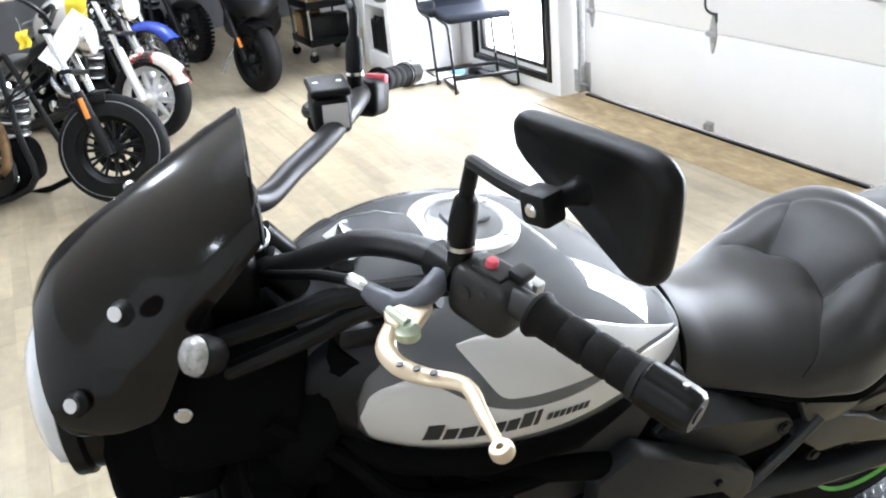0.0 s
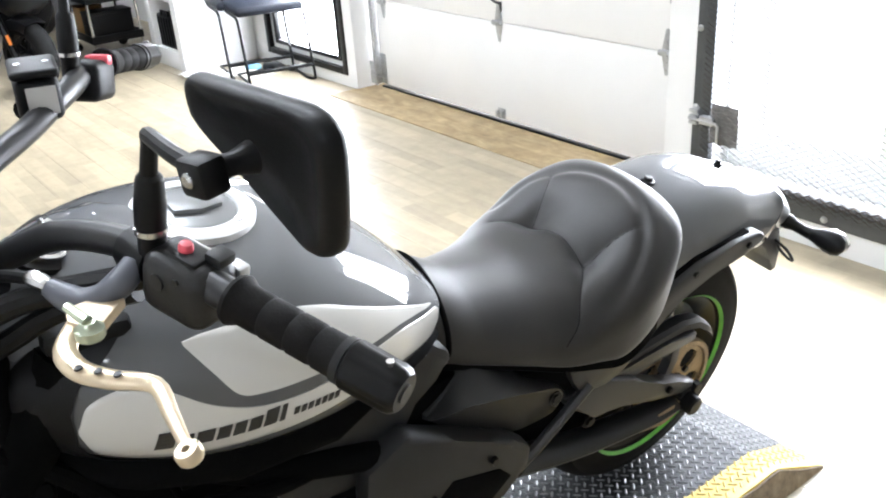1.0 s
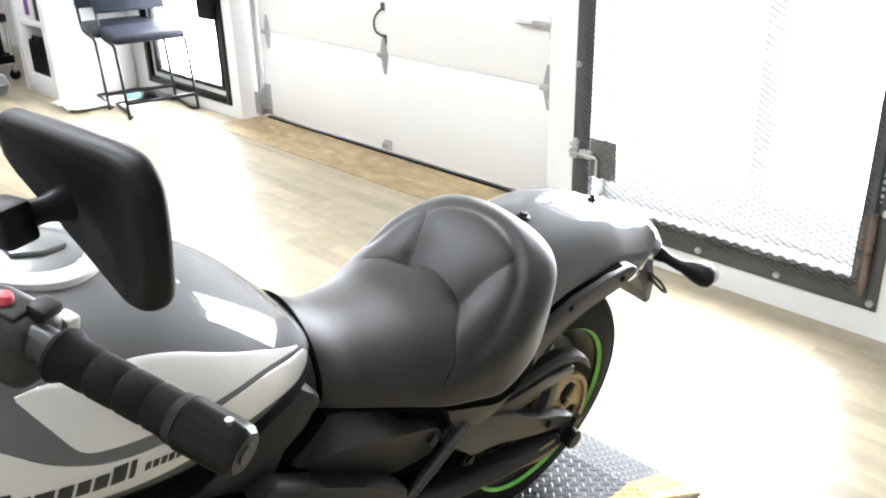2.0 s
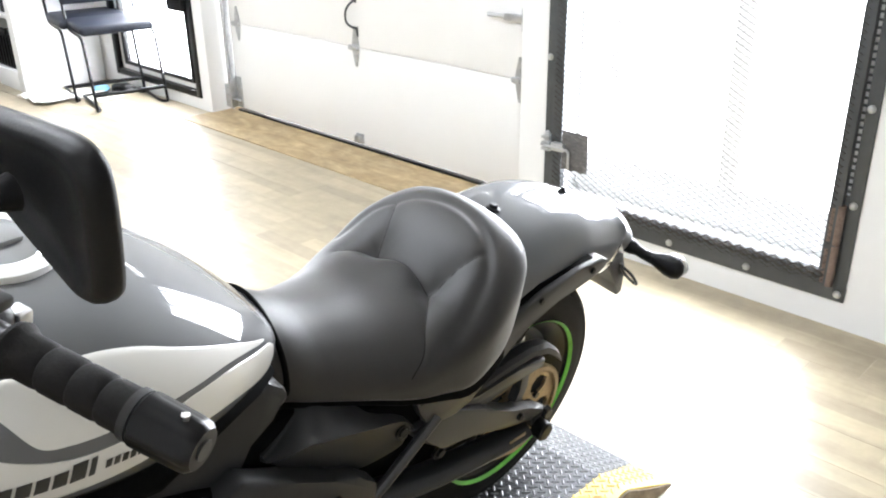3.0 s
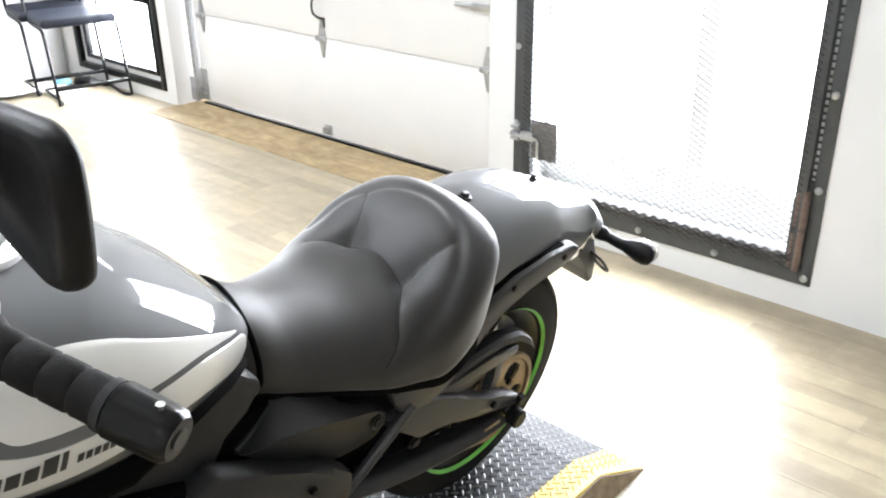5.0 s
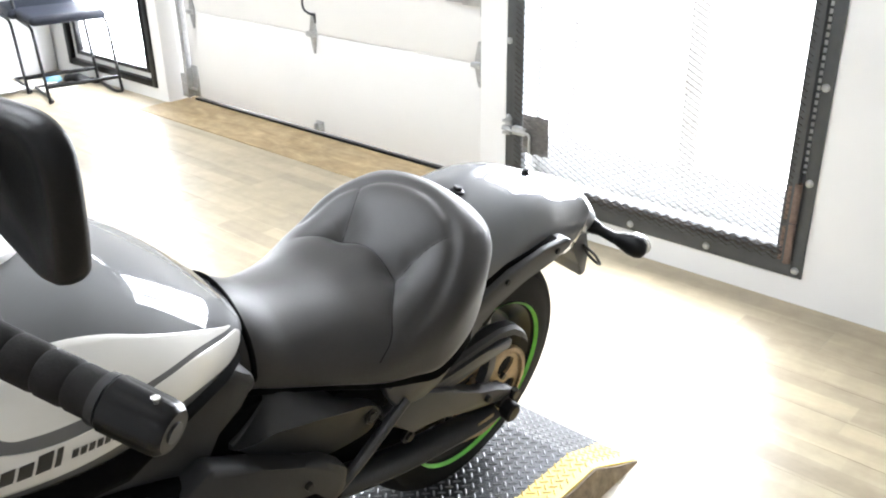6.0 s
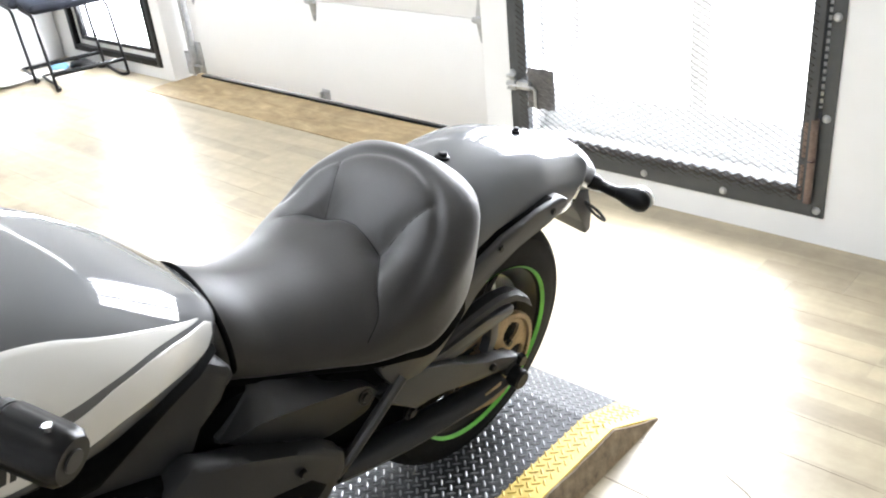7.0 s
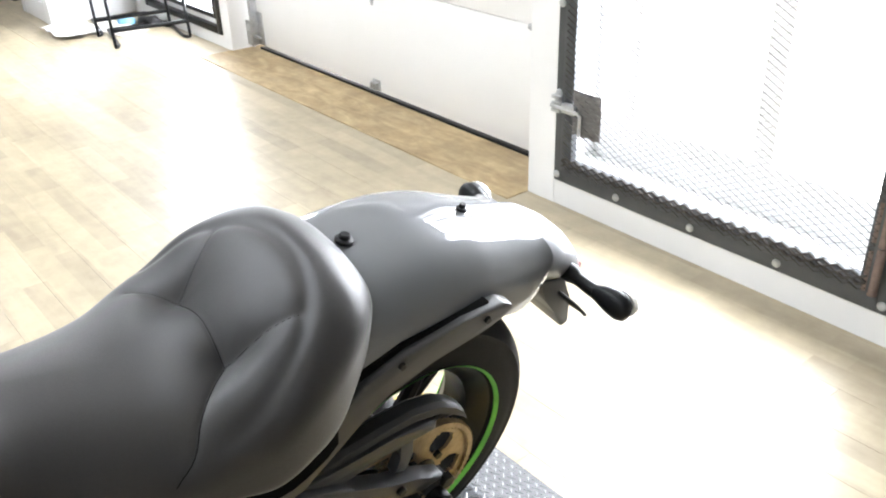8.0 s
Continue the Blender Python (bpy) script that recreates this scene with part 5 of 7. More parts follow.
# black trim under the tank, its dull black also painting the gap's shade, and the side covers
for sg in (1, -1):
    sec = []
    for y0, z0, w0 in ((-1.255, 0.835, 0.030), (-1.20, 0.795, 0.038), (-1.15, 0.772, 0.042), (-1.05, 0.760, 0.046), (-0.92, 0.762, 0.046), (-0.86, 0.780, 0.026), (-0.80, 0.778, 0.020), (-0.75, 0.765, 0.018), (-0.70, 0.752, 0.016)):
        xo = tank_x(y0, z0 + 0.035) + 0.005
        sec.append([(sg * (xo - 0.06 + 0.06 * math.cos(t)), y0, z0 + w0 * math.sin(t)) for t in [2 * math.pi * k / 14 for k in range(14)]])
    part("tank_trim", loft(sec), M_PIT, bike, "dull black plastic trim and painted gap shade below the tank", smooth=60)
    top_l = [(-0.722, 0.122, 0.610), (-0.705, 0.120, 0.619), (-0.680, 0.116, 0.637), (-0.640, 0.107, 0.658), (-0.626, 0.104, 0.658), (-0.602, 0.104, 0.647), (-0.533, 0.106, 0.601), (-0.458, 0.110, 0.555), (-0.432, 0.116, 0.535), (-0.422, 0.121, 0.518), (-0.416, 0.126, 0.500)]
    crease = [(-0.722, 0.129, 0.606), (-0.705, 0.146, 0.620), (-0.674, 0.158, 0.632), (-0.640, 0.164, 0.628), (-0.594, 0.167, 0.617), (-0.540, 0.165, 0.596), (-0.492, 0.160, 0.575), (-0.456, 0.151, 0.547), (-0.432, 0.141, 0.515), (-0.416, 0.132, 0.494)]
    low_l = [(-0.722, 0.114, 0.598), (-0.705, 0.116, 0.584), (-0.686, 0.122, 0.568), (-0.651, 0.126, 0.543), (-0.590, 0.128, 0.502), (-0.539, 0.128, 0.474), (-0.484, 0.126, 0.462), (-0.435, 0.124, 0.460), (-0.422, 0.122, 0.468), (-0.416, 0.120, 0.482)]
    sec = []
    for k in range(41):
        y0 = -0.722 + 0.306 * k / 40
        (xt, zt), (xm, zm), (xl, zl) = lerp_table(top_l, y0), lerp_table(crease, y0), lerp_table(low_l, y0)
        row = [(0.080, zt), (xt - 0.004, zt), (xt, zt - 0.002)]
        row += [(xt + (xm - xt) * u + 0.003 * math.sin(math.pi * u), zt + (zm - zt) * u) for u in (0.2, 0.45, 0.7, 0.93)]
        row += [(xm, zm)]
        row += [(xm + (xl - xm) * u, zm + (zl - zm) * u) for u in (0.07, 0.5, 0.9)]
        row += [(xl, zl), (xl - 0.006, zl - 0.002), (0.080, zl)]
        sec.append([(sg * x0, y0, z0) for x0, z0 in row])
    sc = part("side_cover", loft(sec), M_COVER, bike, "matt dark grey side cover", smooth=20)
    part("cover_bolt", lathe([(0.014, 0), (0.014, 0.003), (0.009, 0.003), (0.008, 0.006), (0.002, 0.006)], 18, Matrix.Translation((sg * 0.153, -0.470, 0.536)) @ pose(0, 0, 0, 0, sg * 82)), M_SATIN, sc)
    # upper fairing piece that joins tank and cover
    bm = side_plate([(-1.02, 0.735), (-0.93, 0.765), (-0.847, 0.778), (-0.78, 0.772), (-0.722, 0.760), (-0.696, 0.738), (-0.684, 0.714), (-0.718, 0.692), (-0.754, 0.664), (-0.785, 0.630), (-0.81, 0.56), (-0.86, 0.545), (-0.95, 0.56), (-1.0, 0.64)], sg * 0.060, sg * 0.134, 0.014)
    part("frame_cover", bm, M_COVER, bike, "dark grey frame cover")

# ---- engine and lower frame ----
# added boxes whose black stands for the depth between seat and covers
part("under_seat_tray", box(-0.112, 0.112, -0.80, -0.36, 0.50, 0.655, 0.02), M_PIT, bike, "dull black filler for the shaded gaps under the seat")
part("under_seat_tray", box(-0.135, 0.135, -0.58, -0.38, 0.50, 0.605, 0.02), M_PIT, bike, "dull black filler for the shaded gaps under the seat")
# plain dull black plates added to fill the dark area ahead of the tank
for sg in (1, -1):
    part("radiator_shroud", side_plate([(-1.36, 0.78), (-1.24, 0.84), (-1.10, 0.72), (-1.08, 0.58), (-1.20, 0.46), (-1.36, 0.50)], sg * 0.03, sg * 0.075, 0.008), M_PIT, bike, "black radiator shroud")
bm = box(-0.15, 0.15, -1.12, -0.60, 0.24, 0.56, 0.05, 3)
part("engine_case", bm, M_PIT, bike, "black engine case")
bm = side_plate([(-0.86, 0.61), (-0.79, 0.650), (-0.704, 0.590), (-0.625, 0.540), (-0.568, 0.512), (-0.525, 0.470), (-0.525, 0.42), (-0.58, 0.385), (-0.66, 0.35), (-0.78, 0.36), (-0.86, 0.46)], 0.13, 0.172, 0.014)
sp = part("sprocket_cover", bm, M_COVER, bike, "matt black front sprocket cover")
for y0, z0 in ((-0.74, 0.485), (-0.62, 0.50), (-0.66, 0.40)):
    part("cover_bolt", disc((0.174, y0, z0), (1, 0, 0), 0.008, 0.008, 6, 0.001), M_SATIN, sp)
# the recess is a dull black plate, its shade put in as colour
part("cover_slot", side_plate([(-0.76, 0.44), (-0.70, 0.50), (-0.60, 0.465), (-0.57, 0.43), (-0.62, 0.385), (-0.70, 0.39)], 0.166, 0.174, 0.003), M_PIT, sp)
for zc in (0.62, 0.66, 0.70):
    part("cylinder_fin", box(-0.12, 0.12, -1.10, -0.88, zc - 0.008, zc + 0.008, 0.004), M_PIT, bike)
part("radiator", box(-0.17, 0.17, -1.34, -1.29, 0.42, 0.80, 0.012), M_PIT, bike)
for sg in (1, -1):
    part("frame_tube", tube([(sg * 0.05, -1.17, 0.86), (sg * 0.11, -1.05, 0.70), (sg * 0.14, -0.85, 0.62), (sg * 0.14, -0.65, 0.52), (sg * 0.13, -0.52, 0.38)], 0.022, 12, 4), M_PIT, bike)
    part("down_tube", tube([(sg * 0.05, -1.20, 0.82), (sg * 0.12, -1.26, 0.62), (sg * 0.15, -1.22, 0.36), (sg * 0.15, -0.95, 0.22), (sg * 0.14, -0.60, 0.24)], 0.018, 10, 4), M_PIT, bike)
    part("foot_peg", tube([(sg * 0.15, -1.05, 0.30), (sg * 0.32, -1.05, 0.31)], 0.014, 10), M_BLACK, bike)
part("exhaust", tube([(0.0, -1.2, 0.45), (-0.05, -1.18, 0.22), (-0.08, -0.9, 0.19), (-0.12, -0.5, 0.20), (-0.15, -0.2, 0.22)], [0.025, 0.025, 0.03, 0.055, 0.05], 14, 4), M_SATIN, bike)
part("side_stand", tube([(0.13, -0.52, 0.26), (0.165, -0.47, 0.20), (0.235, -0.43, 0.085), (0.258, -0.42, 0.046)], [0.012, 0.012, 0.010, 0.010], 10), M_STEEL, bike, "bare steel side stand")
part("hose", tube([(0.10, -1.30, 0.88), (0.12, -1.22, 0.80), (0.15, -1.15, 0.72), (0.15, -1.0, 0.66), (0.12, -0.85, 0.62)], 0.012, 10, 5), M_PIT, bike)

# ---- front end, turned a little to the right ----
S = STEER
def fpart(name, bm, mt, parent=None, label="", smooth=35):
    return part(name, bm, mt, parent or bike, label, smooth, m=S)


for sg in (1, -1):
    top = Vector((sg * 0.105, -1.135, 0.985))
    low = Vector((sg * 0.105, -1.535, 0.32))
    fpart("fork_leg", tube([low, low.lerp(top, 0.45), low.lerp(top, 0.452), top], [0.028, 0.028, 0.0205, 0.0205], 14), M_SATIN, label="black fork leg")
    if sg < 0:
        half = [(0.008, -1.290, 1.084), (-0.020, -1.262, 1.076), (-0.045, -1.238, 1.066), (-0.10, -1.197, 1.075), (-0.15, -1.153, 1.086), (-0.19, -1.120, 1.098), (-0.240, -1.090, 1.104), (-0.300, -1.065, 1.104), (-0.360, -1.028, 1.093), (-0.470, -0.958, 1.066)]
        fpart("handlebar_half", tube(half, 0.0150, 14, 4), M_BAR, label="satin grey-black handlebar")
    else:
        fpart("handlebar_half", tube([(sg * 0.0, -1.262, 1.012), (sg * 0.03, -1.258, 1.013), (sg * 0.060, -1.228, 1.026), (sg * 0.095, -1.192, 1.052), (sg * 0.140, -1.156, 1.083), (sg * 0.190, -1.120, 1.098), (sg * 0.240, -1.090, 1.104), (sg * 0.300, -1.065, 1.104), (sg * 0.360, -1.028, 1.093), (sg * 0.470, -0.958, 1.066)], 0.0145, 14, 4), M_BAR, label="satin grey-black handlebar")
    fpart("riser", tube([(sg * 0.035, -1.200, 0.955), (sg * 0.035, -1.255, 1.025)], 0.021, 12), M_SATIN)
    fpart("fork_cover", tube([low.lerp(top, 0.62), low.lerp(top, 0.92)], 0.034, 16), M_PIT)
fpart("bar_clamp", box(-0.036, 0.036, -1.300, -1.248, 0.985, 1.098, 0.010), M_BLACK)
fpart("triple_clamp", box(-0.135, 0.135, -1.19, -1.10, 0.945, 0.975, 0.012), M_SATIN)
fpart("lower_clamp", box(-0.135, 0.135, -1.31, -1.21, 0.76, 0.80, 0.012), M_PIT)

GA, GB = Vector((0.345, -1.038, 1.097)), Vector((0.476, -0.952, 1.064))
for sg in (1, -1):
    a, b = GA.copy(), GB.copy()
    a.x, b.x = sg * a.x, sg * b.x
    d = (b - a).normalized()
    bm = bmesh.new()
    steps = [0.0, 0.004, 0.012, 0.030, 0.033, 0.036, 0.056, 0.059, 0.062, 0.080, 0.083, 0.086, 0.106]
    rads = [0.021, 0.022, 0.0175, 0.0175, 0.0160, 0.0175, 0.0175, 0.0160, 0.0175, 0.0175, 0.0160, 0.0175, 0.0175]
    tube([a + d * s * 1.0 for s in steps], rads, 20, bm=bm)
    g = fpart("grip", bm, M_GRIP, label="worn black rubber grip")
    fpart("grip_ring", tube([a + d * 0.104, a + d * 0.1105], 0.0195, 20), M_GREYPL, g, "grey collar")
    u = d.cross(Vector((0, 0, 1))).normalized()
    v = d.cross(u)
    sec = []
    for s0, r0, cutin in ((0.1105, 0.0185, 0.0), (0.113, 0.0205, 0.0), (0.120, 0.0205, 0.07), (0.150, 0.0200, 0.09), (0.156, 0.0190, 0.05), (0.160, 0.0155, 0.0)):
        sec.append([a + d * s0 + r0 * (1 - cutin * (k % 4 in (1, 2))) * (math.cos(2 * math.pi * k / 32) * u + math.sin(2 * math.pi * k / 32) * v) for k in range(32)])
    e = fpart("bar_end", loft(sec), M_SATIN, g, "satin black fluted bar end weight")
    fpart("end_screw", tube([a + d * 0.159, a + d * 0.1615], 0.008, 12), M_INK, e)
    side = d.cross(Vector((0, 0, 1))).normalized()
    fpart("end_pin", tube([a + d * 0.148 + Vector((0, 0, 0.019)), a + d * 0.148 + Vector((0, 0, 0.0225))], 0.0033, 10), M_STEEL, e)

# left switch block
M_SWITCH = material("charcoal_switch_plastic", (0.016, 0.0155, 0.015), 0.42, spec=0.35, var=0.2, bump=0.25, grain=400)
LM = Matrix.Translation((0.300, -1.062, 1.100)) @ (GB - GA).to_track_quat("X", "Z").to_matrix().to_4x4()
bm = box(-0.036, 0.034, -0.026, 0.026, -0.036, 0.022, 0.016, 4)
sw = part("switch_block", bm, M_SWITCH, bike, "black left switch block", m=S @ LM)
part("button_base", box(-0.018, 0.016, -0.014, 0.012, 0.019, 0.0255, 0.003), M_SWITCH, sw, m=S @ LM)
part("red_button", lathe([(0.0062, 0.0), (0.0062, 0.004), (0.005, 0.0065), (0.002, 0.0072)], 16, Matrix.Translation((-0.004, -0.002, 0.0255))), M_RED, sw, "red button", m=S @ LM)
part("toggle", box(0.012, 0.030, 0.0, 0.020, 0.020, 0.030, 0.003), M_GREYPL, sw, m=S @ LM)
part("toggle", box(0.018, 0.034, 0.020, 0.034, -0.006, 0.012, 0.003), M_GALV, sw, m=S @ LM)
# screw holes are flat black discs, no depth, only painted dark
part("screw_hole", disc((-0.012, -0.0255, 0.002), (0, -1, 0), 0.0075, 0.002, 14), M_INK, sw, m=S @ LM)
part("screw_hole", disc((0.008, -0.0255, 0.012), (0, -1, 0), 0.003, 0.002, 10), M_INK, sw, m=S @ LM)

# clutch perch and lever
bm = tube([(0.235, -1.094, 1.102), (0.275, -1.080, 1.102)], 0.021, 16)
fpart("clutch_clamp", bm, M_SATIN, label="black clutch clamp")
bm = prism([(0.270, -1.118), (0.286, -1.114), (0.312, -1.134), (0.314, -1.148), (0.300, -1.160), (0.284, -1.160)], 0, 0.010, 0.002)
for v in bm.verts:
    v.co = Vector((v.co.x, v.co.z, 1.079 + v.co.y - 0.10 * (v.co.x - 0.27)))
fpart("perch_arm", bm, M_GOLD, label="champagne gold perch arm")
LEV = [(0.290, -1.150, 1.080), (0.318, -1.166, 1.072), (0.343, -1.160, 1.067), (0.362, -1.140, 1.064), (0.380, -1.112, 1.062), (0.412, -1.108, 1.058), (0.438, -1.106, 1.055), (0.450, -1.105, 1.054)]
bm = tube(LEV, [0.008, 0.0095, 0.0095, 0.0085, 0.0072, 0.0060, 0.0050, 0.0050], 12, 4, flat=0.7)
lv = fpart("clutch_lever", bm, M_GOLD, label="champagne gold clutch lever")
fpart("lever_tip", lathe([(0.0032, -0.0055), (0.0085, -0.0055), (0.0100, -0.003), (0.0100, 0.003), (0.0085, 0.0055), (0.0032, 0.0055)], 20, Matrix.Translation((0.456, -1.105, 1.053)) @ pose(0, 0, 0, 20), close=True), M_GOLD, lv)
# the dark inside the tip and lever holes is painted with black discs
fpart("tip_hole", disc((0.456, -1.105, 1.050), (0, -0.34, 0.94), 0.0032, 0.003, 12), M_INK, lv)
for k in range(3):
    p = Vector((0.349 + 0.009 * k, -1.1600 + 0.0125 * k, 1.0722 - 0.0010 * k))
    fpart("lever_hole", disc(p, (0, -0.1, 1), 0.0034, 0.0012, 10), M_INK, lv)
fpart("adjuster_wheel", lathe([(0.010, 0), (0.0115, 0.002), (0.0115, 0.009), (0.008, 0.011), (0.006, 0.015), (0.003, 0.015)], 20, Matrix.Translation((0.322, -1.146, 1.079))), M_GREENNUT, lv, "pale anodised adjuster wheel")
fpart("adjuster_arm", tube([(0.322, -1.146, 1.094), (0.300, -1.158, 1.098)], [0.005, 0.004], 8), M_GREENNUT, lv)
fpart("cable_adjuster", tube([(0.222, -1.180, 1.089), (0.228, -1.177, 1.090), (0.238, -1.171, 1.0905), (0.244, -1.167, 1.089)], [0.0062, 0.0075, 0.0075, 0.006], 10), M_STEEL)
fpart("clutch_cable", tube([(0.232, -1.175, 1.091), (0.195, -1.190, 1.078), (0.152, -1.205, 1.060), (0.083, -1.237, 1.028), (0.035, -1.267, 1.009), (-0.01, -1.30, 0.985)], 0.0058, 10, 6), M_BLACK, label="black clutch cable")
fpart("cable_boot", tube([(0.243, -1.167, 1.088), (0.250, -1.161, 1.084), (0.258, -1.153, 1.080), (0.267, -1.143, 1.079), (0.276, -1.128, 1.086), (0.276, -1.112, 1.097), (0.268, -1.100, 1.104)], [0.0085, 0.0105, 0.0125, 0.0125, 0.012, 0.012, 0.011], 12, 4), M_BOOT, label="grey rubber cable boot")
fpart("wire_loom", tube([(0.255, -1.085, 1.085), (0.201, -1.180, 1.058), (0.164, -1.228, 1.027), (0.139, -1.274, 1.002), (0.124, -1.312, 0.986), (0.09, -1.36, 0.95)], 0.0120, 10, 5), M_BLACK, label="black sheathed wire loom")
fpart("wire_loom", tube([(0.250, -1.10, 1.070), (0.205, -1.164, 1.042), (0.167, -1.212, 1.000), (0.143, -1.260, 0.969), (0.11, -1.32, 0.93)], 0.0110, 10, 5), M_BLACK, label="black sheathed wire loom")

# mirrors on both sides
def mirror(sg):
    def q(x, y, z):
        return (sg * x, y, z)
    stem = fpart("mirror_stem", tube([q(0.272, -1.086, 1.100), q(0.274, -1.083, 1.134), q(0.2745, -1.0828, 1.140), q(0.277, -1.0812, 1.158), q(0.281, -1.0790, 1.180), q(0.2818, -1.0787, 1.1845), q(0.282, -1.0785, 1.188), q(0.288, -1.075, 1.214)], [0.0115, 0.0118, 0.0128, 0.0132, 0.0115, 0.0105, 0.0072, 0.0068], 16), M_BLACK, label="black mirror stem")
    fpart("stem_ring", tube([q(0.274, -1.083, 1.134), q(0.2743, -1.0828, 1.139)], 0.0138, 16), M_STEEL, stem)
    fpart("mirror_arm", tube([q(0.287, -1.0755, 1.207), q(0.290, -1.075, 1.219), q(0.300, -1.0755, 1.224), q(0.36, -1.071, 1.232), q(0.420, -1.066, 1.243)], [0.0066] * 5, 10, 3), M_BLACK, stem)
    JM = Matrix.Translation(q(0.427, -1.064, 1.242)) @ pose(0, 0, 0, 4, -6 * sg, sg * 24)
    joint = part("ball_joint", box(-0.013, 0.013, -0.011, 0.011, -0.014, 0.012, 0.004), M_BLACK, stem, m=S @ JM)
    part("joint_screw", lathe([(0.0055, 0), (0.0055, 0.002), (0.004, 0.0035), (0.001, 0.0035)], 12, Matrix.Translation((0.001, -0.011, 0.0)) @ pose(0, 0, 0, 90)), M_STEEL, joint, m=S @ JM)
    part("joint_neck", tube([(0.0, 0.004, 0.0), (sg * 0.002, 0.022, -0.002), (sg * 0.004, 0.036, -0.003)], [0.0085, 0.008, 0.012], 12), M_BLACK, stem, m=S @ JM)
    # shell: a thin four-sided cup with a lip and a hollow back, its glass to the rider
    outline = [(-0.076, 0.012), (-0.078, 0.026), (-0.070, 0.036), (-0.050, 0.039), (0.02, 0.047), (0.060, 0.050), (0.078, 0.044), (0.083, 0.028), (0.077, -0.018), (0.070, -0.036), (0.056, -0.042), (0.038, -0.037), (-0.020, -0.013), (-0.062, 0.003)]
    fine = smooth_path([(a, 0, b) for a, b in outline + outline[:1]], 4)[:-1]
    MM = Matrix.Translation(q(0.402, -1.0125, 1.235)) @ pose(0, 0, 0, 4, 0, sg * 14) @ Matrix.Diagonal((sg * 1.13, 1, 1.09, 1))
    sec = []
    for f, y in ((0.965, 0.001), (1.0, 0.0), (1.02, -0.004), (1.015, -0.010), (0.985, -0.0145), (0.93, -0.017), (0.86, -0.0165), (0.74, -0.0135), (0.55, -0.0105), (0.25, -0.0085)):
        sec.append([(p.x * f + 0.010 * (1 - f), y, p.z * f) for p in fine])
    part("mirror_shell", loft(sec), M_BLACK, bike, "black plastic mirror shell", smooth=60, m=S @ MM)
    sec = [[(p.x * 0.95, 0.0025, p.z * 0.95) for p in fine], [(p.x * 0.95, 0.0010, p.z * 0.95) for p in fine]]
    part("mirror_glass", loft(sec), M_MIRROR, bike, "mirror glass", smooth=0, m=S @ MM)


mirror(1)
mirror(-1)

# right controls: switch, brake reservoir, lever
RM = Matrix.Translation((-0.300, -1.062, 1.100)) @ Vector((-(GB - GA).x, (GB - GA).y, (GB - GA).z)).to_track_quat("X", "Z").to_matrix().to_4x4()
rs = part("right_switch_block", box(-0.030, 0.028, -0.026, 0.022, -0.036, 0.018, 0.011, 3), M_BLACK, bike, "black right switch block", m=S @ RM)
part("red_switch", box(0.004, 0.020, -0.026, 0.008, 0.010, 0.024, 0.004), M_RED, rs, "red stop switch", m=S @ RM)
rb = fpart("brake_reservoir", box(-0.238, -0.170, -1.158, -1.106, 1.084, 1.138, 0.011, 3), M_BLACK, label="black brake fluid reservoir")
fpart("reservoir_lid", box(-0.240, -0.168, -1.160, -1.104, 1.1385, 1.150, 0.0055, 3), M_BLACK, rb)
fpart("sight_glass", box(-0.1705, -0.1665, -1.146, -1.112, 1.096, 1.130, 0.001), M_LENSWHITE, rb, "pale sight glass")
for ys in (-1.148, -1.116):
    fpart("lid_screw", disc((-0.204, ys, 1.1495), (0, 0, 1), 0.004, 0.0015, 10), M_GALV, rb)
fpart("master_cylinder", tube([(-0.215, -1.150, 1.090), (-0.30, -1.125, 1.080)], 0.014, 12), M_BLACK)
fpart("brake_lever", tube([(-0.290, -1.135, 1.075), (-0.34, -1.150, 1.064), (-0.40, -1.140, 1.055), (-0.455, -1.105, 1.050)], [0.011, 0.009, 0.007, 0.007], 10, 4), M_SATIN)

# fly screen
WS = [  # down the screen from its upper rear edge: y, z, half width, drop of the side edge (dy, dz)
    (-1.257, 1.188, 0.138, -0.003, -0.090),
    (-1.308, 1.160, 0.150, 0.013, -0.094),
    (-1.355, 1.132, 0.154, 0.014, -0.114),
    (-1.398, 1.106, 0.155, 0.028, -0.144),
    (-1.444, 1.078, 0.155, 0.054, -0.151),
    (-1.485, 1.046, 0.155, 0.075, -0.128),
    (-1.514, 1.006, 0.152, 0.080, -0.094),
    (-1.529, 0.962, 0.146, 0.071, -0.052),
    (-1.533, 0.925, 0.136, 0.058, -0.020),
]
WS_ROWS = [(i, *r) for i, r in enumerate(WS)]
sec = []
for k in range(41):
    row = []
    for a in range(41):
        t = -1 + 2 * a / 40
        c = abs(t)
        # the lower edge is cut away in an arch over the headlight
        u = k / 40 * (5.7 + 2.3 * max(0.0, (c - 0.28) / 0.72) ** 1.5)
        y0, z0, w0, dy, dz = lerp_table(WS_ROWS, u)
        row.append(Vector((w0 * math.copysign(math.sin(c * math.pi / 2), t), y0 + dy * c ** 2.4, z0 + dz * (1 - math.cos(c * math.pi / 2)))))
    sec.append(row + [p + Vector((0, 0.004, -0.003)) for p in reversed(row)])
ws = fpart("fly_screen", loft(sec), M_SMOKE, label="dark smoked fly screen", smooth=60)
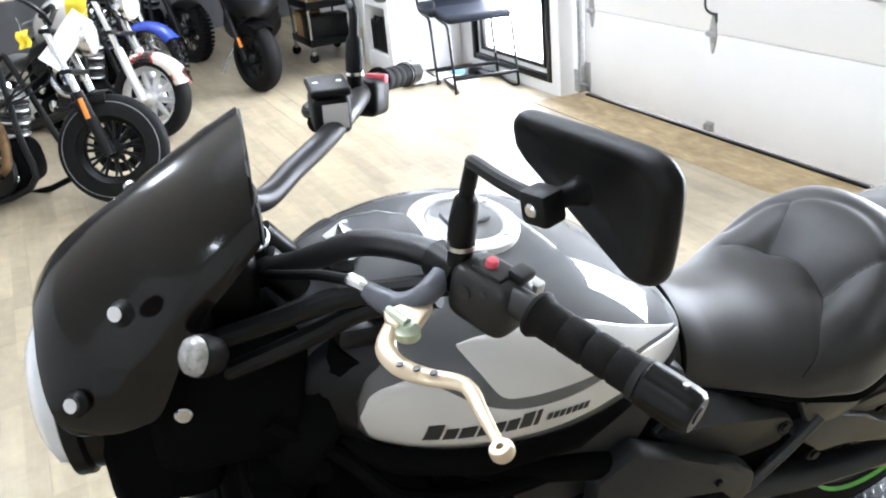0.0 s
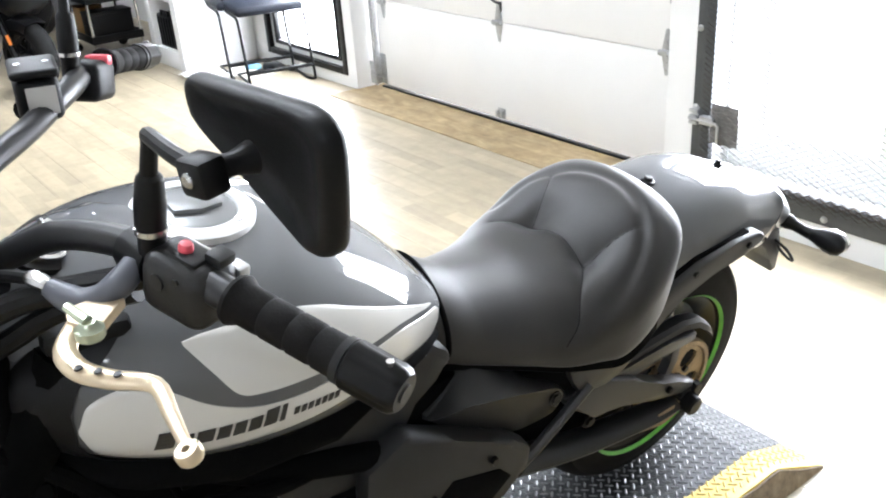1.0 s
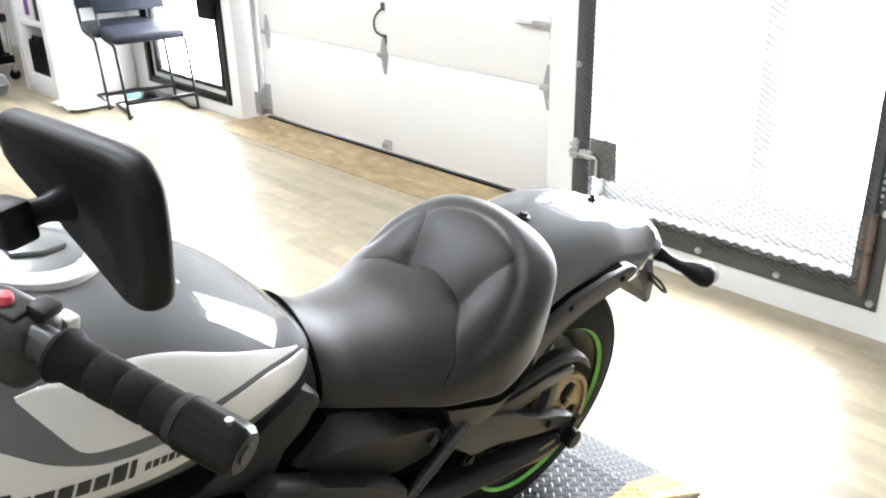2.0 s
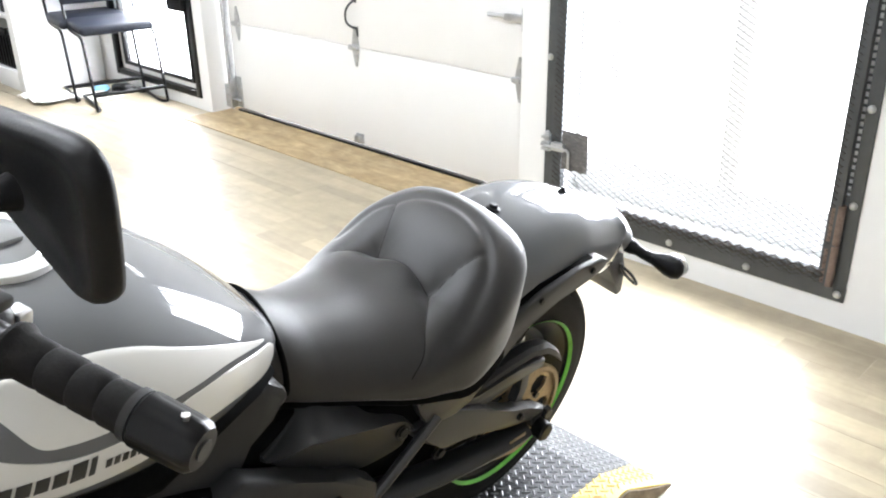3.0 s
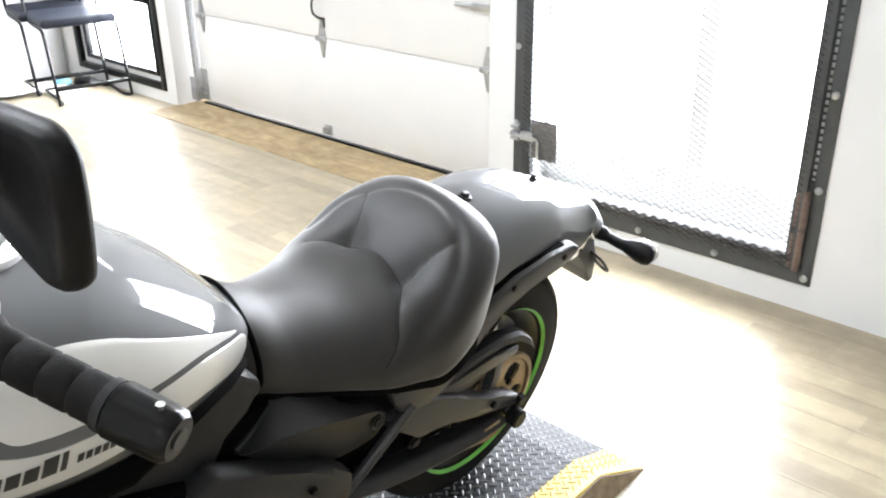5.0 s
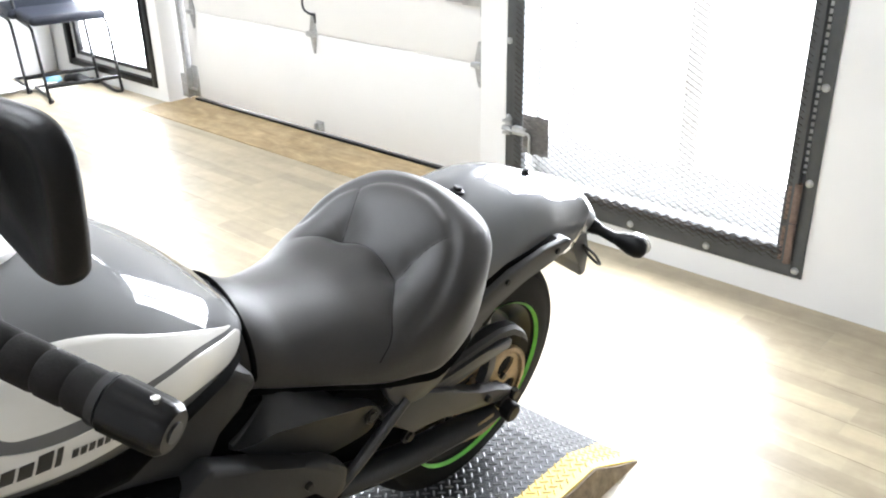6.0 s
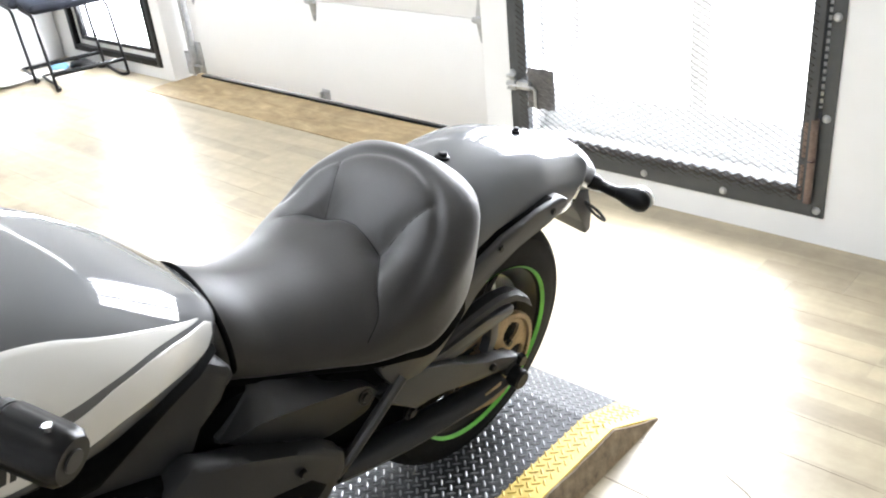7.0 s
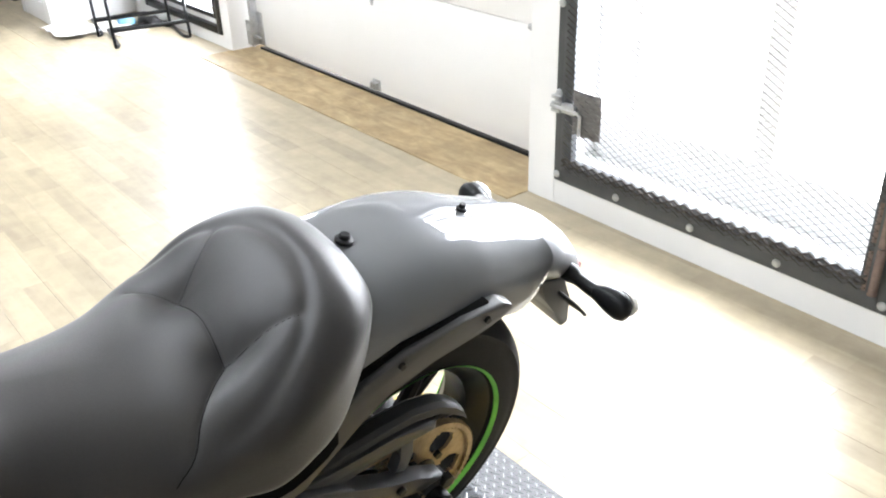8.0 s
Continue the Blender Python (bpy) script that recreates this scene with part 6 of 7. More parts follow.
for x, y, z in ((0.150, -1.398, 1.052), (0.146, -1.462, 0.952)):
    for sg in (1, -1):
        b = fpart("screen_bolt", lathe([(0.014, 0), (0.014, 0.004), (0.011, 0.006), (0.009, 0.010), (0.004, 0.011)], 16, Matrix.Translation((sg * x, y, z)) @ pose(0, 0, 0, 30, sg * 62)), M_BLACK, ws)
        fpart("bolt_head", disc((sg * (x + 0.008), y - 0.004, z + 0.005), (sg * 0.8, -0.45, 0.4), 0.008, 0.005, 12), M_STEEL, b)
bm = loft([[(s * 0.098 * math.cos(t), y0, 0.880 + s * 0.105 * math.sin(t)) for t in [2 * math.pi * k / 28 for k in range(28)]] for y0, s in ((-1.37, 0.55), (-1.41, 0.85), (-1.45, 1.0), (-1.498, 1.0))])
hl = fpart("headlight", bm, M_SATIN, label="black headlight shell", smooth=60)
bm = loft([[(s * 0.092 * math.cos(t), y0, 0.880 + s * 0.099 * math.sin(t)) for t in [2 * math.pi * k / 28 for k in range(28)]] for y0, s in ((-1.496, 1.0), (-1.518, 0.96), (-1.532, 0.75), (-1.538, 0.4))])
fpart("headlight_lens", bm, material("frosted_headlight_lens", (0.75, 0.76, 0.78), 0.08, coat=1.0), hl, "pale clear headlight lens", smooth=60)
fpart("headlight_ring", lathe([(0.100, 0), (0.108, 0.004), (0.108, 0.020), (0.098, 0.024)], 36, Matrix.Translation((0, -1.480, 0.880)) @ pose(0, 0, 0, 90), close=True), M_BLACK, hl)
# plain boxes added behind and under the headlight to keep that area dark
fpart("headlight_bucket", box(-0.125, 0.125, -1.41, -1.22, 0.80, 0.965, 0.03, 3), M_PIT, label="dull black filler box for the dark area behind the headlight")
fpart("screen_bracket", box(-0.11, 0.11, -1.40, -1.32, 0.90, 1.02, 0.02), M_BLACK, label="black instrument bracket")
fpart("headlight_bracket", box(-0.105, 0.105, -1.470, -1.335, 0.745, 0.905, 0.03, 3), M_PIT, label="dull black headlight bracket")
pod = fpart("instrument", box(-0.072, 0.072, -1.345, -1.262, 0.965, 1.052, 0.022, 3), M_BLACK, label="black instrument pod")
fpart("bezel", lathe([(0.056, 0), (0.060, 0.003), (0.060, 0.007), (0.056, 0.009)], 36, Matrix.Translation((0, -1.300, 1.052)) @ pose(0, 0, 0, -20), close=True), M_GALV, pod, "grey metal bezel")
fpart("dial", lathe([(0.054, 0.002), (0.054, 0.005), (0.002, 0.0052)], 36, Matrix.Translation((0, -1.300, 1.052)) @ pose(0, 0, 0, -20)), M_SMOKE, pod)
for sg in (1, -1):
    fs = fpart("front_signal", lathe([(0.010, -0.022), (0.018, -0.014), (0.0215, 0.0), (0.0215, 0.012)], 20, Matrix.Translation((sg * 0.194, -1.326, 1.014)) @ pose(0, 0, 0, 62, 0, sg * 34)), M_BLACK, label="black front turn signal", smooth=60)
    fpart("lens", lathe([(0.0205, 0.012), (0.018, 0.019), (0.010, 0.024), (0.003, 0.0255)], 20, Matrix.Translation((sg * 0.194, -1.326, 1.014)) @ pose(0, 0, 0, 62, 0, sg * 34)), M_SIGLENS, fs, "bright signal lens", smooth=60)
    fpart("stem", tube([(sg * 0.10, -1.32, 0.955), (sg * 0.18, -1.325, 1.000)], 0.010, 10), M_BLACK, fs)
    fpart("fork_bolt", disc((sg * 0.132, -1.365, 0.905), (sg, 0, 0), 0.010, 0.008, 12, 0.002), M_STEEL)
sec = []
for k in range(25):
    a = radians(20 + 150 * k / 24)
    y0, z0 = -1.575 + 0.335 * math.cos(a), 0.313 + 0.335 * math.sin(a)
    ny, nz = math.cos(a), math.sin(a)
    row = [(x, y0 - ny * d, z0 - nz * d) for x, d in ((-0.07, 0.05), (-0.068, 0.02), (-0.045, 0.003), (0, 0), (0.045, 0.003), (0.068, 0.02), (0.07, 0.05))]
    sec.append(row + [(p[0] * 0.95, p[1] - ny * 0.004, p[2] - nz * 0.004) for p in reversed(row)])
fpart("front_fender", loft(sec), M_PAINT, label="grey front fender", smooth=60)

# ---- parked motorcycles in the row behind: front wheel's footprint at the origin, nose towards +y ----
M_TANKBLUE = material("blue_paint", (0.03, 0.06, 0.42), 0.25, coat=1.0)
M_CREAM = material("white_paint", (0.72, 0.70, 0.66), 0.25, coat=1.0, var=0.04)
M_DARKBROWN = material("dark_brown_steel", (0.13, 0.075, 0.03), 0.45, 0.5, var=0.3, scale=20)
M_TAG = material("yellow_tag_card", (0.80, 0.62, 0.03), 0.6, var=0.05)
M_PAPER = material("white_tag_paper", (0.8, 0.8, 0.79), 0.7, var=0.03)
M_SMOKEGREY = material("pewter_paint", (0.16, 0.16, 0.165), 0.3, 0.5, coat=1.0)
M_ALLOY = material("pale_cast_alloy", (0.72, 0.72, 0.72), 0.35, 0.6, var=0.08)
M_FLAME = material("flame_paint", (0.62, 0.50, 0.42), 0.25, coat=1.0, scale=9)
nt = M_FLAME.node_tree
flame = next(n for n in nt.nodes if n.type == "VALTORGB")
flame.color_ramp.elements[0].position, flame.color_ramp.elements[1].position = 0.43, 0.47
flame.color_ramp.elements[0].color, flame.color_ramp.elements[1].color = (0.45, 0.03, 0.02, 1), (0.75, 0.70, 0.62, 1)
flame.color_ramp.elements.new(0.38).color = (0.01, 0.01, 0.01, 1)
M_DARKRED = material("dark_red_paint", (0.16, 0.012, 0.015), 0.3, coat=1.0)


def simple_wheel(name, y, r, width, rim, parent, spoke_mat, spokes, knobs=False, thick=0.006, turn=0, ring=False):
    m = pose(0, 0, 0, 0, 0, turn) @ pose(0, y, r, 0, 90, 0)
    h = width / 2
    prof = [(rim + (r - rim) * max(0.0, math.sin(math.pi * k / 16)) ** 0.6, -h * math.cos(math.pi * k / 16)) for k in range(17)]
    w = part(name, lathe(prof, 56, m, close=True), M_RUBBER, parent, "black rubber tyre")
    if knobs:
        bm = bmesh.new()
        for k in range(44):
            a = 2 * math.pi * k / 44
            for dx in (-0.3, 0.3):
                c = Matrix.Translation((dx * width, y + (r + 0.002) * math.cos(a), r + (r + 0.002) * math.sin(a))) @ Matrix.Rotation(a - math.pi / 2, 4, "X")
                bmesh.ops.create_cube(bm, size=1.0, matrix=c @ Matrix.Diagonal((width * 0.34, 0.022, 0.022, 1)))
        part("tread", bm, M_RUBBER, w, kind="stuff", smooth=0)
    part("rim", lathe([(rim + 0.008, -h * 0.62), (rim - 0.022, -h * 0.40), (rim - 0.022, h * 0.40), (rim + 0.008, h * 0.62), (rim - 0.008, h * 0.55), (rim - 0.030, h * 0.2), (rim - 0.030, -h * 0.2), (rim - 0.008, -h * 0.55)], 56, m, close=True), spoke_mat, w)
    if ring:
        for sg in (1, -1):
            part("sidewall_line", lathe([(r * 0.86, sg * h * 0.93), (r * 0.872, sg * h * 0.90), (r * 0.876, sg * h * 0.92), (r * 0.864, sg * h * 0.95)], 56, m, close=True), M_LUG, w, "pale worn ring of raised sidewall marks")
    part("hub", lathe([(0.036, -0.07), (0.048, -0.04), (0.048, 0.04), (0.036, 0.07), (0.018, 0.085)], 20, m), spoke_mat, w)
    bm = bmesh.new()
    for k in range(spokes):
        a = 2 * math.pi * k / spokes
        for sgn in ((-1, 1) if thick < 0.012 else (0,)):
            tube([(0.042 * math.cos(a), 0.042 * math.sin(a), 0.025 * sgn), ((rim - 0.022) * math.cos(a + 0.12 * sgn), (rim - 0.022) * math.sin(a + 0.12 * sgn), 0.008 * sgn)], [thick * 1.5, thick], 6, bm=bm)
    part("spoke_web", bm, spoke_mat, w, m=m)
    part("brake_disc", lathe([(0.075, -0.060), (0.125, -0.060), (0.125, -0.065), (0.075, -0.065)], 40, m, close=True), M_SATIN if spoke_mat is M_SATIN else M_STEEL, w)
    return w


def parked_bike(m, label, r=0.31, width=0.13, rim=0.215, spoke_mat=None, spokes=9, thick=0.008, knobs=False, fork_mat=None, slider_mat=None, fender=None, fender_arc=(55, 150), tank_mat=None, rake=30, lamp=True, reflector=False, seat_z=0.70, base=1.62, lean=13, turn=27):
    spoke_mat, fork_mat, slider_mat, tank_mat = spoke_mat or M_SATIN, fork_mat or M_SATIN, slider_mat or M_SATIN, tank_mat or M_SATIN
    b = thing("parked_motorcycle", m, label, "motorcycle", "motorcycles parked in a row")
    simple_wheel("front_wheel", 0.0, r, width, rim, b, spoke_mat, spokes, knobs, thick, ring=reflector)
    simple_wheel("rear_wheel", -base, r, width * 1.15, rim, b, spoke_mat, spokes, knobs, thick)
    k = math.tan(radians(rake))
    for sg in (1, -1):
        x = sg * (width / 2 + 0.045)
        lo, mid, hi = Vector((x, 0.0, r)), Vector((x, -k * 0.30, r + 0.30)), Vector((x, -k * 0.62, r + 0.62))
        part("fork_slider", tube([lo - Vector((0, -0.01, 0.02)), mid], [0.030, 0.027], 12), slider_mat, b)
        part("fork_tube", tube([mid, hi], 0.020, 12), fork_mat, b)
        if reflector:
            q = lo.lerp(mid, 0.72)
            part("reflector", tube([q + Vector((sg * 0.027, 0.012, -0.05)), q + Vector((sg * 0.027, -0.012, 0.05))], 0.013, 8, flat=0.5), M_ORANGE, b, "amber fork reflector")
        yb, zb = -k * 0.63, r + 0.645
        part("handlebar", tube([(0, yb, zb), (sg * 0.10, yb - 0.01, zb + 0.06), (sg * 0.24, yb - 0.06, zb + 0.11), (sg * 0.40, yb - 0.17, zb + 0.09)], 0.013, 10, 3), spoke_mat if spoke_mat is M_CHROME else M_SATIN, b)
        part("grip", tube([(sg * 0.32, yb - 0.115, zb + 0.10), (sg * 0.43, yb - 0.19, zb + 0.085)], 0.018, 10), M_GRIP, b)
        part("lever", tube([(sg * 0.27, yb - 0.04, zb + 0.10), (sg * 0.42, yb - 0.12, zb + 0.075)], 0.007, 8), fork_mat, b)
    for z in (0.40, 0.60):
        part("fork_clamp", box(-width / 2 - 0.068, width / 2 + 0.068, -k * z - 0.03, -k * z + 0.03, r + z - 0.013, r + z + 0.013, 0.008), M_SATIN, b)
    if lamp:
        lm = Matrix.Translation((0, -k * 0.52 + 0.10, r + 0.56)) @ pose(0, 0, 0, -90)
        hl = part("headlight", lathe([(0.03, -0.08), (0.07, -0.05), (0.088, 0.0), (0.092, 0.05), (0.086, 0.055)], 28, lm), fork_mat, b, smooth=60)
        part("lens", lathe([(0.084, 0.052), (0.072, 0.066), (0.04, 0.076), (0.01, 0.079)], 28, lm), M_LENSWHITE, hl, "pale headlight lens", smooth=60)
    if fender:
        sec = []
        for q in range(25):
            a = radians(fender_arc[0] + (fender_arc[1] - fender_arc[0]) * q / 24)
            ny, nz = math.cos(a), math.sin(a)
            R = r + 0.022
            w0 = width / 2 + 0.012
            row = [(x, R * ny - d * ny, r + R * nz - d * nz) for x, d in ((-w0, 0.06), (-w0 * 0.98, 0.025), (-w0 * 0.7, 0.006), (0, 0), (w0 * 0.7, 0.006), (w0 * 0.98, 0.025), (w0, 0.06))]
            sec.append(row + [(p[0] * 0.95, p[1] - 0.005 * ny, p[2] - 0.005 * nz) for p in reversed(row)])
        part("front_fender", loft(sec), fender, b, smooth=60)
    sec = []
    for y0, w0, z0, h0 in ((-0.52, 0.05, 0.92, 0.05), (-0.58, 0.11, 0.92, 0.10), (-0.70, 0.145, 0.91, 0.12), (-0.85, 0.135, 0.885, 0.11), (-0.98, 0.085, 0.85, 0.08), (-1.03, 0.03, 0.83, 0.04)):
        sec.append([(w0 * math.cos(t), y0, z0 + h0 * math.sin(t)) for t in [2 * math.pi * q / 20 for q in range(20)]])
    part("fuel_tank", loft(sec), tank_mat, b, smooth=60)
    sec = []
    for y0, w0, z0, h0 in ((-0.98, 0.06, seat_z + 0.06, 0.04), (-1.10, 0.13, seat_z, 0.05), (-1.28, 0.16, seat_z, 0.055), (-1.42, 0.13, seat_z + 0.05, 0.06), (-1.72, 0.10, seat_z + 0.06, 0.05), (-1.78, 0.05, seat_z + 0.06, 0.03)):
        sec.append([(w0 * math.cos(t), y0, z0 + h0 * math.sin(t)) for t in [2 * math.pi * q / 16 for q in range(16)]])
    part("seat", loft(sec), M_SEAT, b, smooth=60)
    sec = []
    for y0, w0, z0, h0 in ((-1.12, 0.07, 0.34, 0.07), (-1.05, 0.12, 0.32, 0.12), (-0.88, 0.14, 0.31, 0.14), (-0.66, 0.145, 0.32, 0.145), (-0.48, 0.12, 0.33, 0.12), (-0.42, 0.06, 0.34, 0.06)):
        sec.append([(w0 * math.copysign(abs(math.cos(t)) ** 0.7, math.cos(t)), y0, z0 + h0 * math.copysign(abs(math.sin(t)) ** 0.7, math.sin(t))) for t in [2 * math.pi * q / 24 for q in range(24)]])
    part("engine_case", loft(sec), M_PIT, b, smooth=50)
    part("air_cleaner", lathe([(0.085, 0), (0.09, 0.02), (0.085, 0.05), (0.05, 0.06)], 24, Matrix.Translation((0.14, -0.60, 0.60)) @ pose(0, 0, 0, 0, 90)), M_DARKBROWN if reflector else M_CHROME, b)
    for sgn, lean in ((1, 22), (-1, -22)):
        for q in range(7):
            cm = Matrix.Translation((0, -0.61 + sgn * 0.09, 0.44)) @ pose(0, 0, 0, -lean) @ Matrix.Translation((0, 0, 0.03 + q * 0.032))
            part("cylinder_fin", lathe([(0.082, 0), (0.086, 0.006), (0.082, 0.014)], 18, cm), M_SATIN if q % 2 else M_GALV, b)
        part("push_rod", tube([(0.12, -0.61 + sgn * 0.03, 0.44), (0.11, -0.61 + sgn * 0.10, 0.69)], 0.011, 8), M_CHROME, b)
    for sg in (1, -1):
        part("frame_tube", tube([(sg * 0.03, -0.42, 0.86), (sg * 0.11, -0.36, 0.45), (sg * 0.14, -0.38, 0.17), (sg * 0.14, -1.15, 0.19), (sg * 0.12, -1.62, 0.32)], 0.017, 10, 4), M_SATIN, b)
        part("frame_tube", tube([(sg * 0.03, -0.42, 0.86), (sg * 0.09, -1.0, 0.74), (sg * 0.12, -1.55, 0.62)], 0.015, 10, 3), M_SATIN, b)
    part("exhaust", tube([(0.12, -0.46, 0.52), (0.19, -0.40, 0.36), (0.20, -0.52, 0.26), (0.19, -1.2, 0.25), (0.19, -1.75, 0.27)], [0.024, 0.024, 0.026, 0.040, 0.042], 12, 4), M_DARKBROWN if reflector else M_SATIN, b)
    part("exhaust_pipe", tube([(0.12, -0.74, 0.56), (0.19, -0.66, 0.48), (0.20, -0.54, 0.38), (0.20, -0.42, 0.34)], 0.022, 12, 4), M_DARKBROWN if reflector else M_CHROME, b)
    sec = []
    for q in range(17):
        a = radians(20 + 120 * q / 16)
        ny, nz = math.cos(a), math.sin(a)
        R = r + 0.03
        row = [(x, -base + R * ny - d * ny, r + R * nz - d * nz) for x, d in ((-0.10, 0.06), (-0.09, 0.015), (0, 0), (0.09, 0.015), (0.10, 0.06))]
        sec.append(row + [(p[0] * 0.95, p[1] - 0.005 * ny, p[2] - 0.005 * nz) for p in reversed(row)])
    part("rear_fender", loft(sec), tank_mat, b, smooth=60)
    part("battery_box", box(-0.13, 0.13, -1.12, -0.80, 0.42, 0.70, 0.04, 3), M_PIT, b)
    part("side_panel", box(0.10, 0.155, -0.98, -0.70, 0.56, 0.76, 0.03, 3), M_SATIN, b)
    part("primary_cover", lathe([(0.13, 0), (0.13, 0.03), (0.10, 0.045), (0.02, 0.05)], 24, Matrix.Translation((0.165, -0.52, 0.30)) @ pose(0, 0, 0, 0, 90)), M_SATIN, b, smooth=50)
    for yq, zq, rq in ((-0.50, 0.40, 0.030), (-0.66, 0.40, 0.038), (-0.78, 0.33, 0.045), (-0.62, 0.24, 0.028), (-0.44, 0.24, 0.022), (-0.88, 0.46, 0.030)):
        part("cover_cap", lathe([(rq, 0), (rq, 0.018), (rq * 0.8, 0.026), (rq * 0.2, 0.028)], 18, Matrix.Translation((0.148, yq, zq)) @ pose(0, 0, 0, 0, 90)), M_CHROME, b, smooth=50)
    for q in range(4):
        part("control_cable", tube([(0.06 - 0.03 * q, -k * 0.60 - 0.02, r + 0.66), (0.10 - 0.03 * q, -0.18 - 0.02 * q, 0.84 - 0.05 * q), (0.09 - 0.02 * q, -0.33, 0.72 - 0.04 * q), (0.13, -0.46 - 0.05 * q, 0.50)], 0.006, 6, 4), M_BLACK, b)
    part("rocker_cover", box(-0.07, 0.10, -0.80, -0.68, 0.68, 0.74, 0.02, 3), M_CHROME, b)
    part("rocker_cover", box(-0.07, 0.10, -0.54, -0.42, 0.68, 0.74, 0.02, 3), M_CHROME, b)
    part("foot_peg", tube([(0.15, -0.46, 0.26), (0.33, -0.44, 0.27)], 0.016, 8), M_BLACK, b)
    part("kick_stand", tube([(-0.12, -0.75, 0.24), (-0.26, -0.70, 0.262 * math.tan(radians(lean)))], 0.011, 8), M_STEEL, b)
    # the bars are locked to the left: the body lies turned away from the front wheel
    if turn:
        tip = pose(0, 0, 0, 0, -lean, 0)
        swing = tip.inverted() @ Matrix.Translation((0, -0.16, 0)) @ pose(0, 0, 0, 0, 0, -turn) @ Matrix.Translation((0, 0.16, 0)) @ tip
        ahead = ("front_wheel", "fork", "control", "reflector", "handlebar", "grip", "lever", "headlight", "front_fender")
        for piece in list(b.children):
            if not piece.name.startswith(ahead):
                for ob in [piece] + list(piece.children_recursive):
                    ob.data.transform(swing)
    return b


def tag(m, mat, w, h, label):
    t = thing("price_tag", m, label, "tag")
    bm = bmesh.new()
    bmesh.ops.create_grid(bm, x_segments=6, y_segments=8, size=0.5, matrix=Matrix.Diagonal((w, h, 1, 1)))
    for v in bm.verts:
        v.co.z += 0.012 * math.sin(v.co.y * 9 / h) + 0.006 * math.sin(v.co.x * 7 / w)
    bmesh.ops.solidify(bm, geom=bm.faces[:], thickness=0.0012)
    part("card", bm, mat, t)
    part("string", tube([(0, h / 2 - 0.01, 0.003), (0.004, h / 2 + 0.03, 0.004), (-0.004, h / 2 + 0.06, 0.0)], 0.0012, 6), M_PAPER, t)
    return t


# black bobber nearest, chrome cruiser, blue dirt bike, scooter and a dual sport behind
parked_bike(pose(-4.53, 0.255, 0, 0, -13, -21), "black bobber motorcycle with cast spoke wheels and amber reflectors", 0.278, 0.135, 0.172, M_SATIN, 11, 0.007, fork_mat=M_STEEL, slider_mat=M_SATIN, fender=M_SATIN, fender_arc=(86, 122), tank_mat=M_SMOKEGREY, reflector=True, rake=18, base=1.5)
parked_bike(pose(-5.63, 0.60, 0, 0, -13, -40), "white and flame cruiser motorcycle with a bright cast wheel", 0.262, 0.125, 0.192, M_ALLOY, 9, 0.016, fork_mat=M_CHROME, slider_mat=M_ALLOY, fender=M_FLAME, fender_arc=(18, 112), tank_mat=M_CREAM, rake=25, base=1.45)
parked_bike(pose(-6.52, 0.74, 0, 0, -10, -50), "blue and white dirt motorcycle with wire wheels", 0.29, 0.09, 0.235, M_STEEL, 16, 0.003, True, M_STEEL, M_STEEL, fender=M_TANKBLUE, fender_arc=(40, 130), tank_mat=M_TANKBLUE, lamp=False, rake=24, base=1.35, lean=10, turn=20)
parked_bike(pose(-7.95, 1.30, 0, 0, -4, -62), "dark dual sport motorcycle with a knobbly front tyre", 0.255, 0.11, 0.185, M_SATIN, 14, 0.004, True, M_SATIN, M_SATIN, fender=M_SATIN, fender_arc=(60, 120), tank_mat=M_DARKRED, rake=27, base=1.30, lean=4, turn=0)
parked_bike(pose(-7.00, -0.75, 0, 0, -10, -50), "black cruiser motorcycle in the row", 0.29, 0.13, 0.20, M_SATIN, 10, 0.01, fork_mat=M_STEEL, slider_mat=M_SATIN, fender=M_SATIN, tank_mat=M_SATIN, lean=10, turn=14)
tag(pose(-4.66, 0.000, 0.862, 78, -8, 66), M_TAG, 0.060, 0.085, "yellow card tag hanging from a handlebar")
tag(pose(-4.66, 0.185, 0.830, 62, 40, 66), M_PAPER, 0.11, 0.30, "white paper tag hanging from a handlebar")
tag(pose(-5.50, 0.310, 0.855, 75, 8, 66), M_TAG, 0.12, 0.20, "yellow card tag hanging from a handlebar")


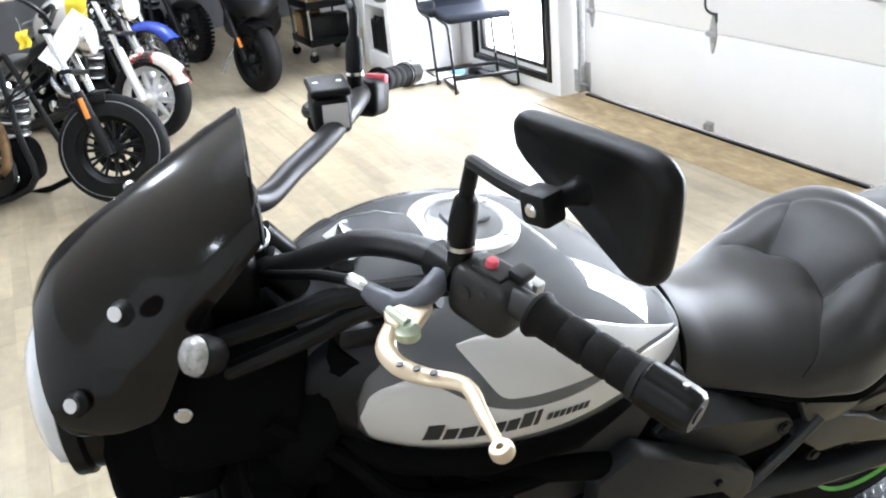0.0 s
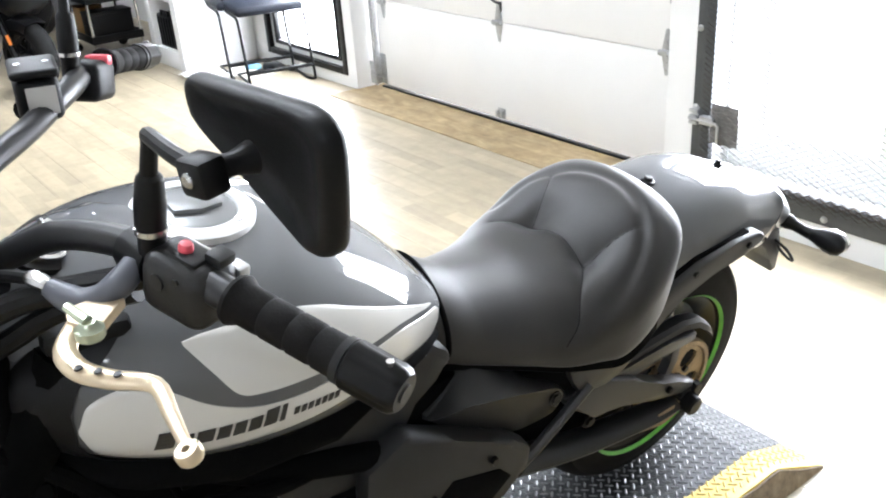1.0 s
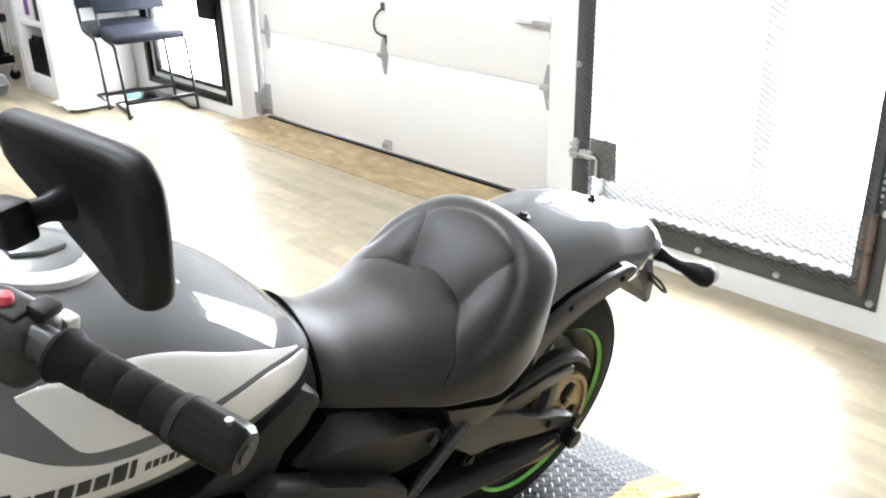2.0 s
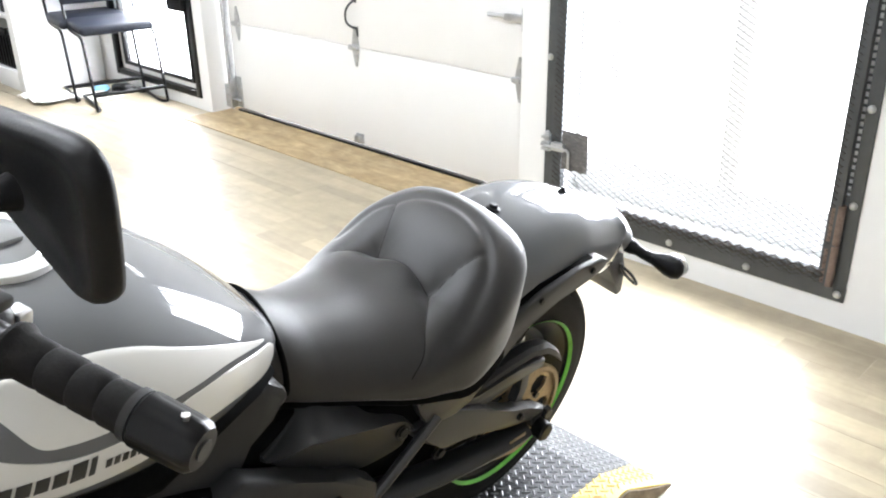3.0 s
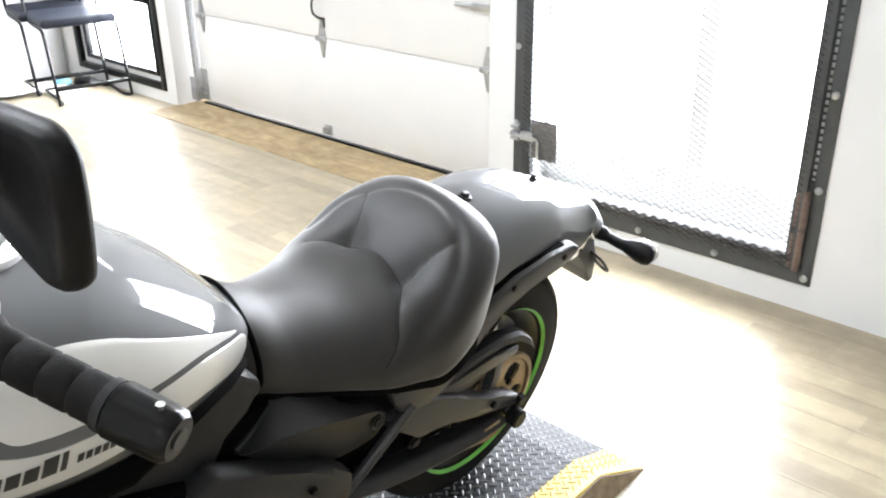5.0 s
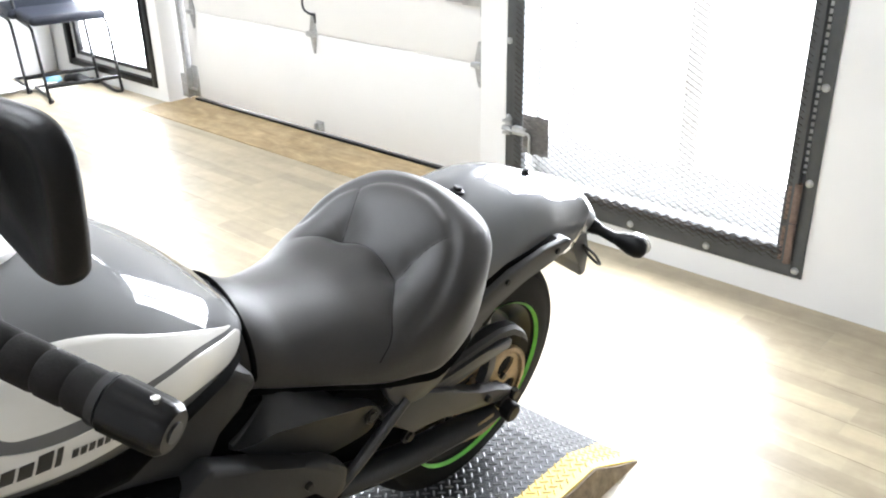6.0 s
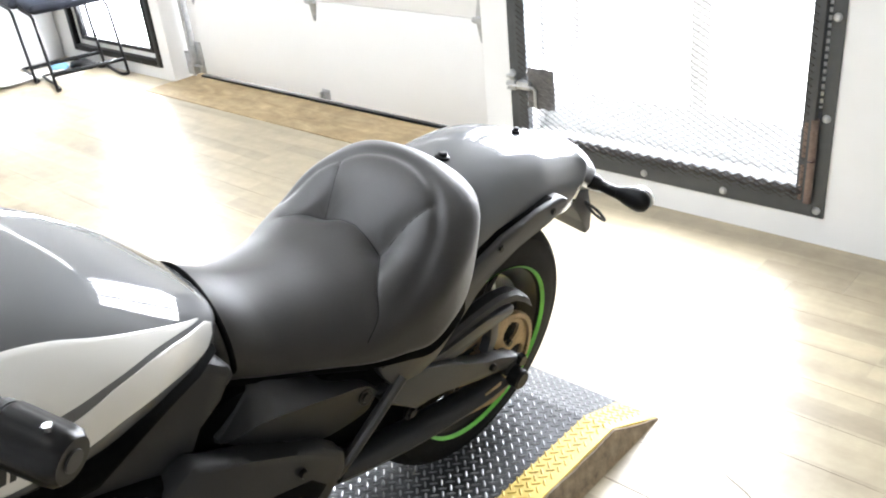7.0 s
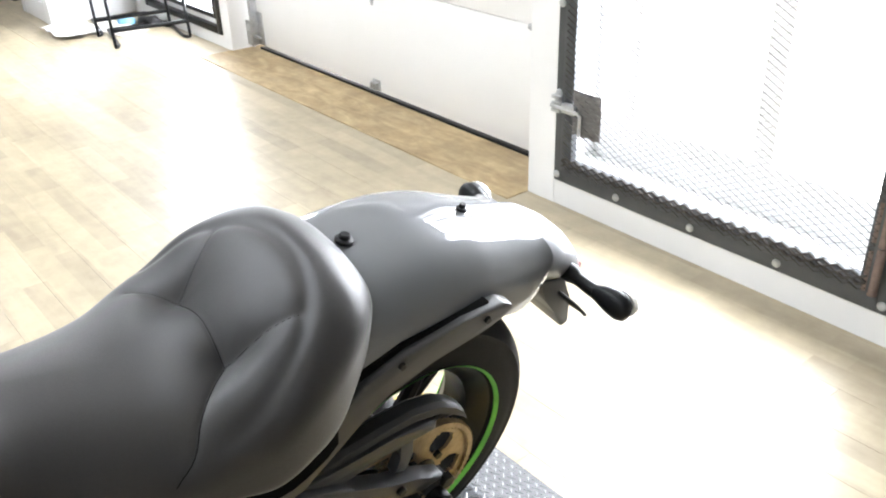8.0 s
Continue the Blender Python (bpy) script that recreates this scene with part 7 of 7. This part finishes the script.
def maxi_scooter(m):
    b = thing("parked_scooter", m, "black maxi scooter with a large front fairing", "scooter", "motorcycles parked in a row")
    r = 0.245
    simple_wheel("front_wheel", 0, r, 0.135, 0.16, b, M_SATIN, 6, thick=0.014, turn=34)
    simple_wheel("rear_wheel", -1.22, r, 0.15, 0.16, b, M_SATIN, 6, thick=0.014)
    for sg in (1, -1):
        part("fork_leg", tube([(sg * 0.10, 0.0, r), (sg * 0.10, -0.20, r + 0.40)], 0.024, 10), M_SATIN, b, m=pose(0, 0, 0, 0, 0, 34))
        part("reflector", tube([(sg * 0.125, 0.0, r + 0.10), (sg * 0.125, -0.03, r + 0.16)], 0.012, 8), M_ORANGE, b, "amber reflector", m=pose(0, 0, 0, 0, 0, 34))
        part("mirror", loft([[(sg * (0.33 + 0.07 * f * math.cos(t)), -0.33 + dy, 1.22 + 0.04 * f * math.sin(t)) for t in [2 * math.pi * q / 14 for q in range(14)]] for f, dy in ((0.9, -0.02), (1, -0.01), (0.6, 0.03), (0.2, 0.045))]), M_BLACK, b)
        part("mirror_stem", tube([(sg * 0.18, -0.30, 1.08), (sg * 0.30, -0.32, 1.20)], 0.010, 8), M_BLACK, b)
        bm = loft([[(sg * (0.12 + 0.085 * f * math.cos(t)), 0.055 + dy, 0.80 + 0.045 * f * math.sin(t)) for t in [2 * math.pi * q / 16 for q in range(16)]] for f, dy in ((1, -0.03), (0.95, 0.0), (0.6, 0.02), (0.2, 0.026))])
        part("headlamp", bm, M_LENSWHITE, b, "pale headlamp lens", smooth=60)
    sec = []
    for z, w, y in ((0.56, 0.10, 0.10), (0.62, 0.17, 0.13), (0.72, 0.24, 0.10), (0.82, 0.27, 0.04), (0.92, 0.25, -0.05), (1.02, 0.19, -0.14), (1.14, 0.14, -0.22)):
        sec.append([(w * math.cos(t), y - 0.30 + 0.30 * abs(math.sin(t)) ** 0.8, z - 0.05 * abs(math.cos(t))) for t in [math.pi * q / 20 for q in range(21)]] + [(-w * 0.9, y - 0.36, z), (w * 0.9, y - 0.36, z)])
    part("front_fairing", loft(sec), M_SATIN, b, smooth=60)
    sec = []
    for q in range(17):
        a = radians(62 + 66 * q / 16)
        ny, nz = math.cos(a), math.sin(a)
        row = [(x, 0.275 * ny - d * ny, r + 0.275 * nz - d * nz) for x, d in ((-0.085, 0.08), (-0.08, 0.02), (0, 0), (0.08, 0.02), (0.085, 0.08))]
        sec.append(row + [(p[0] * 0.95, p[1] - 0.006 * ny, p[2] - 0.006 * nz) for p in reversed(row)])
    part("front_fender", loft(sec), M_SATIN, b, smooth=60, m=pose(0, 0, 0, 0, 0, 34))
    sec = []
    for y, w, z, h in ((-0.25, 0.20, 0.55, 0.22), (-0.5, 0.22, 0.42, 0.16), (-0.8, 0.21, 0.50, 0.24), (-1.2, 0.19, 0.62, 0.22), (-1.6, 0.12, 0.70, 0.12), (-1.75, 0.05, 0.74, 0.05)):
        sec.append([(w * math.cos(t), y, z + h * math.sin(t)) for t in [2 * math.pi * q / 20 for q in range(20)]])
    part("body", loft(sec), M_SATIN, b, smooth=60)
    sec = []
    for y, w, z in ((-0.75, 0.13, 0.78), (-0.95, 0.16, 0.80), (-1.2, 0.15, 0.84), (-1.5, 0.12, 0.90)):
        sec.append([(w * math.cos(t), y, z + 0.05 * math.sin(t)) for t in [2 * math.pi * q / 16 for q in range(16)]])
    part("seat", loft(sec), M_SEAT, b, smooth=60)
    bm = loft([[(0.16 * math.sin(a) * (1 - 0.25 * k / 5), -0.10 - 0.05 * k + 0.07 * math.cos(a) - 0.004 * t, 1.10 + 0.055 * k) for a in [radians(-70 + 140 * q / 14) for q in range(15)] for t in (0,)] for k in range(6)], closed=False)
    bmesh.ops.solidify(bm, geom=bm.faces[:], thickness=0.004)
    part("windscreen", bm, M_SMOKE, b, smooth=60)
    part("stand", tube([(0.14, -0.75, 0.24), (0.28, -0.70, 0.012)], 0.012, 8), M_STEEL, b)
    return b


maxi_scooter(pose(-6.38, 1.487, 0, 0, -3, -103))

# ---- floor planks ----
def plank_mesh(length, width):
    bm = box(0, length, 0, width, -0.008, 0.0)
    for v in bm.verts:
        if v.co.z > -0.004:
            v.co.x += 0.0003 if v.co.x < length / 2 else -0.0003
            v.co.y += 0.0003 if v.co.y < width / 2 else -0.0003
    me = bpy.data.meshes.new("plank")
    bmesh.ops.recalc_face_normals(bm, faces=bm.faces)
    bm.to_mesh(me)
    bm.free()
    me.materials.append(M_FLOOR)
    return me


PL, PW = 1.22, 0.152
plank = plank_mesh(PL - 0.0003, PW - 0.0003)
rng = random.Random(5)
far = bmesh.new()
row = 0
y = 2.80 - PW
while y > -4.2:
    x = -9.6 - rng.random() * PL
    while x < 3.4:
        near = -6.3 < x < 0.6 and -0.3 < y
        if near:
            ob = new("plank", plank)
            ob.location = (x, y, 0)
            ob.parent = floor
        else:
            box(max(x, -9.6), min(x + PL - 0.002, 3.4), y, y + PW - 0.002, -0.008, -0.0003, bm=far)
        x += PL
    y -= PW
for x0, x1 in ((-9.6, -4.682), (-2.15, 3.4)):
    box(x0, x1, 2.80, 3.02 if x0 < -5 else 2.91, -0.008, -0.0003, bm=far)
part("far_planks", far, M_FLOOR, floor, "oak vinyl planks further off", smooth=0, kind="stuff")

# open joints and a crack in the floor covering beside the platform
M_CRACK = material("dirty_joint", (0.10, 0.075, 0.05), 0.9, spec=0.1, var=0.3, scale=40)
for pts in ([(-0.568, 1.767, 0), (-0.514, 1.741, 0), (-0.470, 1.722, 0), (-0.426, 1.693, 0), (-0.332, 1.628, 0)], [(-0.76, 1.586, 0), (-0.64, 1.585, 0), (-0.607, 1.583, 0), (-0.52, 1.583, 0), (-0.427, 1.584, 0), (-0.20, 1.584, 0)]):
    part("floor_crack", tube(pts, [0.0006] + [0.0016] * (len(pts) - 2) + [0.0006], 6, 3, flat=0.35), M_CRACK, floor, "dark crack in the floor covering")
